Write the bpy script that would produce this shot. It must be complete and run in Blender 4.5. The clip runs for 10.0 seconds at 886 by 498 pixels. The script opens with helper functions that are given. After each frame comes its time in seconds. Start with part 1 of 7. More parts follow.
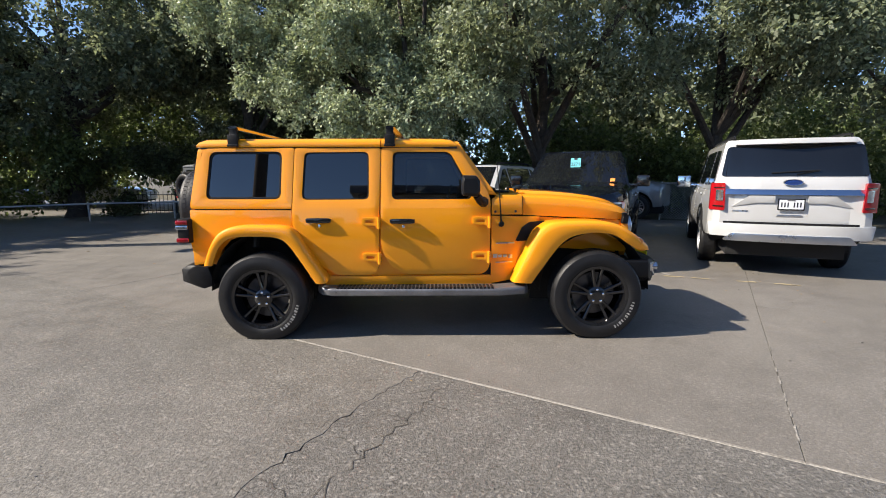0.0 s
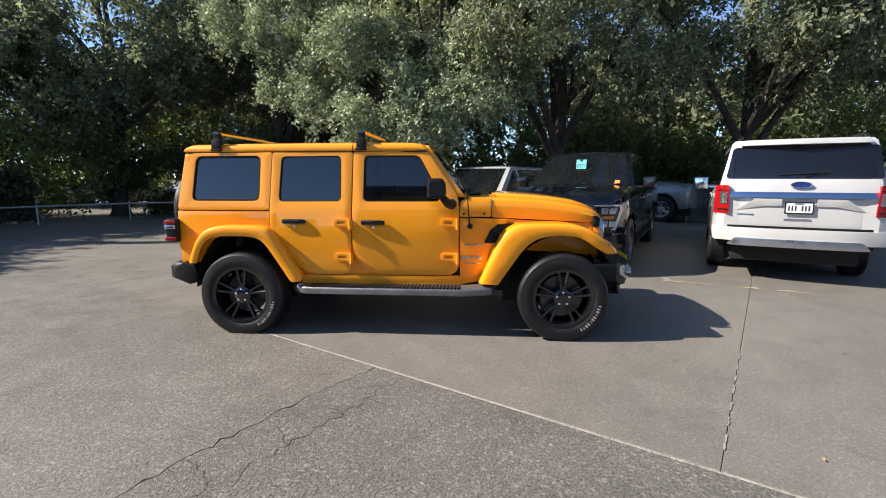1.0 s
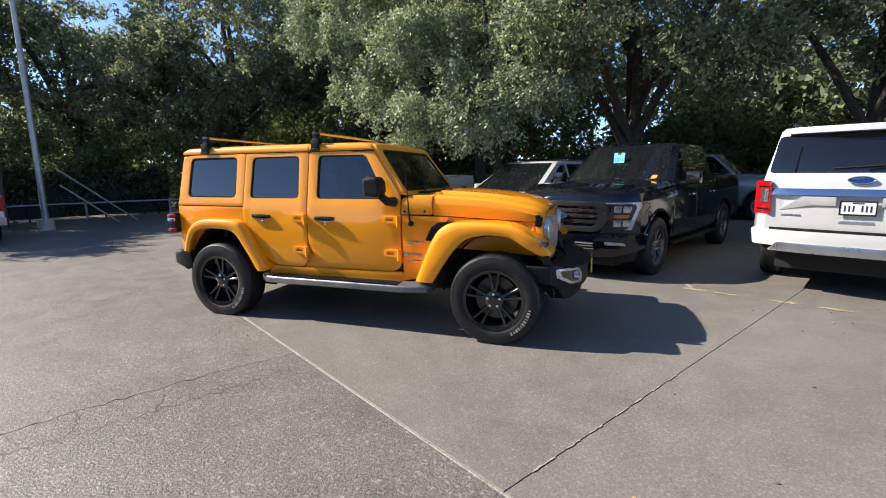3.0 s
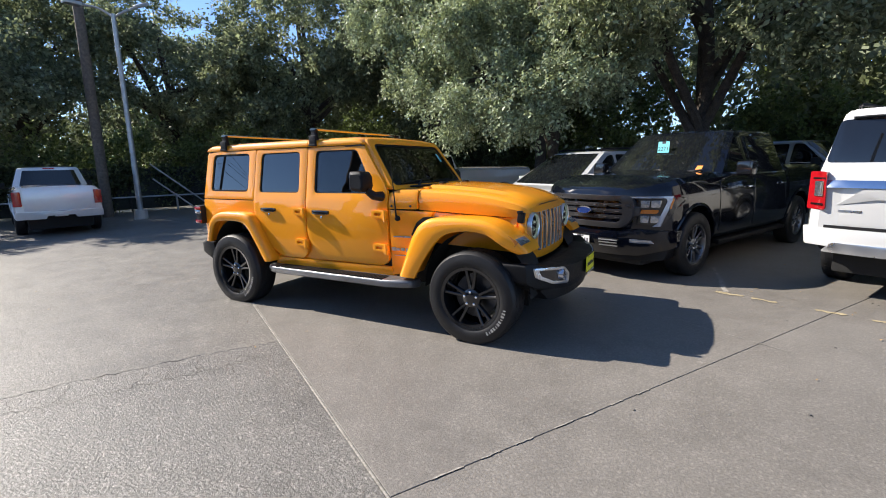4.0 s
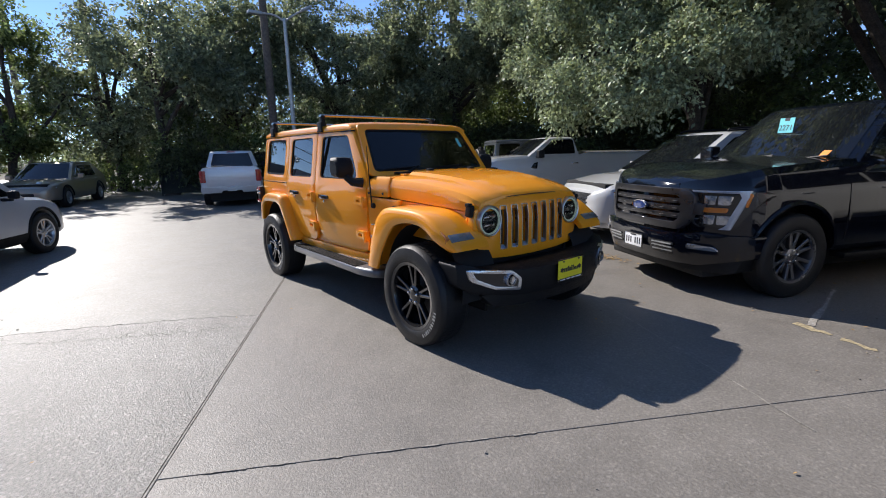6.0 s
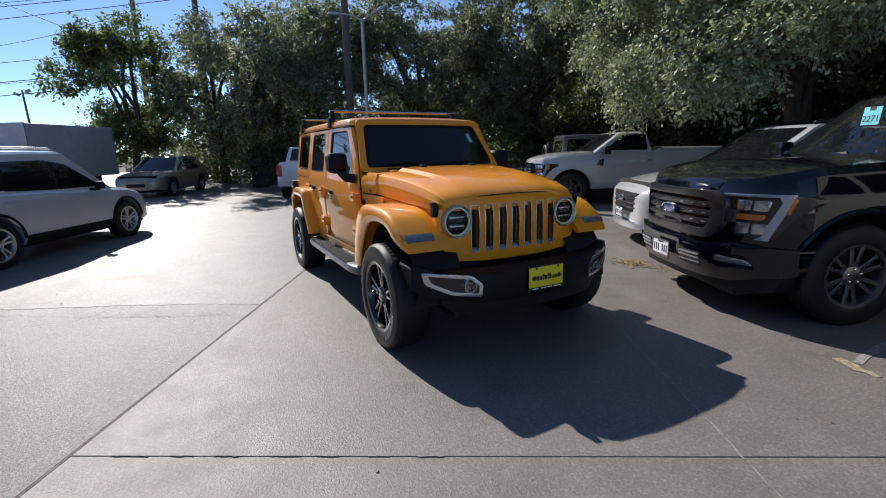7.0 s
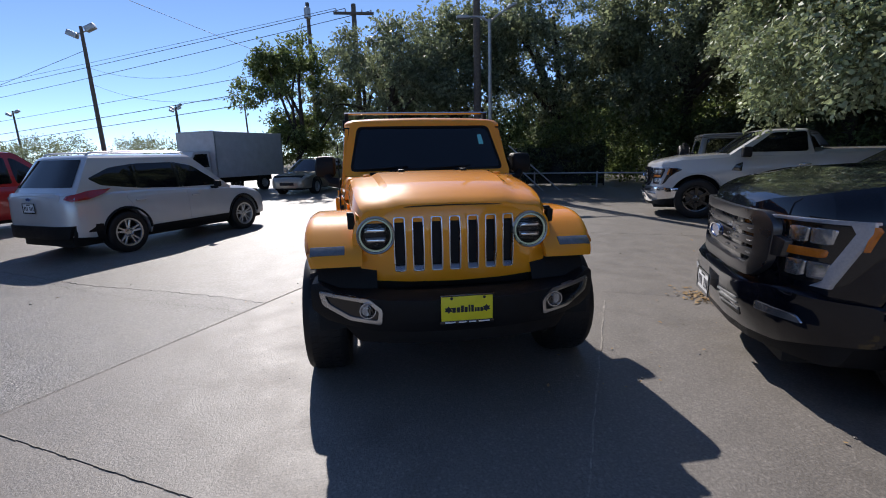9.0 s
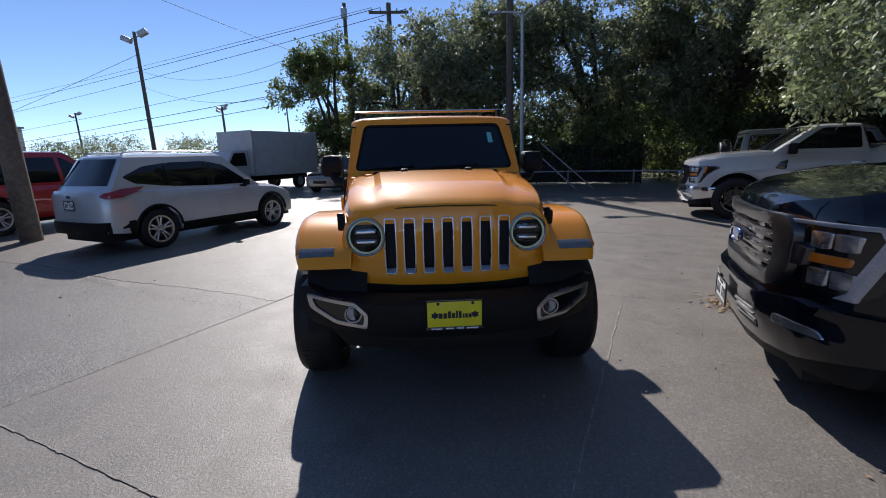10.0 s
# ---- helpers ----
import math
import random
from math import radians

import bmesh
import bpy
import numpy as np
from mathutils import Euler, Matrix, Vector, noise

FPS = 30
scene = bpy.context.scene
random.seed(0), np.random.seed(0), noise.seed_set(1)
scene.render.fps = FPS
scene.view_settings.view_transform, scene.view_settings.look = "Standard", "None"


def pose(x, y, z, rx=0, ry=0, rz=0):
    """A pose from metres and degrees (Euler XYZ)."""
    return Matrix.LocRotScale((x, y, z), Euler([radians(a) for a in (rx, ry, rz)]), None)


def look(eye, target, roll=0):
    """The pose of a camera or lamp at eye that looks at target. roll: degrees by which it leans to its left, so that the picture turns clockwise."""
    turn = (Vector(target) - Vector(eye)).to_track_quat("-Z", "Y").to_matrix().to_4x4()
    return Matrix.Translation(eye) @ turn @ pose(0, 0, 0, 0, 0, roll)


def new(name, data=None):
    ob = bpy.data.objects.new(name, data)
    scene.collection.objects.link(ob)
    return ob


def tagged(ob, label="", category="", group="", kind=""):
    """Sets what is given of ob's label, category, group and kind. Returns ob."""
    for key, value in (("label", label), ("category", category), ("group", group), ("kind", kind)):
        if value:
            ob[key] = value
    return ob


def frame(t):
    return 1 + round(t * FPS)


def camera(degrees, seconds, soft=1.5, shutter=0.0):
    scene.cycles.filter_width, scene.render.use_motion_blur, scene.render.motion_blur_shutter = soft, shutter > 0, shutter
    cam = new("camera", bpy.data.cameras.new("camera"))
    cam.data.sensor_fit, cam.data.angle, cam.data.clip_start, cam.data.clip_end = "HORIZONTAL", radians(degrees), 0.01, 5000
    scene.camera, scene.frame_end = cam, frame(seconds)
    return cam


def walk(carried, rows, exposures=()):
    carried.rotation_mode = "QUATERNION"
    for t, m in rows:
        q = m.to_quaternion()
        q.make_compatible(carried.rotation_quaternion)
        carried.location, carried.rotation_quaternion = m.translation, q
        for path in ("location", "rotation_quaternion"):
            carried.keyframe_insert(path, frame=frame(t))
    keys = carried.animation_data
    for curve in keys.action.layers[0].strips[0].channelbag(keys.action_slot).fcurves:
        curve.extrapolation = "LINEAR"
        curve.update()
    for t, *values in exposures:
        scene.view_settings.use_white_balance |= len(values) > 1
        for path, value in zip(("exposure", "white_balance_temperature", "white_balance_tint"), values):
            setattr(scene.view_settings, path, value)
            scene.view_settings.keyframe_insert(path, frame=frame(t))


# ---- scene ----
cam = camera(87.2, 10.0, 1.0)
METRES, EYE, TILT, LEAN, TURN = 7.93, 1.467, 0.0, 0.0, 0.0
ROWS = [
    (0.0, 0.0, 0.0, 0.0, -0.03, -8.96, 0.17),
    (0.5, 0.0374, -0.0031, 0.0004, 2.07, -8.85, 0.28),
    (1.0, 0.0808, -0.009, 0.0025, 4.66, -8.88, 0.18),
    (1.5, 0.1263, -0.0065, 0.002, 7.84, -8.82, 0.14),
    (2.0, 0.176, 0.0016, 0.0028, 11.33, -8.93, 0.31),
    (2.5, 0.231, 0.012, 0.0046, 15.01, -9.17, 0.44),
    (4.0, 0.3841, 0.0825, 0.0068, 29.04, -10.37, 1.32),
    (4.5, 0.4277, 0.1195, 0.0079, 34.83, -10.94, 1.4),
    (5.0, 0.4733, 0.1601, 0.0078, 40.33, -11.35, 1.38),
    (5.5, 0.5081, 0.2074, 0.0065, 45.44, -11.65, 1.4),
    (7.0, 0.5825, 0.3679, 0.0019, 61.95, -12.14, 1.35),
    (7.5, 0.5944, 0.4231, 0.001, 67.85, -11.99, 1.22),
    (8.0, 0.6009, 0.4789, 0.0004, 73.17, -11.72, 1.24),
    (8.5, 0.5946, 0.5328, -0.0013, 77.72, -11.54, 1.35),
    (9.0, 0.5874, 0.5711, -0.0016, 81.37, -11.43, 1.5),
    (9.5, 0.5808, 0.5979, -0.0015, 84.15, -11.44, 1.56),
    (10.0, 0.5778, 0.607, -0.0015, 85.92, -11.56, 1.7),
]
walk(cam, [(t, pose(0.12, -5.02, EYE, TILT, LEAN, TURN) @ pose(METRES * x, METRES * y, METRES * z, 90 + pitch, roll, yaw)) for t, x, y, z, yaw, pitch, roll in ROWS],
     [(0.0, 1.06, 6950, 11), (2.5, 1.1, 6900, 11), (4.5, 1.14, 6550, 11), (5.5, 0.92, 6350, 13), (6.5, 0.52, 6350, 13), (7.5, 0.33, 6400, 14), (9.0, 0.32, 6350, 15), (10.0, 0.2, 6350, 15)])

# ---- light ----
SUN = Vector((-1.25, -0.185, 1.0)).normalized()
world = bpy.data.worlds.new("sky")
scene.world = world
world.use_nodes = True
wn = world.node_tree.nodes
sky = wn.new("ShaderNodeTexSky")
sky.sky_type, sky.sun_disc = "NISHITA", False
sky.sun_elevation, sky.sun_rotation = math.asin(SUN.z), math.atan2(SUN.x, SUN.y)
sky.altitude, sky.air_density, sky.dust_density, sky.ozone_density = 1500, 0.72, 0.0, 4.0
world.node_tree.links.new(sky.outputs[0], wn["Background"].inputs[0])
wn["Background"].inputs[1].default_value = 0.126
sun_data = bpy.data.lights.new("sun", "SUN")
sun_data.energy, sun_data.angle, sun_data.color = 4.5, radians(0.55), (1.0, 0.95, 0.87)
sun = new("sun", sun_data)
sun.matrix_world = look(SUN * 60, (0, 0, 0))


# ---- materials ----
def nodes_of(name):
    m = bpy.data.materials.new(name)
    m.use_nodes = True
    return m, m.node_tree.nodes, m.node_tree.links, m.node_tree.nodes["Principled BSDF"]


def noise_node(n, l, vec, scale, detail=4.0, rough=0.55):
    t = n.new("ShaderNodeTexNoise")
    t.inputs["Scale"].default_value, t.inputs["Detail"].default_value, t.inputs["Roughness"].default_value = scale, detail, rough
    l.new(vec, t.inputs["Vector"])
    return t.outputs["Fac"]


def ramp(n, l, fac, stops):
    r = n.new("ShaderNodeValToRGB")
    while len(r.color_ramp.elements) < len(stops):
        r.color_ramp.elements.new(0.5)
    for e, (at, c) in zip(r.color_ramp.elements, stops):
        e.position, e.color = at, (*c, 1) if len(c) == 3 else c
    l.new(fac, r.inputs[0])
    return r.outputs[0]


def blend(n, l, a, b, fac, mode="MIX"):
    m = n.new("ShaderNodeMix")
    m.data_type, m.blend_type = "RGBA", mode
    for sock, v in ((m.inputs[0], fac), (m.inputs[6], a), (m.inputs[7], b)):
        if hasattr(v, "links"):
            l.new(v, sock)
        else:
            sock.default_value = v if isinstance(v, float) else (*v, 1)
    return m.outputs[2]


def grey(v):
    return (v, v, v)


def mat(name, base, rough=0.5, metal=0.0, var=0.12, scale=6.0, fine=90.0, bump=0.0, coat=0.0, rvar=0.08, dust=0.0, spec=0.5):
    """A surface with variation at two scales, fine relief and, if wanted, a clear coat and dust."""
    m, n, l, p = nodes_of(name)
    co = n.new("ShaderNodeTexCoord").outputs["Object"]
    big, small = noise_node(n, l, co, scale), noise_node(n, l, co, fine, 3.0)
    lo, hi = tuple(c * (1 - var) for c in base), tuple(min(1, c * (1 + var)) for c in base)
    col = ramp(n, l, big, [(0.3, lo), (0.7, hi)])
    col = blend(n, l, col, ramp(n, l, small, [(0.3, grey(0.5 - var)), (0.7, grey(0.5 + var))]), 0.5, "OVERLAY")
    if dust:
        col = blend(n, l, col, (0.32, 0.29, 0.25), ramp(n, l, noise_node(n, l, co, 2.3), [(0.45, grey(0)), (0.75, grey(dust))]))
    l.new(col, p.inputs["Base Color"])
    l.new(ramp(n, l, big, [(0.2, grey(max(0.02, rough - rvar))), (0.8, grey(min(1, rough + rvar)))]), p.inputs["Roughness"])
    p.inputs["Metallic"].default_value, p.inputs["Coat Weight"].default_value = metal, coat
    p.inputs["Coat Roughness"].default_value = 0.04
    p.inputs["Specular IOR Level"].default_value = spec
    if bump:
        b = n.new("ShaderNodeBump")
        b.inputs["Strength"].default_value, b.inputs["Distance"].default_value = bump, 0.004
        l.new(small, b.inputs["Height"])
        l.new(b.outputs[0], p.inputs["Normal"])
    return m


def car_paint(name, base, metal=0.0, rough=0.35, dust=0.06, coat=1.0, spec=0.5):
    return mat(name, base, rough, metal, 0.035, 1.7, 700.0, 0.0, coat, 0.04, dust, spec)


def tinted_glass(name, tint, rough=0.0, ior=1.5):
    """Window glass: clear straight through in its tint, mirror-like by Fresnel."""
    m, n, l, p = nodes_of(name)
    n.remove(p)
    clear, gloss, mix, fr = n.new("ShaderNodeBsdfTransparent"), n.new("ShaderNodeBsdfGlossy"), n.new("ShaderNodeMixShader"), n.new("ShaderNodeFresnel")
    clear.inputs[0].default_value, gloss.inputs["Roughness"].default_value, fr.inputs[0].default_value = (*tint, 1), rough, ior
    l.new(fr.outputs[0], mix.inputs[0])
    l.new(clear.outputs[0], mix.inputs[1])
    l.new(gloss.outputs[0], mix.inputs[2])
    l.new(mix.outputs[0], n["Material Output"].inputs[0])
    return m


def leaf_material(name, dark, light, through_light):
    m, n, l, p = nodes_of(name)
    r = n.new("ShaderNodeNewGeometry").outputs["Random Per Island"]
    co = n.new("ShaderNodeTexCoord").outputs["Object"]
    patch = noise_node(n, l, co, 0.7)
    col = blend(n, l, ramp(n, l, r, [(0.0, dark), (0.55, tuple(c * 0.8 for c in light)), (1.0, tuple(min(0.85, c * 1.6) for c in light))]), ramp(n, l, patch, [(0.3, dark), (0.8, light)]), 0.35)
    l.new(col, p.inputs["Base Color"])
    p.inputs["Roughness"].default_value, p.inputs["Specular IOR Level"].default_value = 0.5, 0.35
    t, mix = n.new("ShaderNodeBsdfTranslucent"), n.new("ShaderNodeMixShader")
    l.new(blend(n, l, col, (1.0, 1.0, 0.6), 0.5, "MULTIPLY"), t.inputs[0])
    mix.inputs[0].default_value = through_light
    l.new(p.outputs[0], mix.inputs[1])
    l.new(t.outputs[0], mix.inputs[2])
    l.new(mix.outputs[0], n["Material Output"].inputs[0])
    return m


def ground_material(name, base, spread, grain, coarse, crackle=0.0, gloss=0.62):
    """Concrete or asphalt: blotches, stains, fine aggregate and relief, in world metres."""
    m, n, l, p = nodes_of(name)
    co = n.new("ShaderNodeNewGeometry").outputs["Position"]
    big, mid = noise_node(n, l, co, 0.45, 5.0, 0.6), noise_node(n, l, co, 3.2, 6.0, 0.65)
    fine = noise_node(n, l, co, grain, 3.0, 0.7)
    lo, hi = tuple(c * (1 - spread) for c in base), tuple(c * (1 + spread) for c in base)
    col = blend(n, l, ramp(n, l, big, [(0.3, lo), (0.7, hi)]), ramp(n, l, mid, [(0.25, lo), (0.75, hi)]), 0.5)
    stain = ramp(n, l, noise_node(n, l, co, 1.1, 6.0, 0.7), [(0.56, grey(0)), (0.68, grey(0.42))])
    col = blend(n, l, col, tuple(c * 0.62 for c in base), stain)
    pale = ramp(n, l, noise_node(n, l, co, 6.5, 4.0, 0.6), [(0.67, grey(0)), (0.78, grey(0.35))])
    col = blend(n, l, col, tuple(min(1, c * 1.45) for c in base), pale)
    col = blend(n, l, col, ramp(n, l, fine, [(0.3, grey(0.5 - coarse)), (0.7, grey(0.5 + coarse))]), 0.8, "OVERLAY")
    fleck = ramp(n, l, noise_node(n, l, co, 24.0, 6.0, 0.8), [(0.54, grey(0)), (0.66, grey(crackle))])
    col = blend(n, l, col, tuple(min(1, c * 2.1) for c in base), fleck)
    pit = ramp(n, l, noise_node(n, l, co, 21.0, 5.0, 0.7), [(0.28, grey(crackle)), (0.42, grey(0))])
    col = blend(n, l, col, tuple(c * 0.45 for c in base), pit)
    v = n.new("ShaderNodeTexVoronoi")
    v.inputs["Scale"].default_value = grain * 0.45
    l.new(co, v.inputs["Vector"])
    col = blend(n, l, col, ramp(n, l, v.outputs["Distance"], [(0.1, grey(0.5 + coarse * 0.8)), (0.45, grey(0.5 - coarse * 0.3))]), 0.6, "OVERLAY")
    l.new(col, p.inputs["Base Color"])
    l.new(ramp(n, l, mid, [(0.2, grey(gloss - 0.1)), (0.8, grey(gloss + 0.14))]), p.inputs["Roughness"])
    b, add = n.new("ShaderNodeBump"), n.new("ShaderNodeMath")
    add.operation = "ADD"
    l.new(fine, add.inputs[0])
    l.new(mid, add.inputs[1])
    b.inputs["Strength"].default_value, b.inputs["Distance"].default_value = 0.25 + coarse, 0.004 + 0.022 * coarse
    l.new(add.outputs[0], b.inputs["Height"])
    l.new(b.outputs[0], p.inputs["Normal"])
    return m


def glow(name, colour, strength):
    m, n, l, p = nodes_of(name)
    p.inputs["Base Color"].default_value, p.inputs["Emission Color"].default_value = (*colour, 1), (*colour, 1)
    p.inputs["Emission Strength"].default_value = strength
    return m


M = {
    "orange": car_paint("orange_paint", (0.97, 0.35, 0.011), 0.0, 0.45, 0.012, 1.0, 0.12),
    "black_paint": car_paint("black_paint", (0.0025, 0.0035, 0.008), 0.0, 0.2, 0.0, 1.0, 0.05),
    "white_paint": car_paint("white_paint", (0.5, 0.5, 0.49), 0.0, 0.35),
    "silver_paint": car_paint("silver_paint", (0.62, 0.63, 0.65), 0.3, 0.34),
    "dull_silver": car_paint("dull_silver_paint", (0.22, 0.23, 0.24), 0.3, 0.36),
    "grey_paint": car_paint("grey_paint", (0.09, 0.1, 0.11), 0.3, 0.35),
    "tan_paint": car_paint("tan_paint", (0.3, 0.26, 0.2), 0.5, 0.35),
    "red_paint": car_paint("red_paint", (0.42, 0.012, 0.014), 0.0, 0.35),
    "plastic": mat("black_plastic", (0.008, 0.008, 0.009), 0.5, 0, 0.2, 9, 350, 0.35, 0, 0.1, 0.006, 0.22),
    "gloss_black": mat("gloss_black", (0.008, 0.008, 0.009), 0.16, 0, 0.1, 4, 90, 0, 0.6, 0.05),
    "dark": mat("under_black", (0.008, 0.008, 0.008), 0.85, 0, 0.3, 5),
    "rubber": mat("tyre_rubber", (0.011, 0.011, 0.012), 0.5, 0, 0.25, 11, 160, 0.4, 0, 0.12, 0.015, 0.35),
    "chrome": mat("chrome", (0.82, 0.83, 0.85), 0.08, 1.0, 0.05, 4),
    "satin": mat("satin_silver", (0.62, 0.63, 0.65), 0.3, 1.0, 0.06, 4),
    "gunmetal": mat("gunmetal", (0.085, 0.085, 0.09), 0.3, 0.8, 0.1, 5),
    "machined": mat("machined_wheel_face", (0.22, 0.22, 0.23), 0.28, 0.9, 0.1, 5),
    "mesh": mat("dark_mesh", (0.01, 0.01, 0.011), 0.5, 0.2, 0.3, 60, 400, 0.8),
    "white_letter": mat("white_lettering", (0.42, 0.41, 0.38), 0.7, 0, 0.25, 30),
    "seat": mat("dark_leather", (0.018, 0.017, 0.017), 0.55, 0, 0.2, 12, 200, 0.3),
    "lens": tinted_glass("clear_lens", (0.9, 0.92, 0.95)),
    "win": tinted_glass("tinted_window", (0.4, 0.42, 0.43), 0.0, 1.75),
    "priv": tinted_glass("privacy_window", (0.04, 0.042, 0.05), 0.0, 2.0),
    "red_lens": mat("red_lens", (0.35, 0.006, 0.01), 0.12, 0, 0.15, 20, 150, 0, 1.0),
    "amber": mat("amber_lens", (0.6, 0.17, 0.015), 0.15, 0, 0.12, 20, 150, 0, 1.0),
    "lamp_in": mat("lamp_reflector", (0.5, 0.52, 0.56), 0.18, 0.9, 0.2, 15),
    "yellow": mat("yellow_plate", (0.85, 0.74, 0.02), 0.45, 0, 0.05, 10),
    "plate": mat("white_plate", (0.78, 0.79, 0.8), 0.45, 0, 0.06, 14),
    "ink": mat("dark_ink", (0.02, 0.02, 0.03), 0.6),
    "cyan": mat("cyan_card", (0.16, 0.62, 0.66), 0.6, 0, 0.08, 20),
    "orange_card": mat("orange_card", (0.85, 0.28, 0.05), 0.6),
    "blue": mat("blue_badge", (0.01, 0.035, 0.16), 0.25, 0, 0.1, 20, 90, 0, 1.0),
    "marker": mat("smoked_marker_lens", (0.17, 0.18, 0.19), 0.2, 0.3, 0.15, 25, 150, 0, 0.8),
    "guide": mat("headlamp_light_guide", (0.42, 0.46, 0.54), 0.22, 0.6, 0.1, 8),
    "blue_strip": mat("polished_strip", (0.6, 0.66, 0.74), 0.07, 1.0, 0.04, 5),
    "steel": mat("galvanised_steel", (0.42, 0.43, 0.44), 0.5, 0.7, 0.15, 7, 120, 0.2),
    "wood_pole": mat("weathered_pole_wood", (0.13, 0.105, 0.085), 0.9, 0, 0.3, 14, 60, 0.8),
    "bark": mat("oak_bark", (0.055, 0.043, 0.034), 0.95, 0, 0.4, 9, 40, 1.0),
    "wire": mat("cable_black", (0.02, 0.02, 0.022), 0.7),
    "box_white": mat("cargo_box_panel", (0.5, 0.5, 0.5), 0.5, 0, 0.1, 2.5, 60, 0.1, 0, 0.08, 0.2),
    "leaf_oak": leaf_material("oak_leaves", (0.088, 0.108, 0.066), (0.29, 0.33, 0.212), 0.5),
    "leaf_pale": leaf_material("pale_leaves", (0.115, 0.142, 0.08), (0.43, 0.49, 0.305), 0.3),
    "leaf_vine": leaf_material("vine_leaves", (0.065, 0.092, 0.036), (0.21, 0.265, 0.11), 0.58),
    "leaf_ivy": leaf_material("ivy_leaves", (0.04, 0.05, 0.028), (0.14, 0.165, 0.08), 0.4),
    "concrete": ground_material("concrete", (0.178, 0.162, 0.142), 0.24, 75.0, 0.2, 0.16, 0.53),
    "asphalt": ground_material("worn_asphalt", (0.158, 0.147, 0.131), 0.22, 62.0, 0.42, 0.65, gloss=0.44),
    "old": ground_material("old_worn_slab", (0.17, 0.157, 0.138), 0.24, 62.0, 0.32, 0.4, gloss=0.49),
    "dirt": ground_material("dirt_and_litter", (0.11, 0.095, 0.06), 0.3, 30.0, 0.3, gloss=0.9),
    "crack": mat("crack_fill", (0.075, 0.066, 0.055), 0.95, 0, 0.4, 9, 60, 0.6),
    "seam": mat("pale_joint_filler", (0.27, 0.25, 0.22), 0.9, 0, 0.35, 7, 60, 0.5),
    "scuff": mat("pale_scuffed_concrete", (0.275, 0.255, 0.225), 0.9, 0, 0.3, 12, 60, 0.3),
    "stripe": mat("worn_yellow_paint", (0.34, 0.28, 0.17), 0.8, 0, 0.3, 8, 60, 0.3),
    "dry": mat("dry_leaf", (0.34, 0.22, 0.09), 0.8, 0, 0.35, 20),
    "wall": mat("pale_building_wall", (0.5, 0.48, 0.44), 0.8, 0, 0.1, 0.6, 30, 0.3),
    "roof": mat("grey_metal_roof", (0.22, 0.22, 0.23), 0.5, 0.4, 0.1, 1.5, 40, 0.2),
    "far": mat("far_facade", (0.42, 0.44, 0.46), 0.7, 0, 0.1, 0.4, 10),
}


# ---- mesh tools ----
def finish(name, bm, material, angle=35, recalc=True):
    if recalc:
        bmesh.ops.recalc_face_normals(bm, faces=bm.faces)
    me = bpy.data.meshes.new(name)
    bm.to_mesh(me)
    bm.free()
    me.materials.append(material)
    if len(me.polygons):
        me.polygons.foreach_set("use_smooth", [True] * len(me.polygons))
        me.set_sharp_from_angle(angle=radians(angle))
    return me


def part(name, bm, material, parent=None, label="", angle=35):
    ob = new(name, finish(name, bm, material if not isinstance(material, str) else M[material], angle))
    ob.parent = parent
    return tagged(ob, label)


def thing(name, m, label, category, group="", kind=""):
    ob = new(name)
    ob.empty_display_size = 0.2
    ob.matrix_world = m
    return tagged(ob, label, category, group, kind)


def bev(bm, offset, segments=2, min_angle=30, edges=None):
    es = edges if edges is not None else [e for e in bm.edges if len(e.link_faces) == 2 and e.calc_face_angle(0) > radians(min_angle)]
    if es and offset > 0:
        bmesh.ops.bevel(bm, geom=es, offset=offset, segments=segments, profile=0.6, affect="EDGES", clamp_overlap=True)
    return bm


def box(x0, x1, y0, y1, z0, z1, r=0.0, segments=2):
    bm = bmesh.new()
    bmesh.ops.create_cube(bm, size=1, matrix=Matrix.Translation(((x0 + x1) / 2, (y0 + y1) / 2, (z0 + z1) / 2)) @ Matrix.Diagonal((abs(x1 - x0), abs(y1 - y0), abs(z1 - z0), 1)))
    return bev(bm, r, segments)


def join(*bms):
    out = bms[0]
    for b in bms[1:]:
        me = bpy.data.meshes.new("tmp")
        b.to_mesh(me)
        out.from_mesh(me)
        b.free()
        bpy.data.meshes.remove(me)
    return out


def moved(bm, m):
    bm.transform(m)
    if m.determinant() < 0:
        bmesh.ops.reverse_faces(bm, faces=bm.faces)
    return bm


MIRROR = Matrix.Diagonal((1, -1, 1, 1))


def rounded(pts, r, n=4):
    """A polygon with its corners rounded; r may be a number or one for each corner."""
    out, k = [], len(pts)
    for i in range(k):
        p, a, b = Vector(pts[i]), Vector(pts[i - 1]), Vector(pts[(i + 1) % k])
        rr = r[i] if isinstance(r, (list, tuple)) else r
        da, db = a - p, b - p
        d = min(rr, da.length * 0.48, db.length * 0.48)
        if d < 1e-4:
            out.append(tuple(p))
            continue
        s, e = p + da.normalized() * d, p + db.normalized() * d
        for j in range(n + 1):
            t = j / n
            out.append(tuple((1 - t) ** 2 * s + 2 * t * (1 - t) * p + t * t * e))
    return out


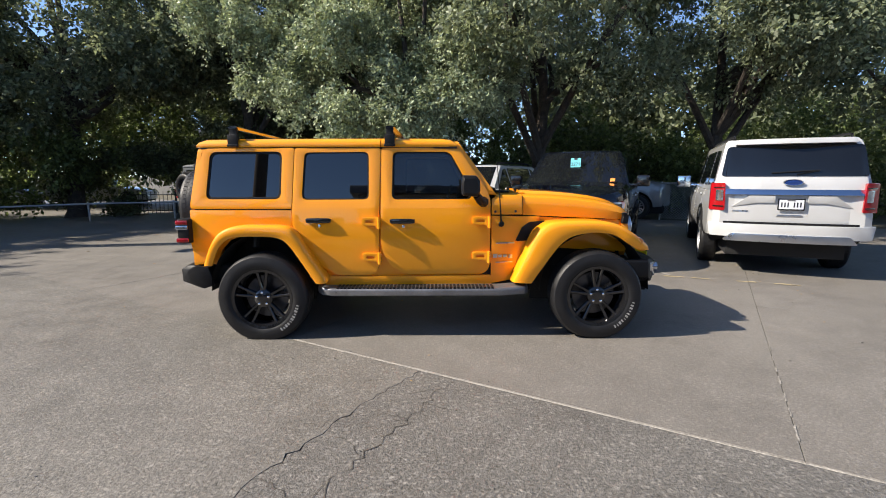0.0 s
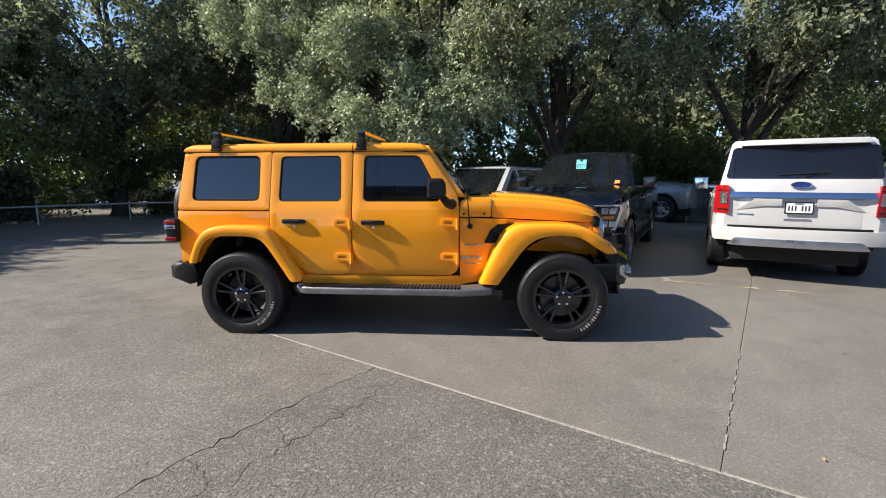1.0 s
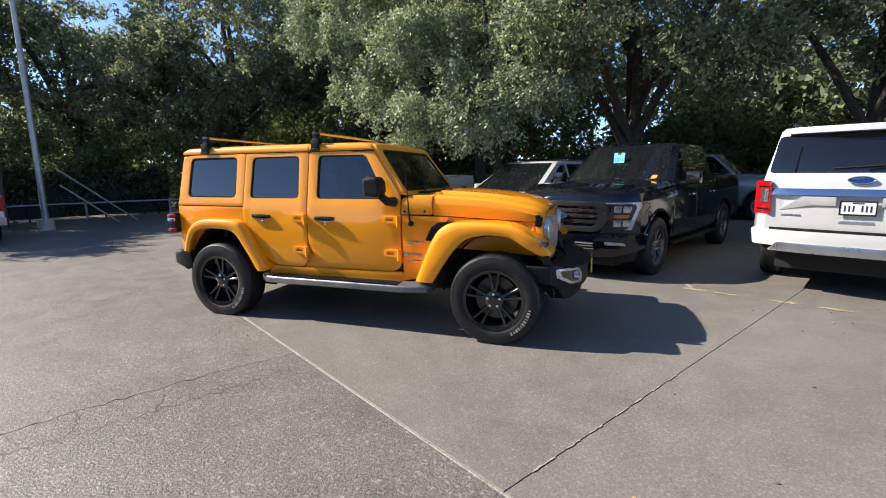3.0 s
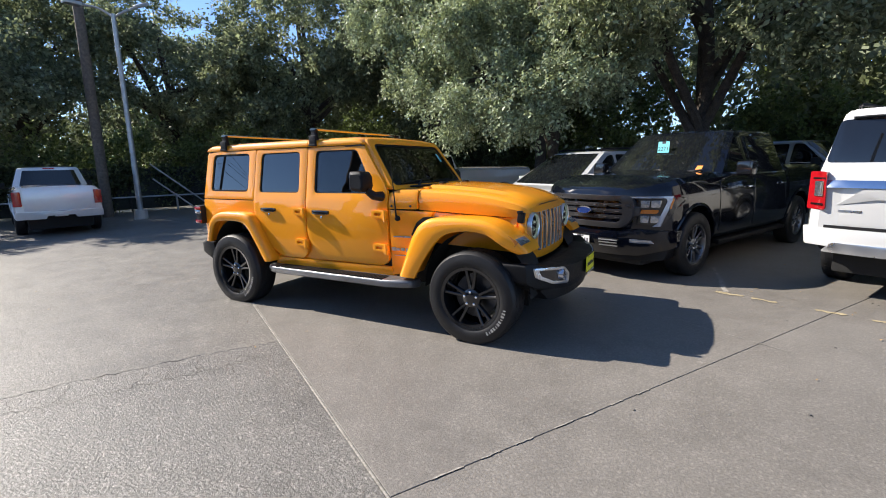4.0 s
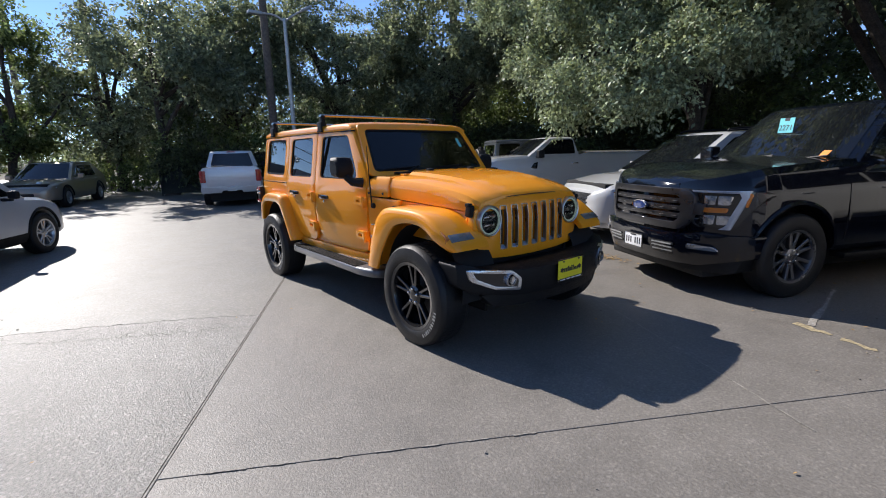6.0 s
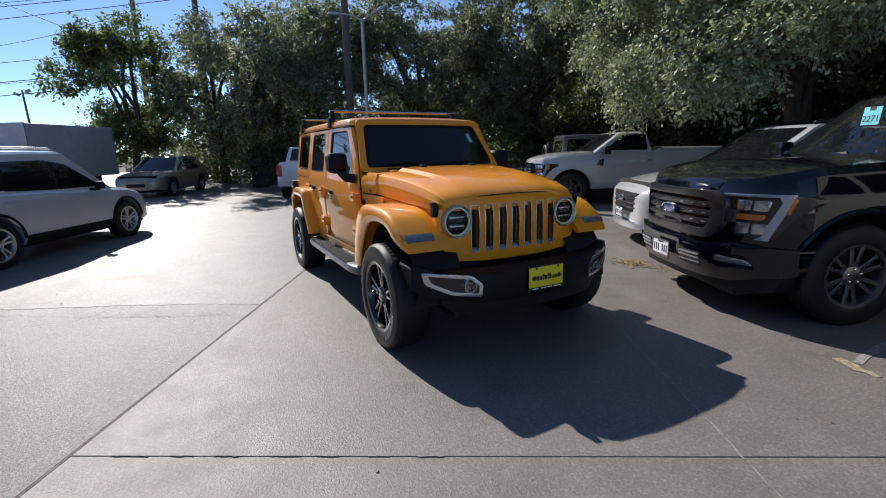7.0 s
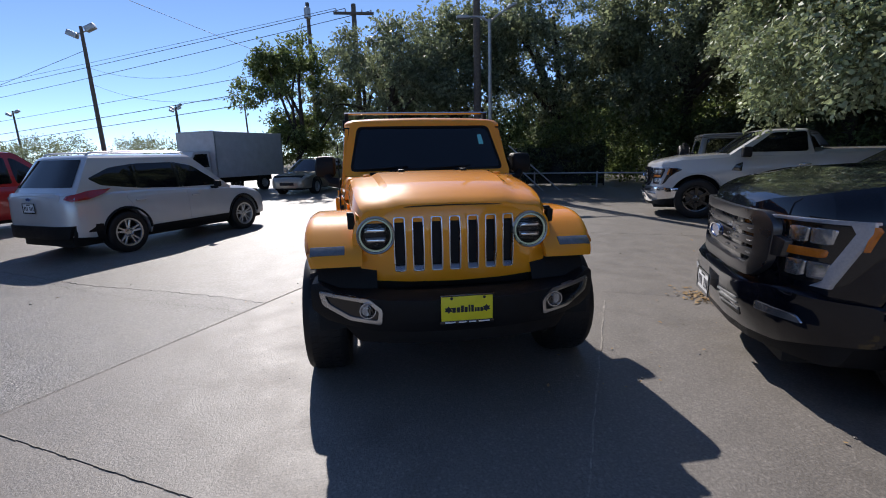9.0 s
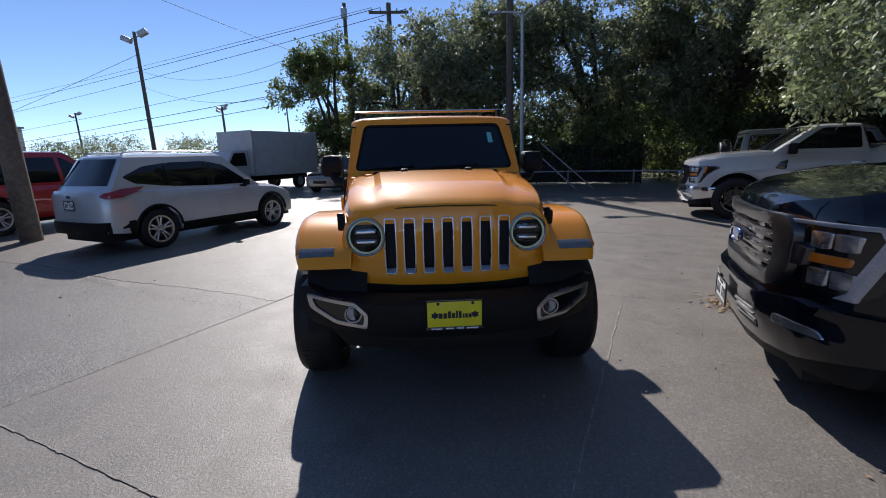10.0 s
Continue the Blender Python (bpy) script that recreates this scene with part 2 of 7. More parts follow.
def panel(outer, holes=(), depth=0.02, bevel=0.0, fn=None, cuts=(), sign=1):
    """A sheet in the xz plane with openings and thickness; its face looks to +y, and fn(x, z) gives the y of that face."""
    bm = bmesh.new()
    edges = []
    for loop in (outer, *holes):
        vs = [bm.verts.new((x, 0, z)) for x, z in loop]
        edges += [bm.edges.new((vs[i], vs[(i + 1) % len(vs)])) for i in range(len(vs))]
    bmesh.ops.triangle_fill(bm, use_beauty=True, use_dissolve=False, edges=edges)
    for axis, at in cuts:
        co = (at, 0, 0) if axis == "x" else (0, 0, at)
        no = (1, 0, 0) if axis == "x" else (0, 0, 1)
        bmesh.ops.bisect_plane(bm, geom=bm.verts[:] + bm.edges[:] + bm.faces[:], plane_co=co, plane_no=no, dist=1e-5)
    for f in bm.faces:
        f.normal_update()
        if f.normal.y < 0:
            f.normal_flip()
    front = bm.faces[:]
    back = bmesh.ops.extrude_face_region(bm, geom=front)
    for v in (g for g in back["geom"] if isinstance(g, bmesh.types.BMVert)):
        v.co.y -= depth
    bmesh.ops.recalc_face_normals(bm, faces=bm.faces)
    if bevel:
        es = [e for e in bm.edges if all(abs(v.co.y) < 1e-6 for v in e.verts) and len(e.link_faces) == 2 and e.calc_face_angle(0) > 1.0]
        bev(bm, bevel, 2, 0, es)
    if fn:
        for v in bm.verts:
            v.co.y += fn(v.co.x, v.co.z)
    return moved(bm, MIRROR) if sign < 0 else bm


def loft(loops, cap=True, closed=True):
    """Skins a row of loops with equal counts of points."""
    bm = bmesh.new()
    rings = [[bm.verts.new(p) for p in loop] for loop in loops]
    k = len(rings[0])
    for a, b in zip(rings, rings[1:]):
        for i in range(k if closed else k - 1):
            j = (i + 1) % k
            bm.faces.new((a[i], a[j], b[j], b[i]))
    if cap and closed:
        bm.faces.new(list(reversed(rings[0])))
        bm.faces.new(rings[-1])
    bmesh.ops.remove_doubles(bm, verts=bm.verts, dist=1e-5)
    return bm


def revolve(profile, n=32, axis="y", cap=True):
    """Turns (radius, along) points round the axis."""
    loops = []
    for r, h in profile:
        ring = []
        for i in range(n):
            a = 2 * math.pi * i / n
            c, s = r * math.cos(a), r * math.sin(a)
            ring.append({"y": (c, h, s), "z": (c, s, h), "x": (h, c, s)}[axis])
        loops.append(ring)
    return loft(loops, cap)


def tube(points, radius, n=8):
    """A pipe along points; radius may be one number or one a point."""
    pts = [Vector(p) for p in points]
    rs = radius if isinstance(radius, (list, tuple)) else [radius] * len(pts)
    loops, up = [], None
    for i, p in enumerate(pts):
        d = (pts[min(i + 1, len(pts) - 1)] - pts[max(i - 1, 0)]).normalized()
        ref = Vector((0, 0, 1)) if abs(d.z) < 0.9 else Vector((1, 0, 0))
        if up is not None:
            ref = up
        a = d.cross(ref).normalized()
        b = a.cross(d).normalized()
        up = b
        loops.append([p + (a * math.cos(2 * math.pi * k / n) + b * math.sin(2 * math.pi * k / n)) * rs[i] for k in range(n)])
    return loft(loops)


def spline(points, steps=6):
    """Catmull-Rom points through points of any size."""
    pts = [Vector(p) for p in points]
    out = []
    for i in range(len(pts) - 1):
        a, b, c, d = pts[max(i - 1, 0)], pts[i], pts[i + 1], pts[min(i + 2, len(pts) - 1)]
        for k in range(steps):
            t = k / steps
            out.append(0.5 * ((2 * b) + (c - a) * t + (2 * a - 5 * b + 4 * c - d) * t * t + (3 * b - 3 * c + d - a) * t ** 3))
    return out + [pts[-1]]


def lerp(table, x):
    return float(np.interp(x, [r[0] for r in table], [r[1] for r in table]))


def text_mesh(words, size, depth, m, name, material, parent):
    """Letters as a thin mesh; m carries the text plane (x right, y up) to its place."""
    cu = bpy.data.curves.new(name, "FONT")
    cu.body, cu.size, cu.extrude, cu.align_x, cu.align_y = words, size, depth, "CENTER", "CENTER"
    tmp = bpy.data.objects.new(name, cu)
    me = bpy.data.meshes.new_from_object(tmp)
    bpy.data.objects.remove(tmp)
    bpy.data.curves.remove(cu)
    me.transform(m)
    me.materials.clear()
    me.materials.append(M[material])
    ob = new(name, me)
    ob.parent = parent
    return ob


# ---- ground ----
U, V, O = Vector((0.866, -0.5)), Vector((0.5, 0.866)), Vector((2.0, -2.76))


def at(u, v):
    p = O + U * u + V * v
    return (p.x, p.y)


def sheet(name, ring, z, thick, material, parent=None, bevel=0.0, label="", kind=""):
    bm = bmesh.new()
    f = bm.faces.new([bm.verts.new((x, y, z)) for x, y in ring])
    f.normal_update()
    if f.normal.z < 0:
        f.normal_flip()
    out = bmesh.ops.extrude_face_region(bm, geom=[f])
    bmesh.ops.translate(bm, vec=(0, 0, -thick), verts=[g for g in out["geom"] if isinstance(g, bmesh.types.BMVert)])
    bmesh.ops.recalc_face_normals(bm, faces=bm.faces)
    if bevel:
        bev(bm, bevel, 1, 0, [e for e in bm.edges if all(abs(v.co.z - z) < 1e-6 for v in e.verts)])
    ob = part(name, bm, material, parent)
    return tagged(ob, label, "", "", kind)


R = random.Random(7)
sheet("ground", [(-900, -900), (900, -900), (900, 900), (-900, 900)], -0.05, 0.2, "dirt", None, 0, "brown earth and leaf litter stretching beyond the lot", "structure")
pavement = thing("pavement", Matrix(), "weathered grey concrete and worn asphalt of a car lot", "pavement", "", "structure")
crack = [(-2.31 + R.uniform(-0.022, 0.022) + 0.05 * math.sin(v * 1.7), v) for v in [-0.078 - 0.06 * i for i in range(122)]]
gap = [0.0006 + 0.0055 * R.random() ** 2 for _ in crack]
sheet("asphalt_patch", [at(u + g, v) for (u, v), g in zip(crack, gap)] + [at(-2.25, -30), at(40, -30), at(40, -0.078)], 0.0, 0.05, "asphalt", pavement, 0.001, "coarse worn asphalt with exposed stone")
sheet("old_slab", [at(u - g, v) for (u, v), g in zip(crack, gap)] + [at(-2.45, -30), at(-45, -30), at(-45, -0.078)], 0.002, 0.05, "old", pavement, 0.001)
sheet("crack_bed", [at(-2.7, 0.2), at(-1.9, 0.2), at(-1.9, -30), at(-2.7, -30)], -0.022, 0.02, "crack", pavement)
sheet("joint_filler", [at(-3.9, -0.074), at(40, -0.074), at(40, -0.06), at(-3.9, -0.06)], 0.001, 0.04, "seam", pavement, 0.003, "pale crumbling joint filler")
sheet("slab_edge", [at(-45, -0.0775), at(-3.91, -0.0775), at(-3.91, -0.057), at(-45, -0.057)], 0.0012, 0.04, "old", pavement)
sheet("joint_bed", [at(-45, -0.05), at(40, -0.05), at(40, 14), at(-45, 14)], -0.03, 0.02, "crack", pavement)
UE = [-45, -33.7, -22.5, -18.75, -15, -11.25, -7.5, -3.73, 0.02, 3.75, 7.5, 11.25, 15, 26, 40]
VE = [-0.059, 6.5, 9.8, 14]
for i in range(len(UE) - 1):
    for j in range(len(VE) - 1):
        g = 0.0019
        a, b, c, d = UE[i] + g, UE[i + 1] - g, VE[j] + g, VE[j + 1] - g
        sheet("slab", [at(a, c), at(b, c), at(b, d), at(a, d)], R.uniform(-0.001, 0.002), 0.06, "concrete", pavement, 0.002)


def ribbon(name, pts, width, z, material, parent):
    bm = bmesh.new()
    row = []
    for i, (x, y) in enumerate(pts):
        d = Vector(pts[min(i + 1, len(pts) - 1)]) - Vector(pts[max(i - 1, 0)])
        nrm = Vector((-d.y, d.x)).normalized() * width * R.uniform(0.35, 1.0) * 0.5
        row.append((bm.verts.new((x + nrm.x, y + nrm.y, z)), bm.verts.new((x - nrm.x, y - nrm.y, z))))
    for a, b in zip(row, row[1:]):
        bm.faces.new((a[0], a[1], b[1], b[0]))
    for f in bm.faces:
        f.normal_update()
        if f.normal.z < 0:
            f.normal_flip()
    me = finish(name, bm, M[material], recalc=False)
    ob = new(name, me)
    ob.parent = parent
    return ob


def wander(u0, v0, u1, v1, steps, jit):
    return [at(u0 + (u1 - u0) * k / steps + R.uniform(-jit, jit), v0 + (v1 - v0) * k / steps + R.uniform(-jit, jit)) for k in range(steps + 1)]


# a worn band of forking cracks beside the main one
fork = [(-2.04 + 0.06 * math.sin(1.3 * k * 0.055) + R.uniform(-0.03, 0.03) - 0.012 * k * 0.055, -0.12 - 0.055 * k + R.uniform(-0.012, 0.012)) for k in range(84)]
for k in range(0, 80, 7):
    ribbon("crack", [at(u, v) for u, v in fork[k:k + 8]], R.uniform(0.005, 0.011), 0.0038, "crack", pavement)
for k in range(3, 82, 4):
    u0, v0 = fork[k]
    side = -1 if R.random() < 0.68 else 1
    L, drift = R.uniform(0.08, 0.26), R.uniform(-0.16, 0.16)
    n = max(3, int(L / 0.04))
    ribbon("crack", [at(u0 + side * L * j / n + R.uniform(-0.012, 0.012), v0 + drift * j / n + R.uniform(-0.012, 0.012)) for j in range(n + 1)], R.uniform(0.003, 0.007), 0.0038, "crack", pavement)
for k in range(46):
    u0, v0, a = R.uniform(-2.6, -1.8), -0.2 - 3.4 * R.random(), R.uniform(0, 3.14)
    L = R.uniform(0.06, 0.2)
    ribbon("crack", wander(u0, v0, u0 + L * math.cos(a), v0 - L * math.sin(a), 6, 0.012), 0.004, 0.0038, "crack", pavement)
ribbon("pale_scuff", wander(-3.4, 3.2, 0.3, 3.28, 40, 0.006), 0.016, 0.0055, "scuff", pavement)
for k in range(7):
    v0 = 0.15 + 0.26 * k + R.uniform(0, 0.05)
    ribbon("pale_scuff", wander(0.02, v0, 0.02, v0 + R.uniform(0.1, 0.2), 6, 0.003), 0.013, 0.0055, "seam", pavement)
for u0, u1 in ((-1.05, -0.75), (-0.68, -0.45), (-0.1, 0.12), (0.3, 0.62)):
    ribbon("worn_stripe", wander(u0, 4.66 + 0.14 * u0, u1, 4.66 + 0.14 * u1, 5, 0.02), 0.09, 0.005, "stripe", pavement)
ribbon("worn_stripe", wander(-0.95, 4.6, -1.72, 5.7, 8, 0.012), 0.07, 0.005, "seam", pavement)


# ---- trees ----
def leaf_cloud(name, puffs, count, size, seed, material, parent=None, twig=10, spread=0.16, droop=0.35, shell=0.55, gaps=True):
    """Many small pointed leaves in hanging sprays round ellipsoid clumps (x, y, z, rx, ry, rz)."""
    g = np.random.default_rng(seed)
    P = np.array(puffs, float)
    w = (P[:, 3] * P[:, 4] + P[:, 4] * P[:, 5] + P[:, 3] * P[:, 5])
    nt = max(1, int(count // twig * 1.9))
    k = g.choice(len(P), nt, p=w / w.sum())
    d = g.normal(size=(nt, 3))
    d /= np.linalg.norm(d, axis=1)[:, None]
    rad = shell + (1.05 - shell) * g.random(nt) ** 0.6
    lump = 1 + 0.18 * np.sin(d[:, 0] * 5 + k) * np.cos(d[:, 1] * 4 + d[:, 2] * 6 + k * 1.3)
    c = P[k, :3] + d * P[k, 3:] * (rad * lump)[:, None]
    wave = g.normal(size=(4, 3)) * (3.4 if size < 0.3 else 1.6)
    field = sum(np.sin(c @ wv + ph) for wv, ph in zip(wave, g.random(4) * 6.28))
    keep = np.argsort(-field)[:max(1, count // twig)] if gaps else np.arange(max(1, count // twig))
    c, d, k, nt = c[keep], d[keep], k[keep], len(keep)
    line = g.normal(size=(nt, 3)) * 0.55 + d * 0.7 + np.array([0, 0, -droop * (1.2 if size < 0.1 else 0.25)])
    line /= np.linalg.norm(line, axis=1)[:, None]
    along = np.tile(np.linspace(-0.5, 1.0, twig), nt) * np.repeat(g.uniform(1.0, 2.6, nt), twig) * spread * 1.3
    c = np.repeat(c, twig, 0) + np.repeat(line, twig, 0) * along[:, None]
    out = np.repeat(d, twig, 0)
    n = len(c)
    axis = g.normal(size=(n, 3)) + out * 0.7 + np.array([0, 0, -droop])
    axis /= np.linalg.norm(axis, axis=1)[:, None]
    base = c + g.normal(size=(n, 3)) * spread * 0.42
    tn = np.repeat(g.normal(size=(nt, 3)) * 0.4 + d * 0.5 + np.array([0, 0, 0.35]), twig, 0)
    nor = tn + g.normal(size=(n, 3)) * 0.33
    side = np.cross(axis, nor)
    side /= np.linalg.norm(side, axis=1)[:, None] + 1e-9
    up = np.cross(side, axis)
    L = (size * (0.6 + 0.8 * g.random(n)))[:, None]
    v = np.empty((n, 4, 3))
    v[:, 0] = base
    v[:, 1] = base + axis * L * 0.45 + side * L * 0.27 + up * L * 0.08
    v[:, 2] = base + axis * L
    v[:, 3] = base + axis * L * 0.45 - side * L * 0.27 + up * L * 0.08
    me = bpy.data.meshes.new(name)
    me.vertices.add(n * 4)
    me.vertices.foreach_set("co", v.reshape(-1).astype(np.float32))
    me.loops.add(n * 4)
    me.loops.foreach_set("vertex_index", np.arange(n * 4, dtype=np.int32))
    me.polygons.add(n)
    me.polygons.foreach_set("loop_start", np.arange(0, n * 4, 4, dtype=np.int32))
    me.update(calc_edges=True)
    me.materials.append(M[material])
    ob = new(name, me)
    ob.parent = parent
    return ob


def tree(x, y, height, puffs, count, size, seed, material="leaf_oak", trunk_r=0.22, label="", fork=0.35, trunk_to=None, limbs=9):
    """A tapered, forking trunk with limbs out to its clumps, and a crown of leaves. Clumps are relative to the foot."""
    r = random.Random(seed)
    t = thing("tree", pose(x, y, -0.05), label, "tree", "trees round the lot")
    top = trunk_to or (r.uniform(-0.5, 0.5), r.uniform(-0.5, 0.5), height * 0.75)
    stem = spline([(0, 0, 0), (top[0] * 0.15 + r.uniform(-0.1, 0.1), top[1] * 0.15, height * 0.18), (top[0] * 0.5 + r.uniform(-0.2, 0.2), top[1] * 0.5 + r.uniform(-0.2, 0.2), top[2] * 0.55), top], 5)
    n = len(stem)
    part("trunk", tube(stem, [trunk_r * (1.5 if i == 0 else 1.15 if i == 1 else 1) * (1 - 0.8 * i / n) for i in range(n)], 10), "bark", t)
    order = sorted(puffs, key=lambda p: -(p[3] * p[4] * p[5]))[:limbs]
    for p in order:
        k = max(2, min(n - 2, int(n * r.uniform(fork, 0.75))))
        a = stem[k]
        e = Vector(p[:3])
        mid = (a + e) / 2 + Vector((r.uniform(-0.4, 0.4), r.uniform(-0.4, 0.4), r.uniform(-0.1, 0.5)))
        pts = spline([a, mid, e], 5)
        part("limb", tube(pts, [trunk_r * 0.5 * (1 - 0.85 * i / len(pts)) for i in range(len(pts))], 7), "bark", t)
    leaf_cloud("crown", puffs, count, size, seed, material, t, 22, 0.13 if material == "leaf_pale" else 0.17, 0.35, 0.55)
    return t


def crown(seed, cx, cy, z0, z1, rx, ry, n, pr=(0.8, 1.5)):
    """Clumps scattered through an egg-shaped crown."""
    r = random.Random(seed)
    out = []
    while len(out) < n:
        a, b, c = r.uniform(-1, 1), r.uniform(-1, 1), r.uniform(-1, 1)
        if 0.2 < a * a + b * b + c * c < 1:
            s = r.uniform(*pr)
            out.append((cx + a * rx, cy + b * ry, (z0 + z1) / 2 + c * (z1 - z0) / 2, s, s, s * r.uniform(0.55, 0.9)))
    return out


OAK = "live oak with dark green small leaves and spreading limbs"
# pale drooping tree over the parked cars
tree(-0.6, 9.2, 8.5, crown(3, -0.9, -1.2, 2.9, 9.4, 3.1, 2.3, 46, (0.35, 0.8)) + [(-3.1, -2.2, 3.3, 0.6, 0.6, 1.0), (-2.4, -2.6, 3.9, 0.7, 0.6, 0.7), (-1.7, -2.9, 2.9, 0.6, 0.6, 0.9), (-0.8, -3.0, 3.3, 0.7, 0.6, 0.8), (-0.1, -3.1, 2.8, 0.6, 0.6, 0.9), (0.9, -2.8, 3.1, 0.7, 0.6, 0.8), (1.9, -2.2, 3.9, 0.7, 0.7, 0.8), (-3.6, -1.8, 4.6, 0.5, 0.5, 0.7), (-5.7, -1.6, 5.4, 0.7, 0.6, 0.5), (-4.9, -1.7, 4.9, 0.6, 0.6, 0.45), (-5.1, -1.5, 6.2, 0.8, 0.7, 0.6), (-4.2, -1.8, 5.6, 0.8, 0.7, 0.6), (-4.3, -1.4, 6.9, 0.8, 0.7, 0.7), (-3.9, -2.0, 3.9, 0.45, 0.45, 0.5), (1.2, -2.7, 4.8, 0.6, 0.6, 0.6)], 110000, 0.092, 31, "leaf_pale", 0.2, "small-leaved tree with pale sunlit foliage drooping over parked cars")
tree(3.1, 9.2, 10, crown(4, 0.6, -1.2, 3.5, 10.5, 4.0, 3.8, 34), 85000, 0.12, 32, "leaf_oak", 0.26, OAK)
tree(-2.2, 12.5, 10, crown(5, -0.5, 0.5, 3.2, 10.5, 3.8, 3.0, 34), 80000, 0.13, 33, "leaf_oak", 0.26, OAK)
tree(8.2, 9.2, 10, crown(6, 0.4, -0.6, 3.5, 10.5, 4.0, 3.4, 30), 70000, 0.12, 34, "leaf_oak", 0.25, OAK)
tree(13.5, 7.5, 10, crown(16, 0.4, 0.5, 2.6, 10.5, 4.0, 3.0, 30), 40000, 0.13, 44, "leaf_oak", 0.25, OAK)
tree(-7.5, 13.5, 11, crown(7, 0, 0.4, 2.8, 11, 4.2, 3.0, 34), 90000, 0.14, 35, "leaf_oak", 0.28, OAK)
tree(-13.4, 12.2, 11, crown(8, 0, 0, 2.6, 11, 4.2, 3.2, 34), 75000, 0.15, 36, "leaf_oak", 0.3, OAK)
tree(-18.5, 9.0, 10.5, crown(9, 0, 0, 2.4, 10.5, 4.0, 3.4, 34), 52000, 0.16, 37, "leaf_oak", 0.28, OAK)
tree(-19.5, 3.8, 9.5, crown(10, 0, 0, 2.2, 8.6, 3.4, 3.0, 26), 26000, 0.16, 38, "leaf_oak", 0.25, OAK)
tree(-17.6, 0.6, 9, crown(21, 0, 0, 2.2, 7.3, 2.8, 2.5, 22), 24000, 0.15, 51, "leaf_oak", 0.22, OAK)
tree(-22.5, -0.6, 8.5, crown(11, 0, 0, 1.6, 6.9, 3.0, 2.8, 26), 22000, 0.16, 39, "leaf_oak", 0.24, OAK)
tree(-21.5, -4.4, 7.5, crown(12, 0, 0, 1.9, 7.3, 2.4, 2.7, 24, (0.35, 1.0)), 26000, 0.15, 40, "leaf_vine", 0.2, "ragged broad-leaved tree with open airy branches")
tree(-12, 20, 12, crown(13, 0, 0, 1.5, 12, 5, 4, 30, (1.2, 2)), 32000, 0.2, 41, "leaf_oak", 0.3, OAK)
tree(-3, 20, 12, crown(14, 0, 0, 1.5, 12, 5, 4, 30, (1.2, 2)), 32000, 0.2, 42, "leaf_oak", 0.3, OAK)
tree(7, 22, 12, crown(15, 0, 0, 1.5, 12, 5, 4, 30, (1.2, 2)), 32000, 0.2, 43, "leaf_oak", 0.3, OAK)
tree(17, 18.5, 12, crown(17, 0, 0, 1.5, 12, 5, 4, 30, (1.2, 2)), 30000, 0.2, 45, "leaf_oak", 0.3, OAK)
tree(-27, 6, 11, crown(18, 0, 0, 1.0, 11, 4, 5, 30, (1.2, 2)), 11000, 0.2, 46, "leaf_oak", 0.3, OAK)
hedge_rows = [(-24 + 0.9 * i + R.uniform(-0.3, 0.3), 11.5 + 0.045 * i + R.uniform(-0.6, 1.2) + (2.5 if i > 20 else 0), R.uniform(0.5, 1.3), 0.9, 0.8, R.uniform(0.7, 1.1)) for i in range(46)]
hedge_rows += [(-46 + 1.5 * i + R.uniform(-0.5, 0.5), 16.5 + R.uniform(-1, 1), R.uniform(0.8, 4.2), 1.5, 1.2, R.uniform(1.0, 1.5)) for i in range(48) for _ in (0, 1)]
hedge_rows += [(-28.5 + R.uniform(-1, 1), -3 + 1.5 * i, R.uniform(0.8, 4.6), 1.3, 1.5, R.uniform(1.0, 1.5)) for i in range(14) for _ in (0, 1)]
hedge_rows += [(10 + 1.2 * i + R.uniform(-0.5, 0.5), 12.5 - 0.25 * i + R.uniform(-1, 1), R.uniform(0.6, 3.4), 1.3, 1.2, R.uniform(1.0, 1.4)) for i in range(16) for _ in (0, 1)]
hedge_rows += [(-21.5 + R.uniform(-0.8, 0.8), -3.5 + 0.9 * i, R.uniform(0.4, 1.1), 0.9, 0.9, R.uniform(0.6, 1.0)) for i in range(15)]
hedge_rows += [(0.5 + 0.45 * i + R.uniform(-0.4, 0.4), 13.7 + R.uniform(-0.6, 0.8), R.uniform(0.4, 3.4), 0.75, 0.7, R.uniform(0.45, 0.8)) for i in range(26) for _ in (0, 1)]
back_rows = [(-48 + 1.3 * i + R.uniform(-0.5, 0.5), 18.5 + R.uniform(-1, 1), z, 1.7, 1.3, 1.5) for i in range(58) for z in (0.9, 2.6, 4.4, 6.2)]
back_rows += [(-31 + R.uniform(-1, 1), -2 + 1.5 * i, z, 1.3, 1.7, 1.4) for i in range(15) for z in (0.9, 2.6)]
back_rows += [(5 + 1.2 * i + R.uniform(-0.5, 0.5), 16.5 - 0.15 * i + R.uniform(-0.6, 0.6), z, 1.4, 1.2, 1.4) for i in range(18) for z in (0.8, 2.4, 4.0)]


def open_side(p):
    """The gap under the trees through which the next lot shows."""
    a = math.atan2(p[0] - 0.1, p[1] + 5.0)
    return -0.72 < a < -0.5 and p[2] - p[5] * 0.8 < 1.3 and p[1] > 8


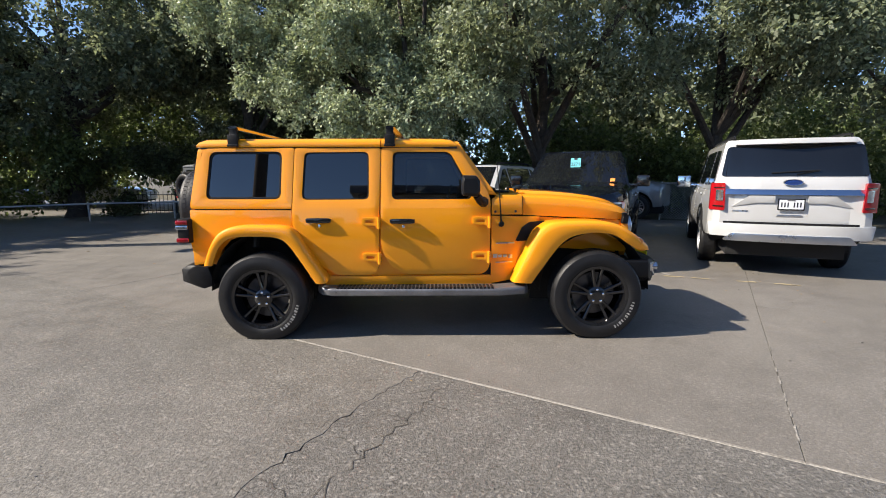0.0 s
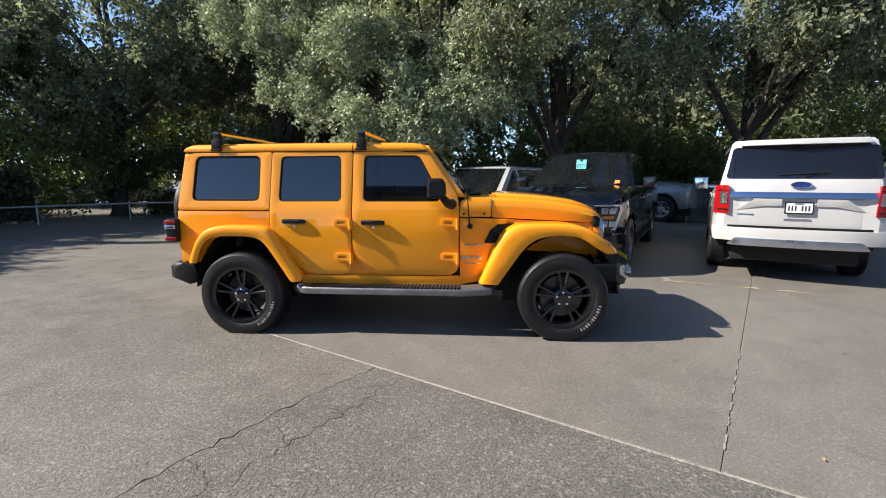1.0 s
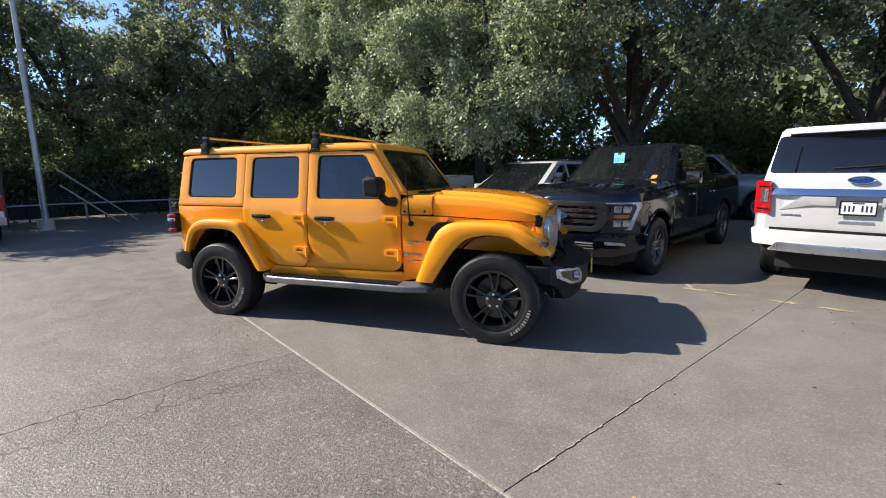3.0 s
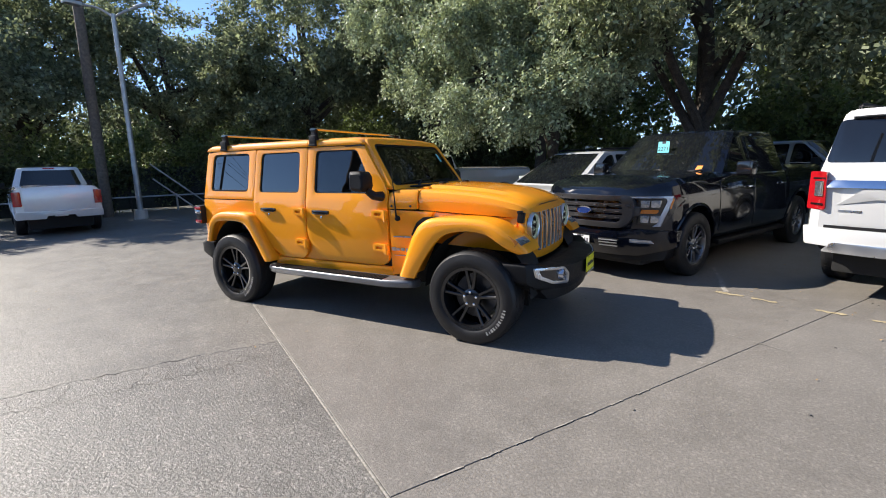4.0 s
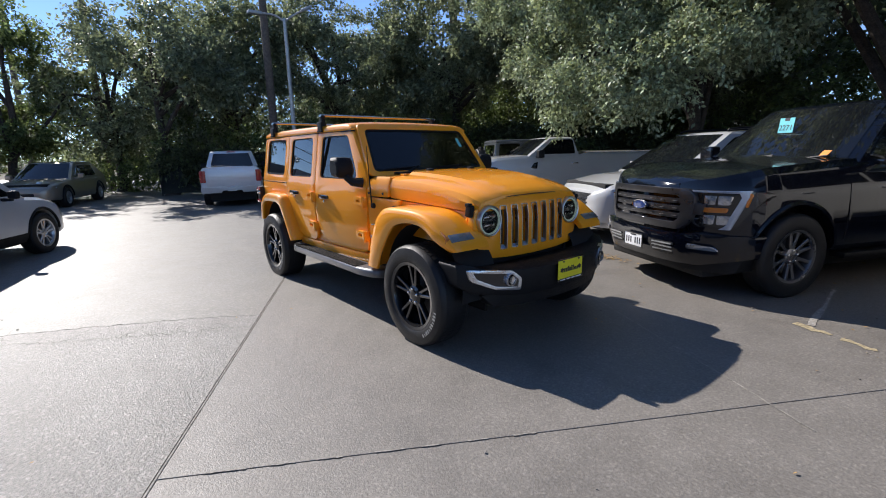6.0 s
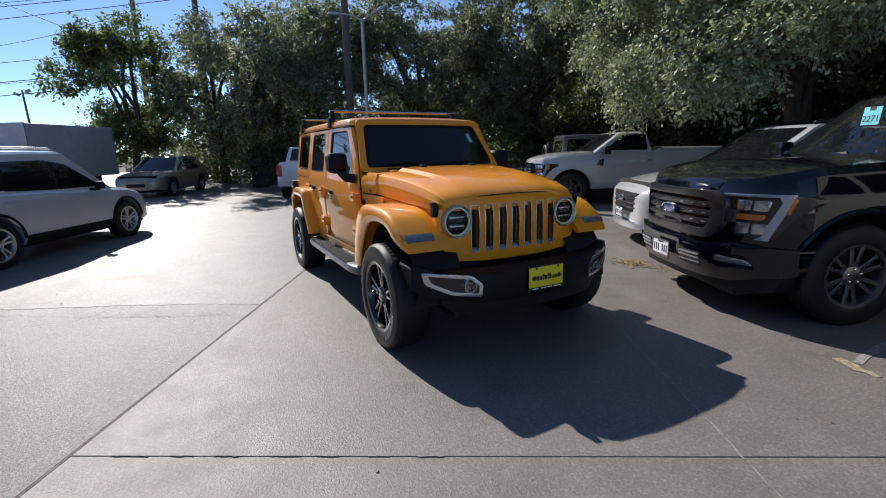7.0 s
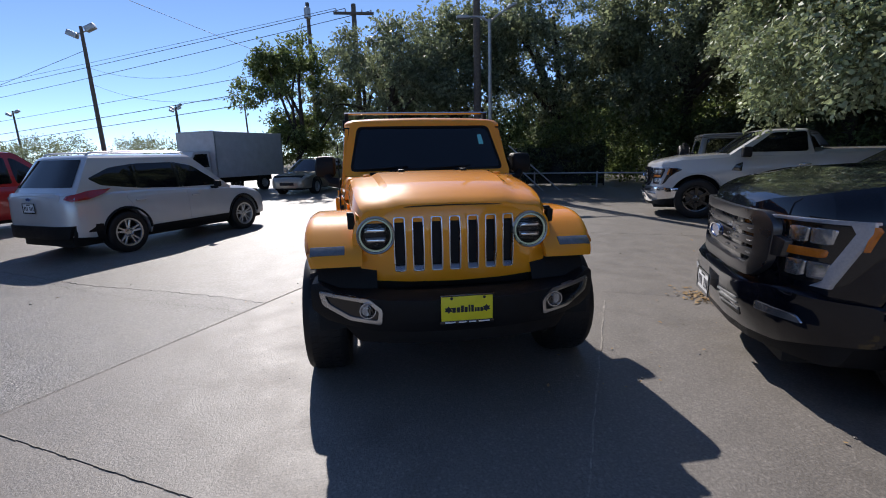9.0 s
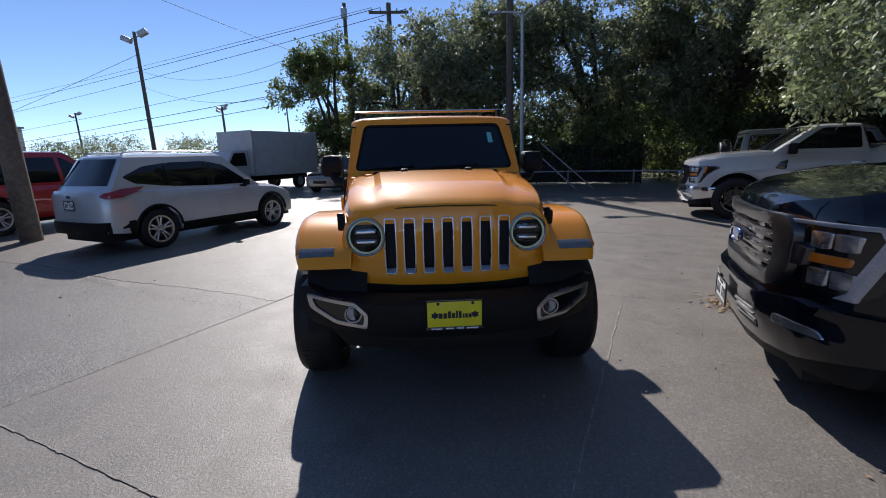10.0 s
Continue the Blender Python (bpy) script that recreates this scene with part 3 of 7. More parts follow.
hedge_rows, back_rows = [p for p in hedge_rows if not open_side(p)], [p for p in back_rows if not open_side(p)]
for (xa, ya), (xb, yb) in zip([(-17.4, 0.2), (-16.5, 3.6), (-15.1, 7.4), (-12.9, 11.0)], [(-16.5, 3.6), (-15.1, 7.4), (-12.9, 11.0), (-11.5, 12.3)]):
    for q in range(9):
        k = (q + R.random()) / 9
        hedge_rows.append((xa + (xb - xa) * k - 0.35, ya + (yb - ya) * k + 0.25, R.uniform(1.75, 2.9), 0.75, 0.75, R.uniform(0.3, 0.8)))
tagged(leaf_cloud("woods", back_rows, 90000, 0.34, 62, "leaf_oak", None, 8, 0.3), "dense dark green wood closing the view behind the lot", "trees", "", "stuff")
tagged(leaf_cloud("hedge", hedge_rows, 230000, 0.16, 61, "leaf_vine"), "tangled green undergrowth along the lot's edge", "undergrowth", "", "stuff")


# ---- rail, poles, cables ----
def rail_fence(pts):
    f = thing("pipe_fence", Matrix(), "low galvanised pipe rail fence at the lot's edge", "fence")
    for i, (x, y) in enumerate(pts):
        part("post", join(tube([(x, y, -0.05), (x, y, 0.62)], 0.035, 10), tube([(x, y, 0.62), (x, y, 0.65)], [0.035, 0.015], 10)), "steel", f)
        if i:
            a, b = pts[i - 1], (x, y)
            part("rail", tube([(*a, 0.58), (*b, 0.58)], 0.028, 8), "steel", f)


rail_fence([(-16.5, 1.5), (-15.6, 4.0), (-14.6, 6.4), (-13.3, 8.6), (-11.6, 10.4), (-9.4, 11.5), (-7.0, 12.2), (-4.5, 12.6)])


def screen_fence(pts, h):
    f = thing("screen_fence", Matrix(), "dark green screened fence in front of trees", "fence")
    for i, (x, y) in enumerate(pts):
        part("post", tube([(x, y, -0.05), (x, y, h + 0.04)], 0.03, 8), "wire", f)
        if i:
            a, b = Vector((*pts[i - 1], 0)), Vector((x, y, 0))
            L, m = (b - a).length, Matrix.Translation(a) @ Matrix.Rotation(math.atan2(b.y - a.y, b.x - a.x), 4, "Z")
            part("screen", moved(box(0.02, L - 0.02, 0.03, 0.045, 0.08, h, 0.004), m), "screen", f)
            part("rail", moved(tube([(0, 0, h + 0.03), (L, 0, h + 0.03)], 0.022, 8), m), "wire", f)


M["screen"] = mat("dark_screen_cloth", (0.03, 0.034, 0.028), 0.9, 0, 0.5, 1.2, 40, 0.6)
SCREEN = [(-17.4, 0.2), (-17.0, 1.8), (-16.5, 3.6), (-15.9, 5.4), (-15.1, 7.4), (-14.1, 9.3)]
screen_fence(SCREEN, 1.6)
ivy = []
for (xa, ya), (xb, yb) in zip(SCREEN, SCREEN[1:]):
    for q in range(11):
        k = (q + R.random()) / 11
        ivy.append((xa + (xb - xa) * k + 0.12, ya + (yb - ya) * k - 0.06, R.uniform(0.3, 1.75), 0.22, 0.3, R.uniform(0.25, 0.45)))
for k in range(34):
    ivy.append((-13.6 + 0.27 * k + R.uniform(-0.2, 0.2), 12.4 + 0.045 * k + R.uniform(-0.3, 0.3), R.uniform(1.5, 2.6) if 6 < k < 26 else R.uniform(0.2, 2.2), 0.5, 0.45, R.uniform(0.3, 0.55)))
tagged(leaf_cloud("ivy", ivy, 42000, 0.13, 63, "leaf_ivy", None, 8, 0.16), "dark ivy and shrubs smothering the back fence", "undergrowth", "", "stuff")


def picket_fence(a, b, h):
    f = thing("picket_fence", Matrix(), "low black iron picket fence beyond the rail", "fence")
    a, b = Vector((*a, 0)), Vector((*b, 0))
    n = int((b - a).length / 0.16)
    for z in (0.12, h - 0.1):
        part("rail", tube([a + Vector((0, 0, z)), b + Vector((0, 0, z))], 0.018, 6), "wire", f)
    for k in range(n + 1):
        p = a.lerp(b, k / n)
        r = 0.045 if k % 12 == 0 else 0.012
        part("post" if k % 12 == 0 else "picket", tube([(p.x, p.y, -0.05), (p.x, p.y, h + 2.2 * r)], [r, r * 0.8], 5), "wire", f)


def chain_link(a, b, h, step=0.085):
    """A chain-link fence: posts, a top rail and woven diagonal wires."""
    f = thing("chain_link_fence", Matrix(), "grey chain-link fence at the back of the lot", "fence")
    a, b = Vector((*a, 0)), Vector((*b, 0))
    L = (b - a).length
    d = (b - a) / L
    up = Vector((0, 0, 1))
    for k in range(3):
        p = a.lerp(b, k / 2)
        part("post", tube([p - up * 0.05, p + up * (h + 0.05)], 0.03, 8), "steel", f)
    part("rail", tube([a + up * h, b + up * h], 0.022, 8), "steel", f)
    wires = []
    for k in range(int((L + h) / step)):
        for s in (1, -1):
            x0 = k * step - h
            t0, t1 = max(0, -x0), min(h, L - x0)
            if t1 > t0:
                q = [(x0 + t, t if s > 0 else h - t) for t in (t0, t1)]
                wires.append(tube([a + d * x + up * (z + 0.02) for x, z in q], 0.006, 4))
    part("mesh", join(*wires), "steel", f)


chain_link((7.45, 10.7), (10.0, 9.3), 1.2)
picket_fence((-12.5, 13.6), (-6.2, 13.9), 0.85)


def light_post(x, y, h):
    p = thing("lamp_post", pose(x, y, -0.05), "slim pale grey steel lamp post with a short arm", "lamp post")
    part("pole", tube([(0, 0, 0), (0, 0, h)], [0.085, 0.06], 12), "steel", p)
    part("base", tube([(0, 0, 0), (0, 0, 0.35)], [0.2, 0.18], 12), "wall", p, "concrete footing")
    part("arm", tube(spline([(0, 0, h - 0.1), (-0.15, -0.3, h + 0.1), (-0.25, -0.75, h + 0.12)], 4), 0.035, 8), "steel", p)
    part("lamp_head", box(-0.38, -0.14, -1.15, -0.7, h + 0.06, h + 0.17, 0.03), "steel", p)
    part("arm", tube(spline([(0, 0, h - 0.1), (0.12, 0.25, h + 0.1), (0.2, 0.6, h + 0.3)], 4), 0.035, 8), "steel", p)
    part("lamp_head", moved(box(-0.12, 0.12, 0, 0.4, -0.05, 0.05, 0.03), Matrix.Translation((0.2, 0.55, h + 0.3)) @ Matrix.Rotation(radians(25), 4, "X")), "steel", p)


light_post(-12.6, 3.95, 6.2)


def utility_pole(x, y, h, r, lean=(0, 0), arm=True, label="weathered wooden utility pole with a crossarm"):
    p = thing("utility_pole", pose(x, y, -0.05), label, "utility pole")
    part("pole", tube([(0, 0, 0), (lean[0] * 0.5, lean[1] * 0.5, h / 2), (lean[0], lean[1], h)], [r, r * 0.9, r * 0.75], 12), "wood_pole", p)
    if arm:
        part("crossarm", moved(box(-0.06, 0.06, -1.1, 1.1, -0.07, 0.07, 0.01), Matrix.Translation((lean[0] + 0.1, lean[1], h - 0.5))), "wood_pole", p)
        for k in (-0.95, -0.45, 0.45, 0.95):
            part("insulator", moved(revolve([(0.02, 0), (0.045, 0.03), (0.03, 0.07), (0.045, 0.1), (0.01, 0.15)], 8, "z"), Matrix.Translation((lean[0] + 0.1, lean[1] + k, h - 0.43))), "box_white", p)
    return p


utility_pole(-14.5, 3.9, 11, 0.16, (0.1, 0), False, "tall dark wooden utility pole among trees")
main_pole = utility_pole(-23.5, -1.0, 9.8, 0.17)
second = utility_pole(-27.5, -3.9, 11.0, 0.15, (0, 0), False, "wooden utility pole with a transformer can near its top")
part("transformer", moved(revolve([(0.05, 0), (0.2, 0.02), (0.2, 0.6), (0.1, 0.68), (0.02, 0.7)], 14, "z"), Matrix.Translation((0.3, 0, 10.0))), "steel", second)
utility_pole(-4.95, -7.75, 9, 0.19, (0.05, -0.25), False, "thick brown wooden pole standing beside parked vehicles")


def flood_pole(x, y, h, far=False):
    p = thing("floodlight_pole", pose(x, y, -0.05), "dark pole with two floodlight heads on top", "floodlight pole", "floodlight poles")
    part("pole", tube([(-0.13, 0.22, 0), (0, 0, h)], [0.2, 0.13], 10), "wood_pole", p)
    for s in (-1, 1):
        part("floodlight", moved(box(-0.25, 0.25, -0.4, 0.4, -0.22, 0.22, 0.06), Matrix.Translation((0, s * 0.7, h - 0.1 - 0.5 * (s < 0))) @ pose(0, 0, 0, 25 * s, 0, 0)), "steel", p)
        part("bracket", tube([(0, 0, h - 0.5), (0, s * 0.55, h - 0.25 - 0.3 * (s < 0))], 0.05, 6), "steel", p)
    return p


flood_pole(-39.7, -23.2, 12.5)
for x, y, h in ((-95, -82, 10), (-90, -62, 11), (-92, -36, 12), (-97, -38, 12), (-93, -24, 12)):
    flood_pole(x, y, h)


def cable(a, b, sag, r, sub=16):
    a, b = Vector(a), Vector(b)
    pts = [a.lerp(b, k / sub) - Vector((0, 0, sag * 4 * (k / sub) * (1 - k / sub))) for k in range(sub + 1)]
    ob = part("power_line", tube(pts, r * 0.62, 5), "wire", None, "thin black overhead power line")
    return tagged(ob, "", "power line", "overhead lines")


for a, b, sag, r in (((-23.4, -1.95, 9.5), (-76, -79.5, 8.7), 0.3, 0.02), ((-23.4, -1.45, 9.5), (-76, -79.5, 7.9), 0.3, 0.03), ((-23.4, -0.05, 9.4), (-76, -79.5, 6.7), 0.5, 0.03),
                     ((-24.0, -4.5, 5.6), (-75, -80, 2.6), 0.2, 0.035), ((-24.0, -4.6, 4.95), (-75, -80, 1.9), 0.2, 0.035), ((-24.0, -4.5, 6.5), (-75, -80, 4.2), 0.3, 0.025),
                     ((-24.0, -4.5, 6.6), (-28.9, -30.2, 17.8), 0.1, 0.02), ((-39.7, -23.2, 10.6), (-75, -80, 3.0), 0.2, 0.03), ((-24.2, -4.2, 8.3), (-39.7, -23.2, 9.3), 1.5, 0.02), ((-24.0, -4.4, 5.9), (-39.7, -22.9, 7.9), 1.3, 0.02)):
    cable(a, b, sag, r)
for a, b in (((-13.45, 4.9, 1.75), (-12.6, 6.7, 0.0)), ((-13.2, 4.8, 1.25), (-12.5, 6.0, 0.0))):
    tagged(part("guy_wire", tube([a, b], 0.026, 8), "steel", None, "pale sheathed guy wire slanting to the ground"), "", "guy wire", "guy wires")


# ---- far things ----
def shed(x0, x1, y0, y1, h, label, roof="roof", openings=6):
    b = thing("building", pose((x0 + x1) / 2, (y0 + y1) / 2, -0.05), label, "building")
    hx, hy = (x1 - x0) / 2, (y1 - y0) / 2
    part("wall", box(-hx, hx, -hy, hy, 0, h, 0.02), "wall", b)
    part("roof", box(-hx - 0.3, hx + 0.3, -hy - 0.3, hy + 0.3, h, h + 0.35, 0.05), roof, b)
    for k in range(openings):
        c = -hx + (k + 0.5) * 2 * hx / openings
        for s in (-1, 1):
            w = part("window", box(c - 0.7, c + 0.7, s * hy - 0.04, s * hy + 0.04, h * 0.35, h * 0.72, 0.01), "gloss_black", b)
    return b


shed(-3.6, 30, -32, -16.5, 5.4, "low pale commercial building with a grey flat roof", "roof", 9)
shed(-24, -6, 34, 42, 5, "pale building half hidden behind trees")
shed(-98, -80, -90, -78, 9, "pale far warehouse beyond the road", "roof", 5)
far_puffs = [(-85 + R.uniform(-8, 8), -95 + 4.2 * i, R.uniform(0.8, 2.2) + (1.6 if i < 20 else 0), 3.4, 3.2, R.uniform(1.6, 2.8)) for i in range(34)]
tagged(leaf_cloud("far_woods", far_puffs, 60000, 0.32, 71, "leaf_oak", None, 8, 0.4, gaps=False), "distant line of low green trees", "trees", "", "stuff")


# ---- parked vehicles ----
M["glass_dark"] = mat("dark_window_glass", (0.006, 0.007, 0.009), 0.03, 0, 0.1, 3, 40, 0, 0.15, 0.01, 0.0, 0.55)


def side_panel(poly, hole, spec, out=0.004, depth=0.02, bevel=0.004, sign=1):
    xs = [p[0] for p in poly]
    cuts = [("z", z) for z in np.arange(0.35, 1.5, 0.12)] + [("x", x) for x in np.arange(min(xs), max(xs), 0.35)]
    return panel(poly, hole, depth, bevel, lambda x, z: spec_y(spec, x, z) + out, cuts, sign)


PROF = [(0, 0.93), (0.1, 0.98), (0.28, 1.0), (0.6, 0.995), (0.8, 0.978), (0.93, 0.945), (1.0, 0.88)]


def spec_y(spec, x, z):
    zb, zt = spec["zb"], lerp(spec["top"], x)
    return lerp(spec["plan"], x) * lerp(PROF, min(1, max(0, (z - zb) / (zt - zb))))


def fpanel(poly, xfn, depth=0.02, bevel=0.004, rear=False, cuts=(), holes=()):
    """A sheet across the car, given as (y, z); xfn(y, z) is the x of its face, which looks forward (or back)."""
    if rear:
        bm = panel(poly, holes, depth, bevel, lambda a, z: -xfn(a, z), cuts)
        return moved(bm, Matrix.Rotation(math.pi / 2, 4, "Z"))
    flip = lambda ring: [(-y, z) for y, z in ring]
    bm = panel(flip(poly), [flip(h) for h in holes], depth, bevel, lambda a, z: xfn(-a, z), cuts)
    return moved(bm, Matrix.Rotation(-math.pi / 2, 4, "Z"))


def mirror_poly(poly):
    return [(-y, z) for y, z in poly]


def wheel(parent, x, y, R_, width, rim, style="multi", paint="gunmetal", sign=1, letters=False, hub=None):
    """A wheel whose outer face looks to +y (sign 1) or -y; hub is the loaded height of its centre."""
    hub = hub or R_ - 0.008
    w = new("wheel")
    w.parent = parent
    w.matrix_local = pose(x, y, hub) @ (Matrix.Rotation(math.pi, 4, "Z") if sign < 0 else Matrix())
    h = width / 2
    tyre = revolve([(rim - 0.005, -h * 0.85), (rim + 0.02, -h), (R_ - 0.06, -h * 1.03), (R_ - 0.022, -h * 0.97), (R_ - 0.006, -h * 0.84), (R_, -h * 0.6), (R_, h * 0.6), (R_ - 0.006, h * 0.84), (R_ - 0.022, h * 0.97), (R_ - 0.06, h * 1.03), (rim + 0.045, h * 1.04), (rim + 0.03, h * 1.02), (rim + 0.012, h * 0.98), (rim - 0.005, h * 0.85)], 48, "y", False)
    for v in tyre.verts:
        if v.co.z < -hub:
            v.co.y *= 1 + 0.6 * (-hub - v.co.z)
            v.co.z = -hub
    part("tyre", tyre, "rubber", w)
    tread = []
    for k in range(56):
        for row, z in ((0, -0.25), (0.5, 0.0), (0, 0.25)):
            a = 2 * math.pi * (k + row) / 56
            b = box(-0.016, 0.016, z * width - width * 0.08, z * width + width * 0.08, R_ - 0.006, R_ + 0.0015)
            tread.append(moved(b, Matrix.Rotation(a, 4, "Y") @ pose(0, 0, 0, 0, 0, 12)))
    tread = join(*tread)
    for v in tread.verts:
        v.co.z = max(v.co.z, -hub)
    part("tread", tread, "rubber", w)
    barrel = revolve([(rim - 0.012, -h * 0.8), (rim - 0.012, h * 0.8), (rim + 0.006, h * 0.92), (rim + 0.006, h * 0.97), (rim - 0.02, h * 0.93), (rim - 0.035, h * 0.6), (rim - 0.05, -h * 0.7)], 48, "y", False)
    part("rim", barrel, paint, w)
    part("brake", revolve([(0.02, -h * 0.2), (rim * 0.72, -h * 0.2), (rim * 0.72, -h * 0.05), (0.02, -h * 0.05)], 32), "gunmetal", w)
    face = h * 0.72
    sp = []
    n = {"multi": 6, "double": 6, "six": 6, "twin": 5, "pairs": 5}[style]
    spread = {"pairs": (-0.14, 0.14), "six": (0,)}.get(style, (-0.16, 0.16))
    for k in range(n):
        for off in spread:
            wd = {"six": 0.045, "pairs": 0.0165}.get(style, 0.022)
            s = loft([[(c * 1.25, face - 0.05, 0.04), (c * 1.25, face - 0.005, 0.04), (-c * 1.25, face - 0.005, 0.04), (-c * 1.25, face - 0.05, 0.04)] if z == 0 else
                      [(c + o, face - 0.045 + lift, z), (c + o, face + lift, z), (-c + o, face + lift, z), (-c + o, face - 0.045 + lift, z)]
                      for z, c, o, lift in ((0, wd, 0, 0), (rim * 0.45, wd * 0.8, rim * off * 0.55, 0.0), (rim * 0.8, wd * 0.75, rim * off * 1.0, 0.008), (rim - 0.008, wd * 1.05, rim * off * 1.25, 0.012))])
            bev(s, 0.005, 1, 40)
            sp.append(moved(s, Matrix.Rotation(2 * math.pi * k / n, 4, "Y")))
    part("spokes", join(*sp), paint, w)
    part("hub_cap", revolve([(0.085, face - 0.05), (0.08, face - 0.004), (0.06, face + 0.006), (0.03, face + 0.012), (0.01, face + 0.012)], 24), paint, w)
    for k in range(5):
        a = 2 * math.pi * k / 5 + 0.3
        part("lug_nut", moved(revolve([(0.011, 0), (0.011, 0.018), (0.004, 0.022)], 8), Matrix.Translation((0.057 * math.cos(a), face, 0.057 * math.sin(a)))), "chrome", w)
    if letters:
        marks = []
        for start, count in ((-1.75, 11),):
            for k in range(count):
                wid = 0.004 + 0.005 * ((k * 7) % 3) / 2
                b = box(-wid, wid, h * 1.03, h * 1.047, R_ - 0.098 + 0.006 * ((k * 5) % 3 == 0), R_ - 0.07, 0.0)
                marks.append(moved(b, Matrix.Rotation(start - 0.085 * k, 4, "Y")))
        part("tyre_lettering", join(*marks), "white_letter", w, "worn white raised lettering")
    return w


def arch(spec, x):
    z = lerp(spec["bottom"], x)
    for c in (spec["wb"] / 2, -spec["wb"] / 2):
        r = spec["R"] + spec.get("gap", 0.075)
        if abs(x - c) < r:
            z = max(z, spec["R"] + math.sqrt(r * r - (x - c) ** 2))
    return z


def car(name, label, category, m, spec):
    """A car body from plan, top and bottom lines, with greenhouse, glass, doors and wheels. Origin on the ground, mid-wheelbase, nose to +x."""
    t = thing(name, m, label, category, "parked vehicles")
    x0, x1 = spec["plan"][0][0], spec["plan"][-1][0]
    xs = sorted(set([round(x, 3) for x in np.linspace(x0, x1, 44)] + [round(c + s * d, 3) for c in (spec["wb"] / 2, -spec["wb"] / 2) for s in (-1, 1) for d in np.linspace(0, spec["R"] + 0.09, 12)] + [p[0] for p in spec["plan"]] + [p[0] for p in spec["top"]]))
    xs = [x for x in xs if x0 <= x <= x1]
    loops = []
    for x in xs:
        zt, zb, hw, za = lerp(spec["top"], x), spec["zb"], lerp(spec["plan"], x), arch(spec, x)
        half = [(0, za)]
        for s, f in [(0, 0)] + PROF:
            z = max(zb + s * (zt - zb), za)
            half.append((hw * (0.86 if f == 0 else lerp(PROF, (z - zb) / max(zt - zb, 0.01))), z))
        half += [(hw * 0.74, zt + 0.012), (hw * 0.4, zt + 0.03), (0, zt + 0.035)]
        loops.append([(x, y, z) for y, z in half] + [(x, -y, z) for y, z in reversed(half[1:-1])])
    part("body", loft(loops), spec["paint"], t, angle=28)
    part("underbody", box(x0 + 0.15, x1 - 0.15, -spec["W"] * 0.36, spec["W"] * 0.36, 0.2, spec["R"] * 2 + 0.15, 0.03), "dark", t)
    g = spec["green"]

    def gx(f, eta, front):
        a, b = (g["xf0"], g["xf1"]) if front else (g["xr0"], g["xr1"])
        x = a + (b - a) * f
        return x + 0.05 - 0.2 * abs(eta) ** 3 if front else x - 0.02 + 0.12 * abs(eta) ** 4

    def gw(f):
        return g["w0"] + (g["w1"] - g["w0"]) * f

    def ring(f, z, inset=0.0):
        w = gw(f) - inset
        et = [k / 5 for k in range(-5, 6)]
        fr = [(gx(f, e, True) - inset, -e * w, z) for e in et]
        re = [(gx(f, e, False) + inset, e * w, z) for e in et]
        side_l = [(fr[-1][0] + (re[0][0] - fr[-1][0]) * k / 5, -w, z) for k in range(1, 5)]
        side_r = [(re[-1][0] + (fr[0][0] - re[-1][0]) * k / 5, w, z) for k in range(1, 5)]
        return fr + side_l + re + side_r

    h = g["z1"] - g["z0"]
    rings = [ring(0, g["z0"] - 0.05), ring(0, g["z0"]), ring(0.5, g["z0"] + h * 0.5), ring(0.93, g["z1"] - h * 0.07), ring(0.985, g["z1"] - 0.012, 0.025), ring(1, g["z1"], 0.09)]
    mid = (g["xf1"] + g["xr1"]) / 2
    rings += [[(mid + (x - mid) * k, y * k, g["z1"] + dz) for x, y, z in rings[-1]] for k, dz in ((0.6, 0.018), (0.05, 0.024))]
    part("cabin", loft(rings), spec["paint"], t, angle=28)

    def yw(x, z):
        return gw((z - g["z0"]) / h) + 0.004

    for s in (1, -1):
        for pane in spec["panes"]:
            part("window", panel(rounded(pane, 0.05), (), 0.012, 0.003, yw, [("z", g["z0"] + h * 0.5)], s), "glass_dark", t)
    for front, nm in ((True, "windshield"), (False, "rear_window")):
        lo, hi, we = (0.05, 0.93, 0.9) if front else spec.get("rear_pane", (0.12, 0.9, 0.86))
        grid = []
        for f in np.linspace(lo, hi, 7):
            grid.append([(gx(f, e, front) + (0.006 if front else -0.006), e * gw(f), g["z0"] + h * f) for e in np.linspace(-we, we, 13)])
        bm = loft(grid, cap=False, closed=False)
        part(nm, bm, "glass_dark", t, "", 60)
    for s in (1, -1):
        for d in spec["doors"]:
            part("door", side_panel(rounded(d, 0.06), (), spec, 0.005, 0.018, 0.006, s), spec["paint"], t)
        for hx, hz in spec["handles"]:
            y = spec_y(spec, hx, hz) + 0.028
            b = box(hx - 0.1, hx + 0.1, y - 0.014, y + 0.014, hz - 0.016, hz + 0.016, 0.012)
            part("handle", b if s > 0 else moved(b, MIRROR), spec.get("handle", spec["paint"]), t)
        mx, mz = spec["mirror"]
        y = g["w0"] + 0.03
        ms = spec.get("mirror_size", 0.1)
        b = join(box(mx - ms * 0.9, mx + ms * 0.7, y + 0.08, y + 0.08 + ms * 2.2, mz - ms, mz + ms, 0.04, 3), box(mx - 0.03, mx + 0.04, y - 0.1, y + 0.12, mz - 0.1, mz - 0.05, 0.015))
        part("mirror", b if s > 0 else moved(b, MIRROR), spec.get("mirror_paint", spec["paint"]), t)
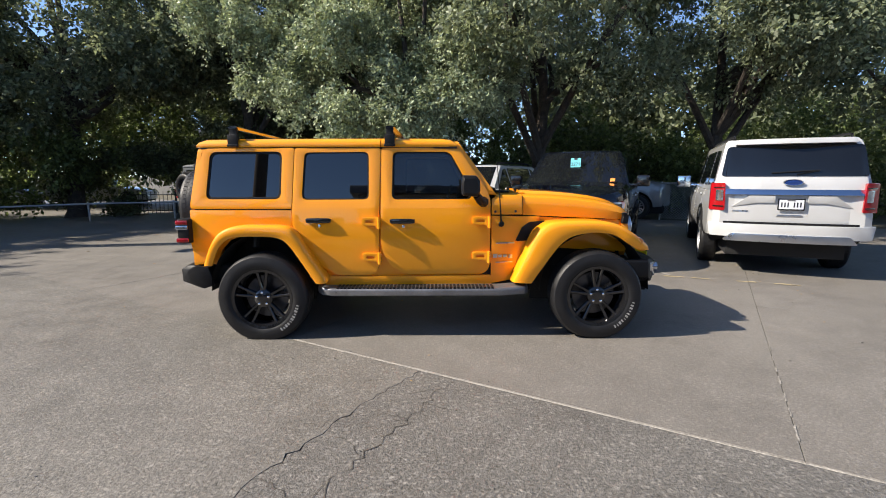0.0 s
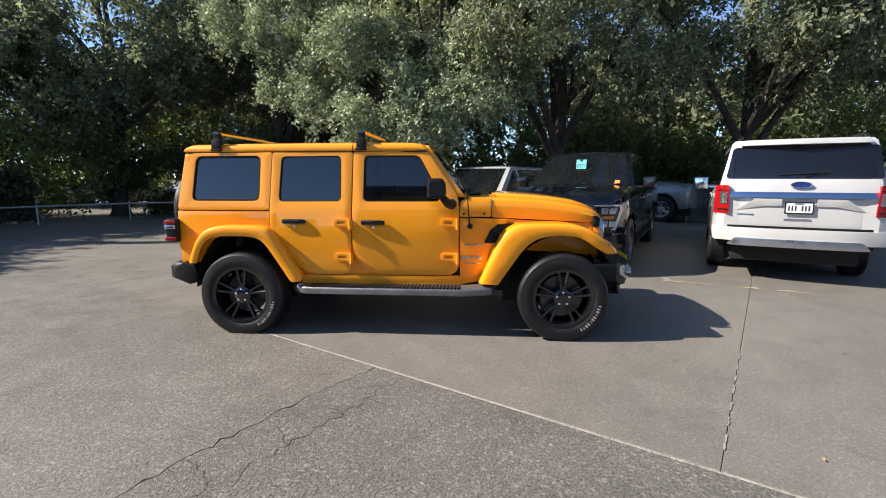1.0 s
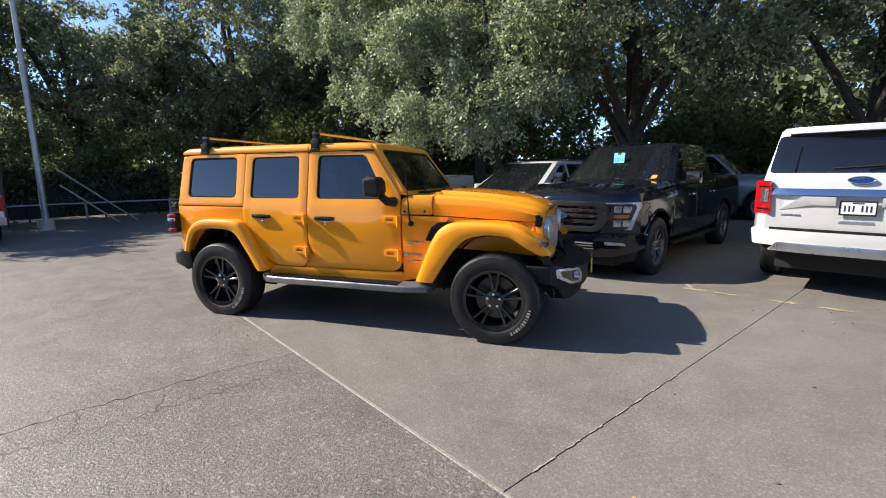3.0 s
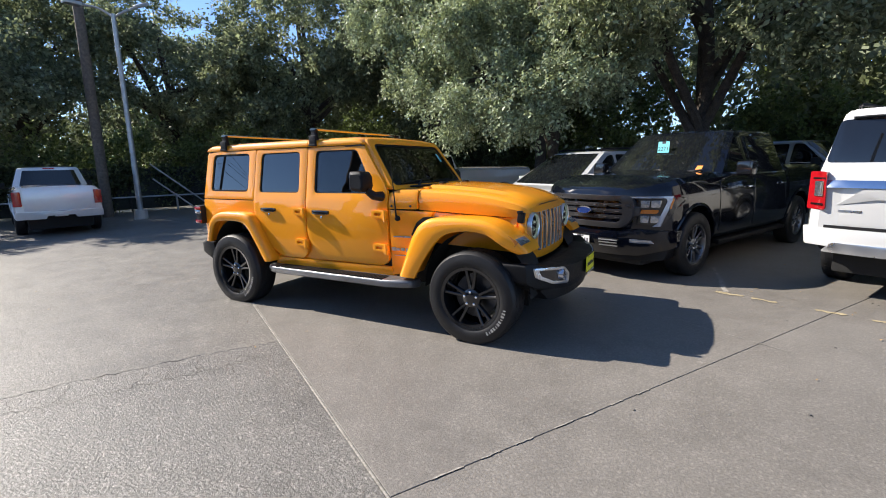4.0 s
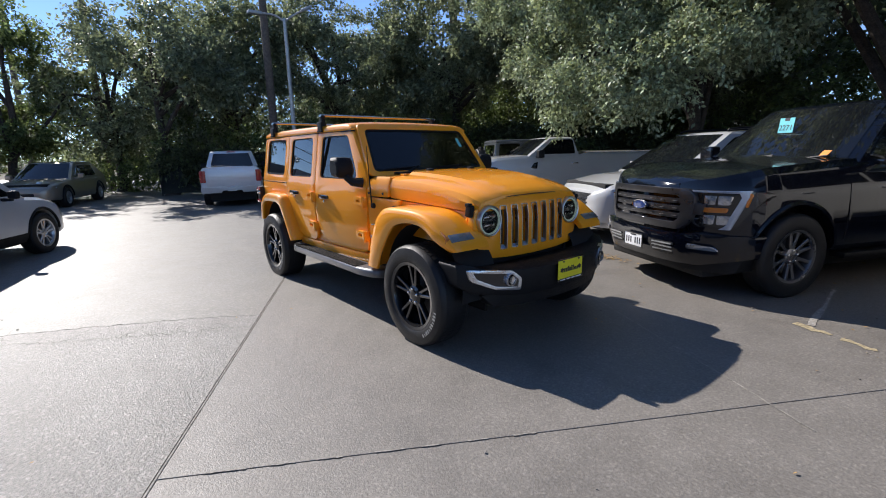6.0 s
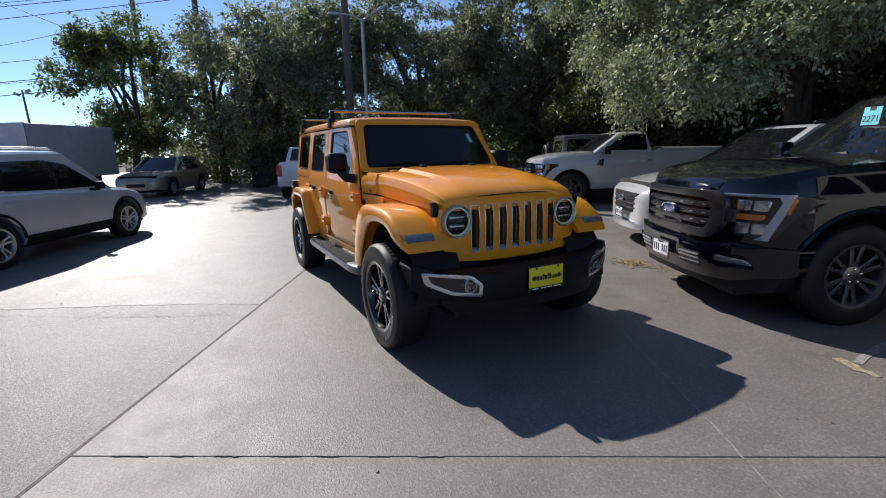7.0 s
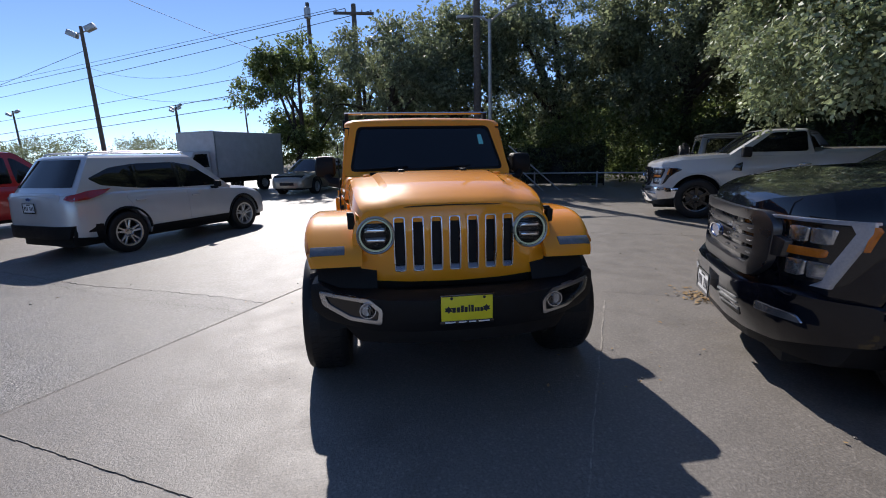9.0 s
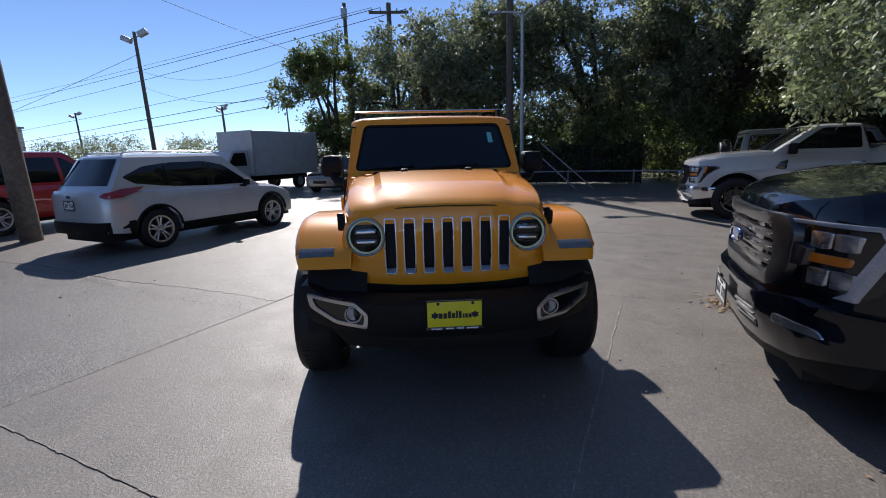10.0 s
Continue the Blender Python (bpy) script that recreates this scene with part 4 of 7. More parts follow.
        for c in (spec["wb"] / 2, -spec["wb"] / 2):
            wheel(t, c, s * (lerp(spec["plan"], c) - spec.get("tuck", 0.13)), spec["R"], 0.25, spec["rim"], spec["style"], spec["wheel_paint"], s)
            pts = []
            r = spec["R"] + spec.get("gap", 0.075)
            for k in range(25):
                a = math.pi * (0.02 + 0.96 * k / 24)
                px, pz = c + (r + 0.012) * math.cos(a), spec["R"] + (r + 0.012) * math.sin(a)
                pts.append((px, s * (spec_y(spec, px, max(pz, spec["zb"])) + 0.0), pz))
            part("arch_trim", tube(pts, 0.022, 6), spec.get("trim", spec["paint"]), t)
    return t


def plate_bars(parent, m, w=0.305, hgt=0.152, back="plate", label="white licence plate with dark characters"):
    """A licence plate in the xy plane of m, its characters as plain bars."""
    p = part("licence_plate", moved(box(-w / 2, w / 2, -hgt / 2, hgt / 2, -0.004, 0.004, 0.003), m), back, parent, label)
    for k in range(7):
        if k == 3:
            continue
        x = -w * 0.36 + k * w * 0.12
        part("character_bar", moved(box(x - w * 0.028, x + w * 0.028, -hgt * 0.25, hgt * 0.2, 0.004, 0.006), m), "ink", p)
    part("header_bar", moved(box(-w * 0.16, w * 0.16, hgt * 0.31, hgt * 0.4, 0.004, 0.006), m), "ink", p)
    part("plate_frame", moved(panel(rounded([(-w * 0.518, -hgt * 0.54), (w * 0.518, -hgt * 0.54), (w * 0.518, hgt * 0.54), (-w * 0.518, hgt * 0.54)], 0.01), [rounded([(-w * 0.48, -hgt * 0.42), (w * 0.48, -hgt * 0.42), (w * 0.48, hgt * 0.46), (-w * 0.48, hgt * 0.46)], 0.008)], 0.01, 0.002), m @ Matrix.Rotation(-math.pi / 2, 4, "X") @ Matrix.Translation((0, -0.01, 0)) @ Matrix.Diagonal((1, -1, 1, 1))), "gloss_black", p)
    return p


FACE_FRONT = Matrix(((0, 0, 1, 0), (1, 0, 0, 0), (0, 1, 0, 0), (0, 0, 0, 1)))
FACE_REAR = Matrix(((0, 0, -1, 0), (-1, 0, 0, 0), (0, 1, 0, 0), (0, 0, 0, 1)))


def oval(parent, m, w=0.11, h=0.045):
    ring = lambda k, n=28: [(w * k * math.cos(2 * math.pi * i / n), h * k * math.sin(2 * math.pi * i / n)) for i in range(n)]
    e = part("emblem", moved(loft([[(x, y, z) for x, y in ring(k)] for k, z in ((1, -0.02), (1, 0.0), (0.97, 0.006), (0.86, 0.006), (0.84, 0.002), (0.4, 0.004))]), m), "blue", parent, "blue oval emblem with a bright rim")
    part("emblem_rim", moved(loft([[(x, y, z) for x, y in ring(k)] for k, z in ((1.02, -0.01), (1.02, 0.006), (0.98, 0.01), (0.9, 0.009), (0.9, -0.01))], cap=False), m), "chrome", e)
    return e


def pickup_spec(paint, wb, bed_end, cab_rear, R_=0.42, doors=2, style="multi", wheel_paint="gunmetal"):
    f = wb / 2 + 0.95
    r = bed_end
    spec = dict(W=2.03, wb=wb, R=R_, rim=0.26, zb=0.42, paint=paint, style=style, wheel_paint=wheel_paint, gap=0.085, tuck=0.12,
                plan=[(r, 0.95), (r + 0.08, 0.985), (-wb / 2, 1.0), (wb / 2, 1.012), (f - 0.7, 1.012), (f - 0.55, 1.0), (f - 0.42, 0.96), (f - 0.27, 0.88), (f - 0.17, 0.75), (f - 0.1, 0.62), (f - 0.05, 0.5), (f, 0.34)],
                top=[(r, 1.36), (cab_rear - 0.06, 1.38), (cab_rear + 0.02, 1.33), (wb / 2 - 0.8, 1.33), (wb / 2 - 0.6, 1.325), (wb / 2 + 0.3, 1.275), (f - 0.3, 1.21), (f - 0.1, 1.155), (f - 0.03, 1.11), (f, 1.04)],
                bottom=[(r, 0.62), (-wb / 2 - 0.5, 0.5), (-wb / 2 + 0.5, 0.42), (wb / 2 - 0.5, 0.42), (wb / 2 + 0.55, 0.42), (f, 0.46)],
                green=dict(xf0=wb / 2 - 0.62, xf1=wb / 2 - 1.4, xr0=cab_rear + 0.02, xr1=cab_rear + 0.14, z0=1.3, z1=1.93, w0=0.93, w1=0.72),
                mirror=(wb / 2 - 0.98, 1.37), handle="chrome", mirror_paint="plastic", rear_pane=(0.15, 0.85, 0.82))
    a = wb / 2 - 0.62
    d1 = a - (1.12 if doors == 2 else a - cab_rear - 0.1)
    z = (0.52, 1.24)
    spec["doors"] = [[(a, z[0]), (a, z[1] - 0.02), (d1 + 0.02, z[1]), (d1 + 0.02, z[0])]]
    spec["handles"] = [(d1 + 0.18, 1.1)]
    back = 0.06 if doors == 2 else 0.2
    spec["panes"] = [[(a - 0.28, 1.35), (a - 0.8, 1.78 if doors == 1 else 1.83), (d1 + back + 0.03, 1.79 if doors == 1 else 1.84), (d1 + back, 1.35)]]
    if doors == 2:
        spec["doors"].append([(d1 - 0.01, z[0]), (d1 - 0.01, z[1]), (cab_rear + 0.1, z[1]), (cab_rear + 0.1, z[0])])
        spec["handles"].append((cab_rear + 0.28, 1.1))
        spec["panes"].append([(d1 - 0.03, 1.32), (d1 - 0.03, 1.84), (cab_rear + 0.26, 1.83), (cab_rear + 0.16, 1.32)])
    return spec, f


def pickup_front(t, f, paint, grille="gunmetal", lamps=True, plate=True, bumper="black_paint"):
    """Grille, lamps and bumper of a full-size pickup; f is the x of the nose."""
    plan = [(0, f), (0.34, f - 0.01), (0.5, f - 0.045), (0.62, f - 0.1), (0.75, f - 0.17), (0.88, f - 0.27), (0.96, f - 0.42), (1.0, f - 0.55), (1.012, f - 0.7)]
    face = lambda y, z: lerp(plan, abs(y)) + 0.012
    wide = lambda ring: [(y * 1.04, z + 0.03) for y, z in ring]
    surround = rounded(wide([(-0.6, 0.74), (-0.5, 0.64), (0.5, 0.64), (0.6, 0.74), (0.62, 0.98), (0.56, 1.05), (-0.56, 1.05), (-0.62, 0.98)]), 0.05)
    inner = rounded(wide([(-0.5, 0.76), (-0.44, 0.71), (0.44, 0.71), (0.5, 0.76), (0.5, 0.95), (0.46, 0.985), (-0.46, 0.985), (-0.5, 0.95)]), 0.04)
    cy = [("x", s * x) for x in (0.25, 0.5, 0.62, 0.69, 0.75, 0.82, 0.88, 0.92, 0.96, 0.98, 1.0) for s in (-1, 1)]
    g = part("grille", fpanel(surround, lambda y, z: face(y, z) + 0.03, 0.08, 0.012, False, cy, [inner]), grille, t, "dark grille with horizontal bars")
    part("grille_back", fpanel(inner, lambda y, z: face(y, z) - 0.035, 0.01, 0, False, cy), "mesh", g)
    for z in (0.805, 0.88, 0.955):
        part("bar", fpanel(rounded([(-0.52, z - 0.024), (0.52, z - 0.024), (0.52, z + 0.024), (-0.52, z + 0.024)], 0.01), lambda y, zz: face(y, zz) + 0.012, 0.03, 0.006, False, cy), grille, g)
        for y in np.arange(-0.45, 0.46, 0.15):
            if abs(y) > 0.1:
                part("bar_insert", moved(box(face(y, z) + 0.005, face(y, z) + 0.0165, y - 0.03, y + 0.03, z - 0.004, z + 0.004, 0.002), Matrix()), "machined", g)
    for s in (1, -1):
        part("grille_wing", fpanel([(s * y, z) for y, z in rounded([(0.6, 0.83), (0.69, 0.83), (0.71, 0.93), (0.64, 0.95)], 0.01)], lambda y, z: face(y, z) + 0.025, 0.05, 0.006), grille, g)
    oval(t, Matrix.Translation((f + 0.06, 0, 0.88)) @ FACE_FRONT, 0.115, 0.048)
    hf = lambda y, z: lerp(plan, abs(y)) + 0.012
    for s in (1, -1):
        k = lambda ring: [(s * (0.595 + (y - 0.58) * 1.04), z + 0.035 if z > 0.6 else z) for y, z in ring]
        lamp = part("headlamp", fpanel(k(rounded([(0.64, 0.68), (0.88, 0.68), (0.975, 0.98), (0.965, 1.02), (0.64, 1.02)], 0.03)), lambda y, z: hf(y, z) - 0.012, 0.06, 0.004, False, cy), "gloss_black", t, "clear headlamp with amber reflector and bright C-shaped edge")
        part("light_guide", fpanel(k([(0.6, 1.012), (0.57, 1.03), (0.925, 1.035), (0.925, 0.98), (0.86, 0.665), (0.79, 0.665), (0.82, 0.69), (0.84, 0.71), (0.895, 0.97), (0.885, 1.012)]), lambda y, z: hf(y, z) + 0.004, 0.03, 0.005, False, cy), "guide", lamp)
        part("amber_strip", fpanel(k(rounded([(0.66, 0.825), (0.83, 0.825), (0.84, 0.872), (0.66, 0.872)], 0.02)), lambda y, z: hf(y, z) + 0.002, 0.03, 0.004, False, cy), "amber", lamp)
        part("side_amber", fpanel(k(rounded([(0.912, 0.88), (0.918, 0.88), (0.934, 0.99), (0.93, 1.01), (0.922, 1.01)], 0.003)), lambda y, z: hf(y, z) + 0.003, 0.05, 0.004, False, cy), "amber", lamp)
        for z0, z1 in ((0.71, 0.8), (0.9, 0.985)):
            for y0 in (0.68, 0.775):
                part("projector", fpanel(k(rounded([(y0, z0), (y0 + 0.075, z0), (y0 + 0.085, z1), (y0, z1)], 0.012)), lambda y, z: hf(y, z) + 0.002, 0.03, 0.006, False, cy), "lamp_in", lamp)
        part("fog_lamp", fpanel(k(rounded([(0.62, 0.5), (0.85, 0.495), (0.82, 0.535), (0.62, 0.55)], 0.015)), lambda y, z: face(y, z) + 0.085, 0.05, 0.005, False, cy), "lamp_in", t)
    bf = lambda y, z: lerp(plan, abs(y)) + 0.085 - max(0, 0.5 - z) * 0.35
    b = part("bumper", fpanel(rounded([(-1.0, 0.42), (-0.7, 0.33), (0.7, 0.33), (1.0, 0.42), (1.0, 0.64), (0.7, 0.66), (0.5, 0.63), (-0.5, 0.63), (-0.7, 0.66), (-1.0, 0.64)], 0.03), bf, 0.25, 0.02, False, cy + [("z", 0.5), ("z", 0.57)]), bumper, t, angle=40)
    part("valance", fpanel(rounded([(-0.92, 0.27), (0.92, 0.27), (0.95, 0.42), (-0.95, 0.42)], 0.03), lambda y, z: bf(y, 0.4) - 0.05, 0.2, 0.015, False, cy), "plastic", b)
    for s in (1, -1):
        part("bumper_grille", fpanel([(s * y, z) for y, z in rounded([(0.25, 0.42), (0.5, 0.4), (0.52, 0.54), (0.25, 0.54)], 0.02)], lambda y, z: bf(y, z) + 0.004, 0.02, 0.003, False, cy), "mesh", b)
        for z in (0.445, 0.485, 0.52):
            part("slat", fpanel([(s * y, zz) for y, zz in [(0.26, z - 0.006), (0.5, z - 0.006), (0.5, z + 0.006), (0.26, z + 0.006)]], lambda y, zz: bf(y, zz) + 0.01, 0.01, 0, False, cy), "steel", b)
    if plate:
        plate_bars(t, Matrix.Translation((bf(0, 0.5) + 0.025, 0, 0.49)) @ FACE_FRONT)


def vehicle_pose(u, v, heading, z=0.0):
    x, y = at(u, v)
    return pose(x, y, z, 0, 0, heading)


NOSE = 240.0


def toward(u, v, heading, back):
    """The pose of a car whose front (back > 0 metres ahead of its middle) stands at (u, v)."""
    x, y = at(u, v)
    a = radians(heading)
    return pose(x - back * math.cos(a), y - back * math.sin(a), 0, 0, 0, heading)


# black pickup
spec, f = pickup_spec("black_paint", 3.68, -3.08, -1.25, 0.42, 2, "double", "machined")
spec["mirror_paint"] = "gloss_black"
black = car("pickup_truck", "glossy black crew-cab pickup with a cyan price tag, in shade", "pickup truck", toward(-2.53, 3.925, 245.5, f + 0.1), spec)
pickup_front(black, f, "black_paint")
part("running_board", box(-1.2, 1.2, 0.86, 1.02, 0.34, 0.4, 0.02), "plastic", black)
part("running_board", box(-1.2, 1.2, -1.02, -0.86, 0.34, 0.4, 0.02), "plastic", black)
g = spec["green"]
fx = lambda fr: g["xf0"] + (g["xf1"] - g["xf0"]) * fr + 0.055
slope = math.degrees(math.atan2(g["z1"] - g["z0"], g["xf0"] - g["xf1"]))
tagm = Matrix.Translation((fx(0.6) + 0.085, -0.02, g["z0"] + 0.66 * 0.6)) @ Matrix.Rotation(-radians(8), 4, "Y") @ FACE_FRONT
tag = part("price_tag", moved(box(-0.09, 0.09, -0.085, 0.085, 0.0, 0.003), tagm), "cyan", black, "cyan hanging tag with a stock number")
text_mesh("2271", 0.085, 0.001, tagm @ Matrix.Translation((0, -0.03, 0.0045)), "tag_number", "ink", tag)
part("tag_notch", moved(box(-0.03, 0.03, 0.05, 0.085, 0.003, 0.0045), tagm), "ink", tag)
stm = Matrix.Translation((fx(0.1) - 0.035, 0.66, g["z0"] + 0.66 * 0.12)) @ Matrix.Rotation(-radians(90 - slope), 4, "Y") @ FACE_FRONT
part("sticker", moved(box(-0.04, 0.04, -0.05, 0.05, 0.0, 0.003), stm), "orange_card", black)
for s in (-0.35, 0.25):
    part("wiper", tube([(fx(0.0) + 0.03, s, g["z0"] + 0.0), (fx(0.07) + 0.025, s + 0.5, g["z0"] + 0.06)], 0.012, 6), "plastic", black)

# white regular-cab pickup
spec, f = pickup_spec("white_paint", 3.58, -2.95, -0.3, 0.42, 1, "six", "gloss_black")
spec["green"].update(xf0=1.38, xf1=0.68, z1=1.79)
spec["panes"] = [[(0.98, 1.35), (0.5, 1.72), (-0.06, 1.73), (-0.08, 1.35)]]
spec["mirror"] = (1.0, 1.36)
white = car("pickup_truck", "white single-cab pickup with dark windows and black wheels", "pickup truck", toward(-10.74, 3.66, NOSE, f + 0.1), spec)
pickup_front(white, f, "white_paint", "gloss_black", True, False, "chrome")
for s in (1, -1):
    part("fender_vent", side_panel(rounded([(1.02, 0.98), (1.2, 1.0), (1.12, 1.12), (1.0, 1.16)], 0.02), (), spec, 0.008, 0.015, 0.003, s), "gloss_black", white)

# silver pickup seen from behind
spec, f = pickup_spec("silver_paint", 3.68, -3.08, -1.25, 0.42, 2, "double", "steel")
silver = car("pickup_truck", "silver pickup parked nose to the trees, tailgate shut", "pickup truck", pose(-13.2, 1.87, 0, 0, 0, math.degrees(math.atan2(0.3, -0.95))) @ Matrix.Scale(0.87, 4), spec)
part("brake_light", box(-1.17, -1.1, -0.14, 0.14, 1.875, 1.91, 0.01), "red_lens", silver)
part("tailgate", fpanel(rounded([(-0.78, 0.72), (0.78, 0.72), (0.78, 1.34), (-0.78, 1.34)], 0.03), lambda y, z: -3.1, 0.03, 0.012, True), "silver_paint", silver)
part("rear_bumper", fpanel(rounded([(-0.98, 0.5), (-0.35, 0.5), (-0.3, 0.58), (0.3, 0.58), (0.35, 0.5), (0.98, 0.5), (0.98, 0.7), (-0.98, 0.7)], 0.02), lambda y, z: -3.2 + 0.1 * abs(y) ** 3, 0.16, 0.015, True, [("x", x) for x in np.arange(-0.9, 0.95, 0.2)]), "white_paint", silver)
for s in (1, -1):
    part("tail_lamp", fpanel([(s * y, z) for y, z in rounded([(0.8, 0.86), (0.985, 0.86), (0.985, 1.26), (0.8, 1.26)], 0.03)], lambda y, z: -3.11, 0.12, 0.015, True), "red_lens", silver)
plate_bars(silver, Matrix.Translation((-3.17, 0, 0.62)) @ FACE_REAR)

# grey pickup behind the row
spec, f = pickup_spec("dull_silver", 3.68, -3.08, -1.25, 0.42, 2, "double", "steel")
grey_truck = car("pickup_truck", "grey pickup parked beyond the row, partly hidden", "pickup truck", pose(5.46, 12.3, 0, 0, 0, -30), spec)


def suv_spec(paint, L, W, H, wb, fo, R_, belt=1.05, style="twin", wheel_paint="steel", tail_slope=0.25, hood=0.98, third=True, zb=0.3, rim=0.24):
    f, r = wb / 2 + fo, wb / 2 + fo - L
    k = W / 2
    spec = dict(W=W, wb=wb, R=R_, rim=rim, zb=zb, paint=paint, style=style, wheel_paint=wheel_paint, gap=0.06, tuck=0.13, trim="plastic",
                plan=[(r, k * 0.84), (r + 0.05, k * 0.93), (r + 0.2, k * 0.98), (-wb / 2, k), (wb / 2, k), (f - 0.4, k * 0.96), (f - 0.18, k * 0.86), (f - 0.05, k * 0.7), (f, k * 0.52)],
                top=[(r, belt - 0.03), (r + 0.2, belt + 0.01), (wb / 2 - 0.55, belt), (wb / 2 - 0.35, hood + 0.03), (wb / 2 + 0.2, hood - 0.02), (f - 0.22, hood - 0.12), (f - 0.05, hood - 0.22), (f, hood - 0.32)],
                bottom=[(r, zb + 0.12), (-wb / 2, zb), (wb / 2, zb), (f, zb + 0.04)],
                green=dict(xf0=wb / 2 - 0.36, xf1=wb / 2 - 1.2, xr0=r + 0.06, xr1=r + tail_slope + 0.06, z0=belt - 0.02, z1=H, w0=k * 0.93, w1=k * 0.72),
                mirror=(wb / 2 - 0.78, belt + 0.06), mirror_size=0.08)
    a, mid, b = wb / 2 - 0.5, -0.08, -wb / 2 + 0.12
    top, low = H - 0.13, belt + 0.03
    spec["doors"] = [[(a + 0.02, zb + 0.14), (a + 0.05, belt - 0.04), (mid + 0.01, belt - 0.03), (mid + 0.01, zb + 0.14)], [(mid - 0.01, zb + 0.14), (mid - 0.01, belt - 0.03), (b - 0.08, belt - 0.03), (b + 0.1, R_ * 2 - 0.05), (b + 0.42, zb + 0.14)]]
    spec["handles"] = [(mid + 0.18, belt - 0.13), (b + 0.16, belt - 0.12)]
    spec["panes"] = [[(a - 0.16, low), (a - 0.86, top - 0.03), (mid + 0.06, top), (mid + 0.06, low)], [(mid - 0.02, low), (mid - 0.02, top), (b - 0.12, top), (b - 0.12, low)]]
    if third:
        spec["panes"].append([(b - 0.2, low), (b - 0.2, top), (r + tail_slope + 0.36, top - 0.02), (r + 0.3, low + 0.03)])
    return spec, f, r


def roof_rails(t, spec, paint="plastic"):
    g = spec["green"]
    for s in (1, -1):
        y = s * (g["w1"] - 0.1)
        pts = spline([(g["xf1"] - 0.15, y, g["z1"] - 0.005), (g["xf1"] - 0.35, y, g["z1"] + 0.05), (g["xr1"] + 0.35, y, g["z1"] + 0.05), (g["xr1"] + 0.12, y, g["z1"] - 0.005)], 5)
        part("roof_rail", tube(pts, 0.018, 8), paint, t)


# white full-size SUV, rear towards the lot
spec, f, r = suv_spec("white_paint", 5.33, 2.03, 1.92, 3.11, 0.99, 0.41, 1.2, "twin", "steel", 0.2, 1.15, True, 0.4, 0.28)
spec["green"].update(w0=0.95, w1=0.8)
spec["mirror_size"], spec["mirror_paint"] = 0.125, "blue_strip"
big = car("suv", "large white SUV parked nose-in with red tail lamps", "suv", toward(0.46, 5.28, 65.5, r), spec)
roof_rails(big, spec)
rear = lambda y, z: r - 0.03 + 0.1 * abs(y / 0.98) ** 3.5 + max(0, z - 1.2) * 0.27
cz = [("x", x_) for x_ in np.arange(-0.95, 1.0, 0.19)] + [("z", 1.2)]
gate = part("tailgate", fpanel(rounded([(-0.8, 0.72), (0.8, 0.72), (0.86, 1.22), (0.78, 1.86), (-0.78, 1.86), (-0.86, 1.22)], 0.05), rear, 0.05, 0.012, True, cz, [rounded([(-0.81, 1.38), (0.81, 1.38), (0.745, 1.79), (-0.745, 1.79)], 0.05)]), "white_paint", big)
part("rear_glass", fpanel(rounded([(-0.865, 1.37), (0.865, 1.37), (0.8, 1.805), (-0.8, 1.805)], 0.05), lambda y, z: rear(y, z) - 0.005, 0.02, 0.003, True, cz), "glass_dark", gate)
part("spoiler", fpanel(rounded([(-0.72, 1.83), (0.72, 1.83), (0.68, 1.9), (-0.68, 1.9)], 0.02), lambda y, z: rear(y, z) - 0.12 + 0.1 * abs(y), 0.3, 0.02, True, cz), "white_paint", gate)
part("trim_strip", fpanel(rounded([(-0.84, 1.115), (0.84, 1.115), (0.85, 1.19), (-0.85, 1.19)], 0.01), lambda y, z: rear(y, z) - 0.008 - 0.045 * (1.19 - z) / 0.075, 0.03, 0.002, True, cz), "blue_strip", gate, "polished bright strip across the tailgate")
for s in (1, -1):
    wing = rounded([(s * 0.19, 1.1), (s * 0.5, 1.1), (s * 0.72, 0.93), (s * 0.4, 1.0), (s * 0.19, 1.0)], 0.01)
    part("plate_wing", fpanel(wing, lambda y, z: rear(y, z) - 0.003 - 0.04 * (z - 0.93) / 0.17, 0.05, 0.002, True, cz), "white_paint", gate)
part("gate_pull", fpanel(rounded([(-0.16, 0.8), (0.16, 0.8), (0.14, 0.835), (-0.14, 0.835)], 0.01), lambda y, z: rear(y, z) - 0.004, 0.01, 0.002, True, cz), "satin", gate)
part("roof_spoiler_gap", fpanel(rounded([(-0.7, 1.806), (0.7, 1.806), (0.7, 1.822), (-0.7, 1.822)], 0.004), lambda y, z: rear(y, z) - 0.01, 0.02, 0.002, True, cz), "plastic", gate)
plate_bars(gate, Matrix.Translation((r - 0.055, 0, 0.98)) @ FACE_REAR)
oval(gate, Matrix.Translation((r - 0.045, 0, 1.29)) @ FACE_REAR, 0.115, 0.042)
part("wiper", tube([(r - 0.0, -0.05, 1.4), (r + 0.015, -0.3, 1.455), (r + 0.01, 0.25, 1.42)], 0.011, 6), "plastic", gate)
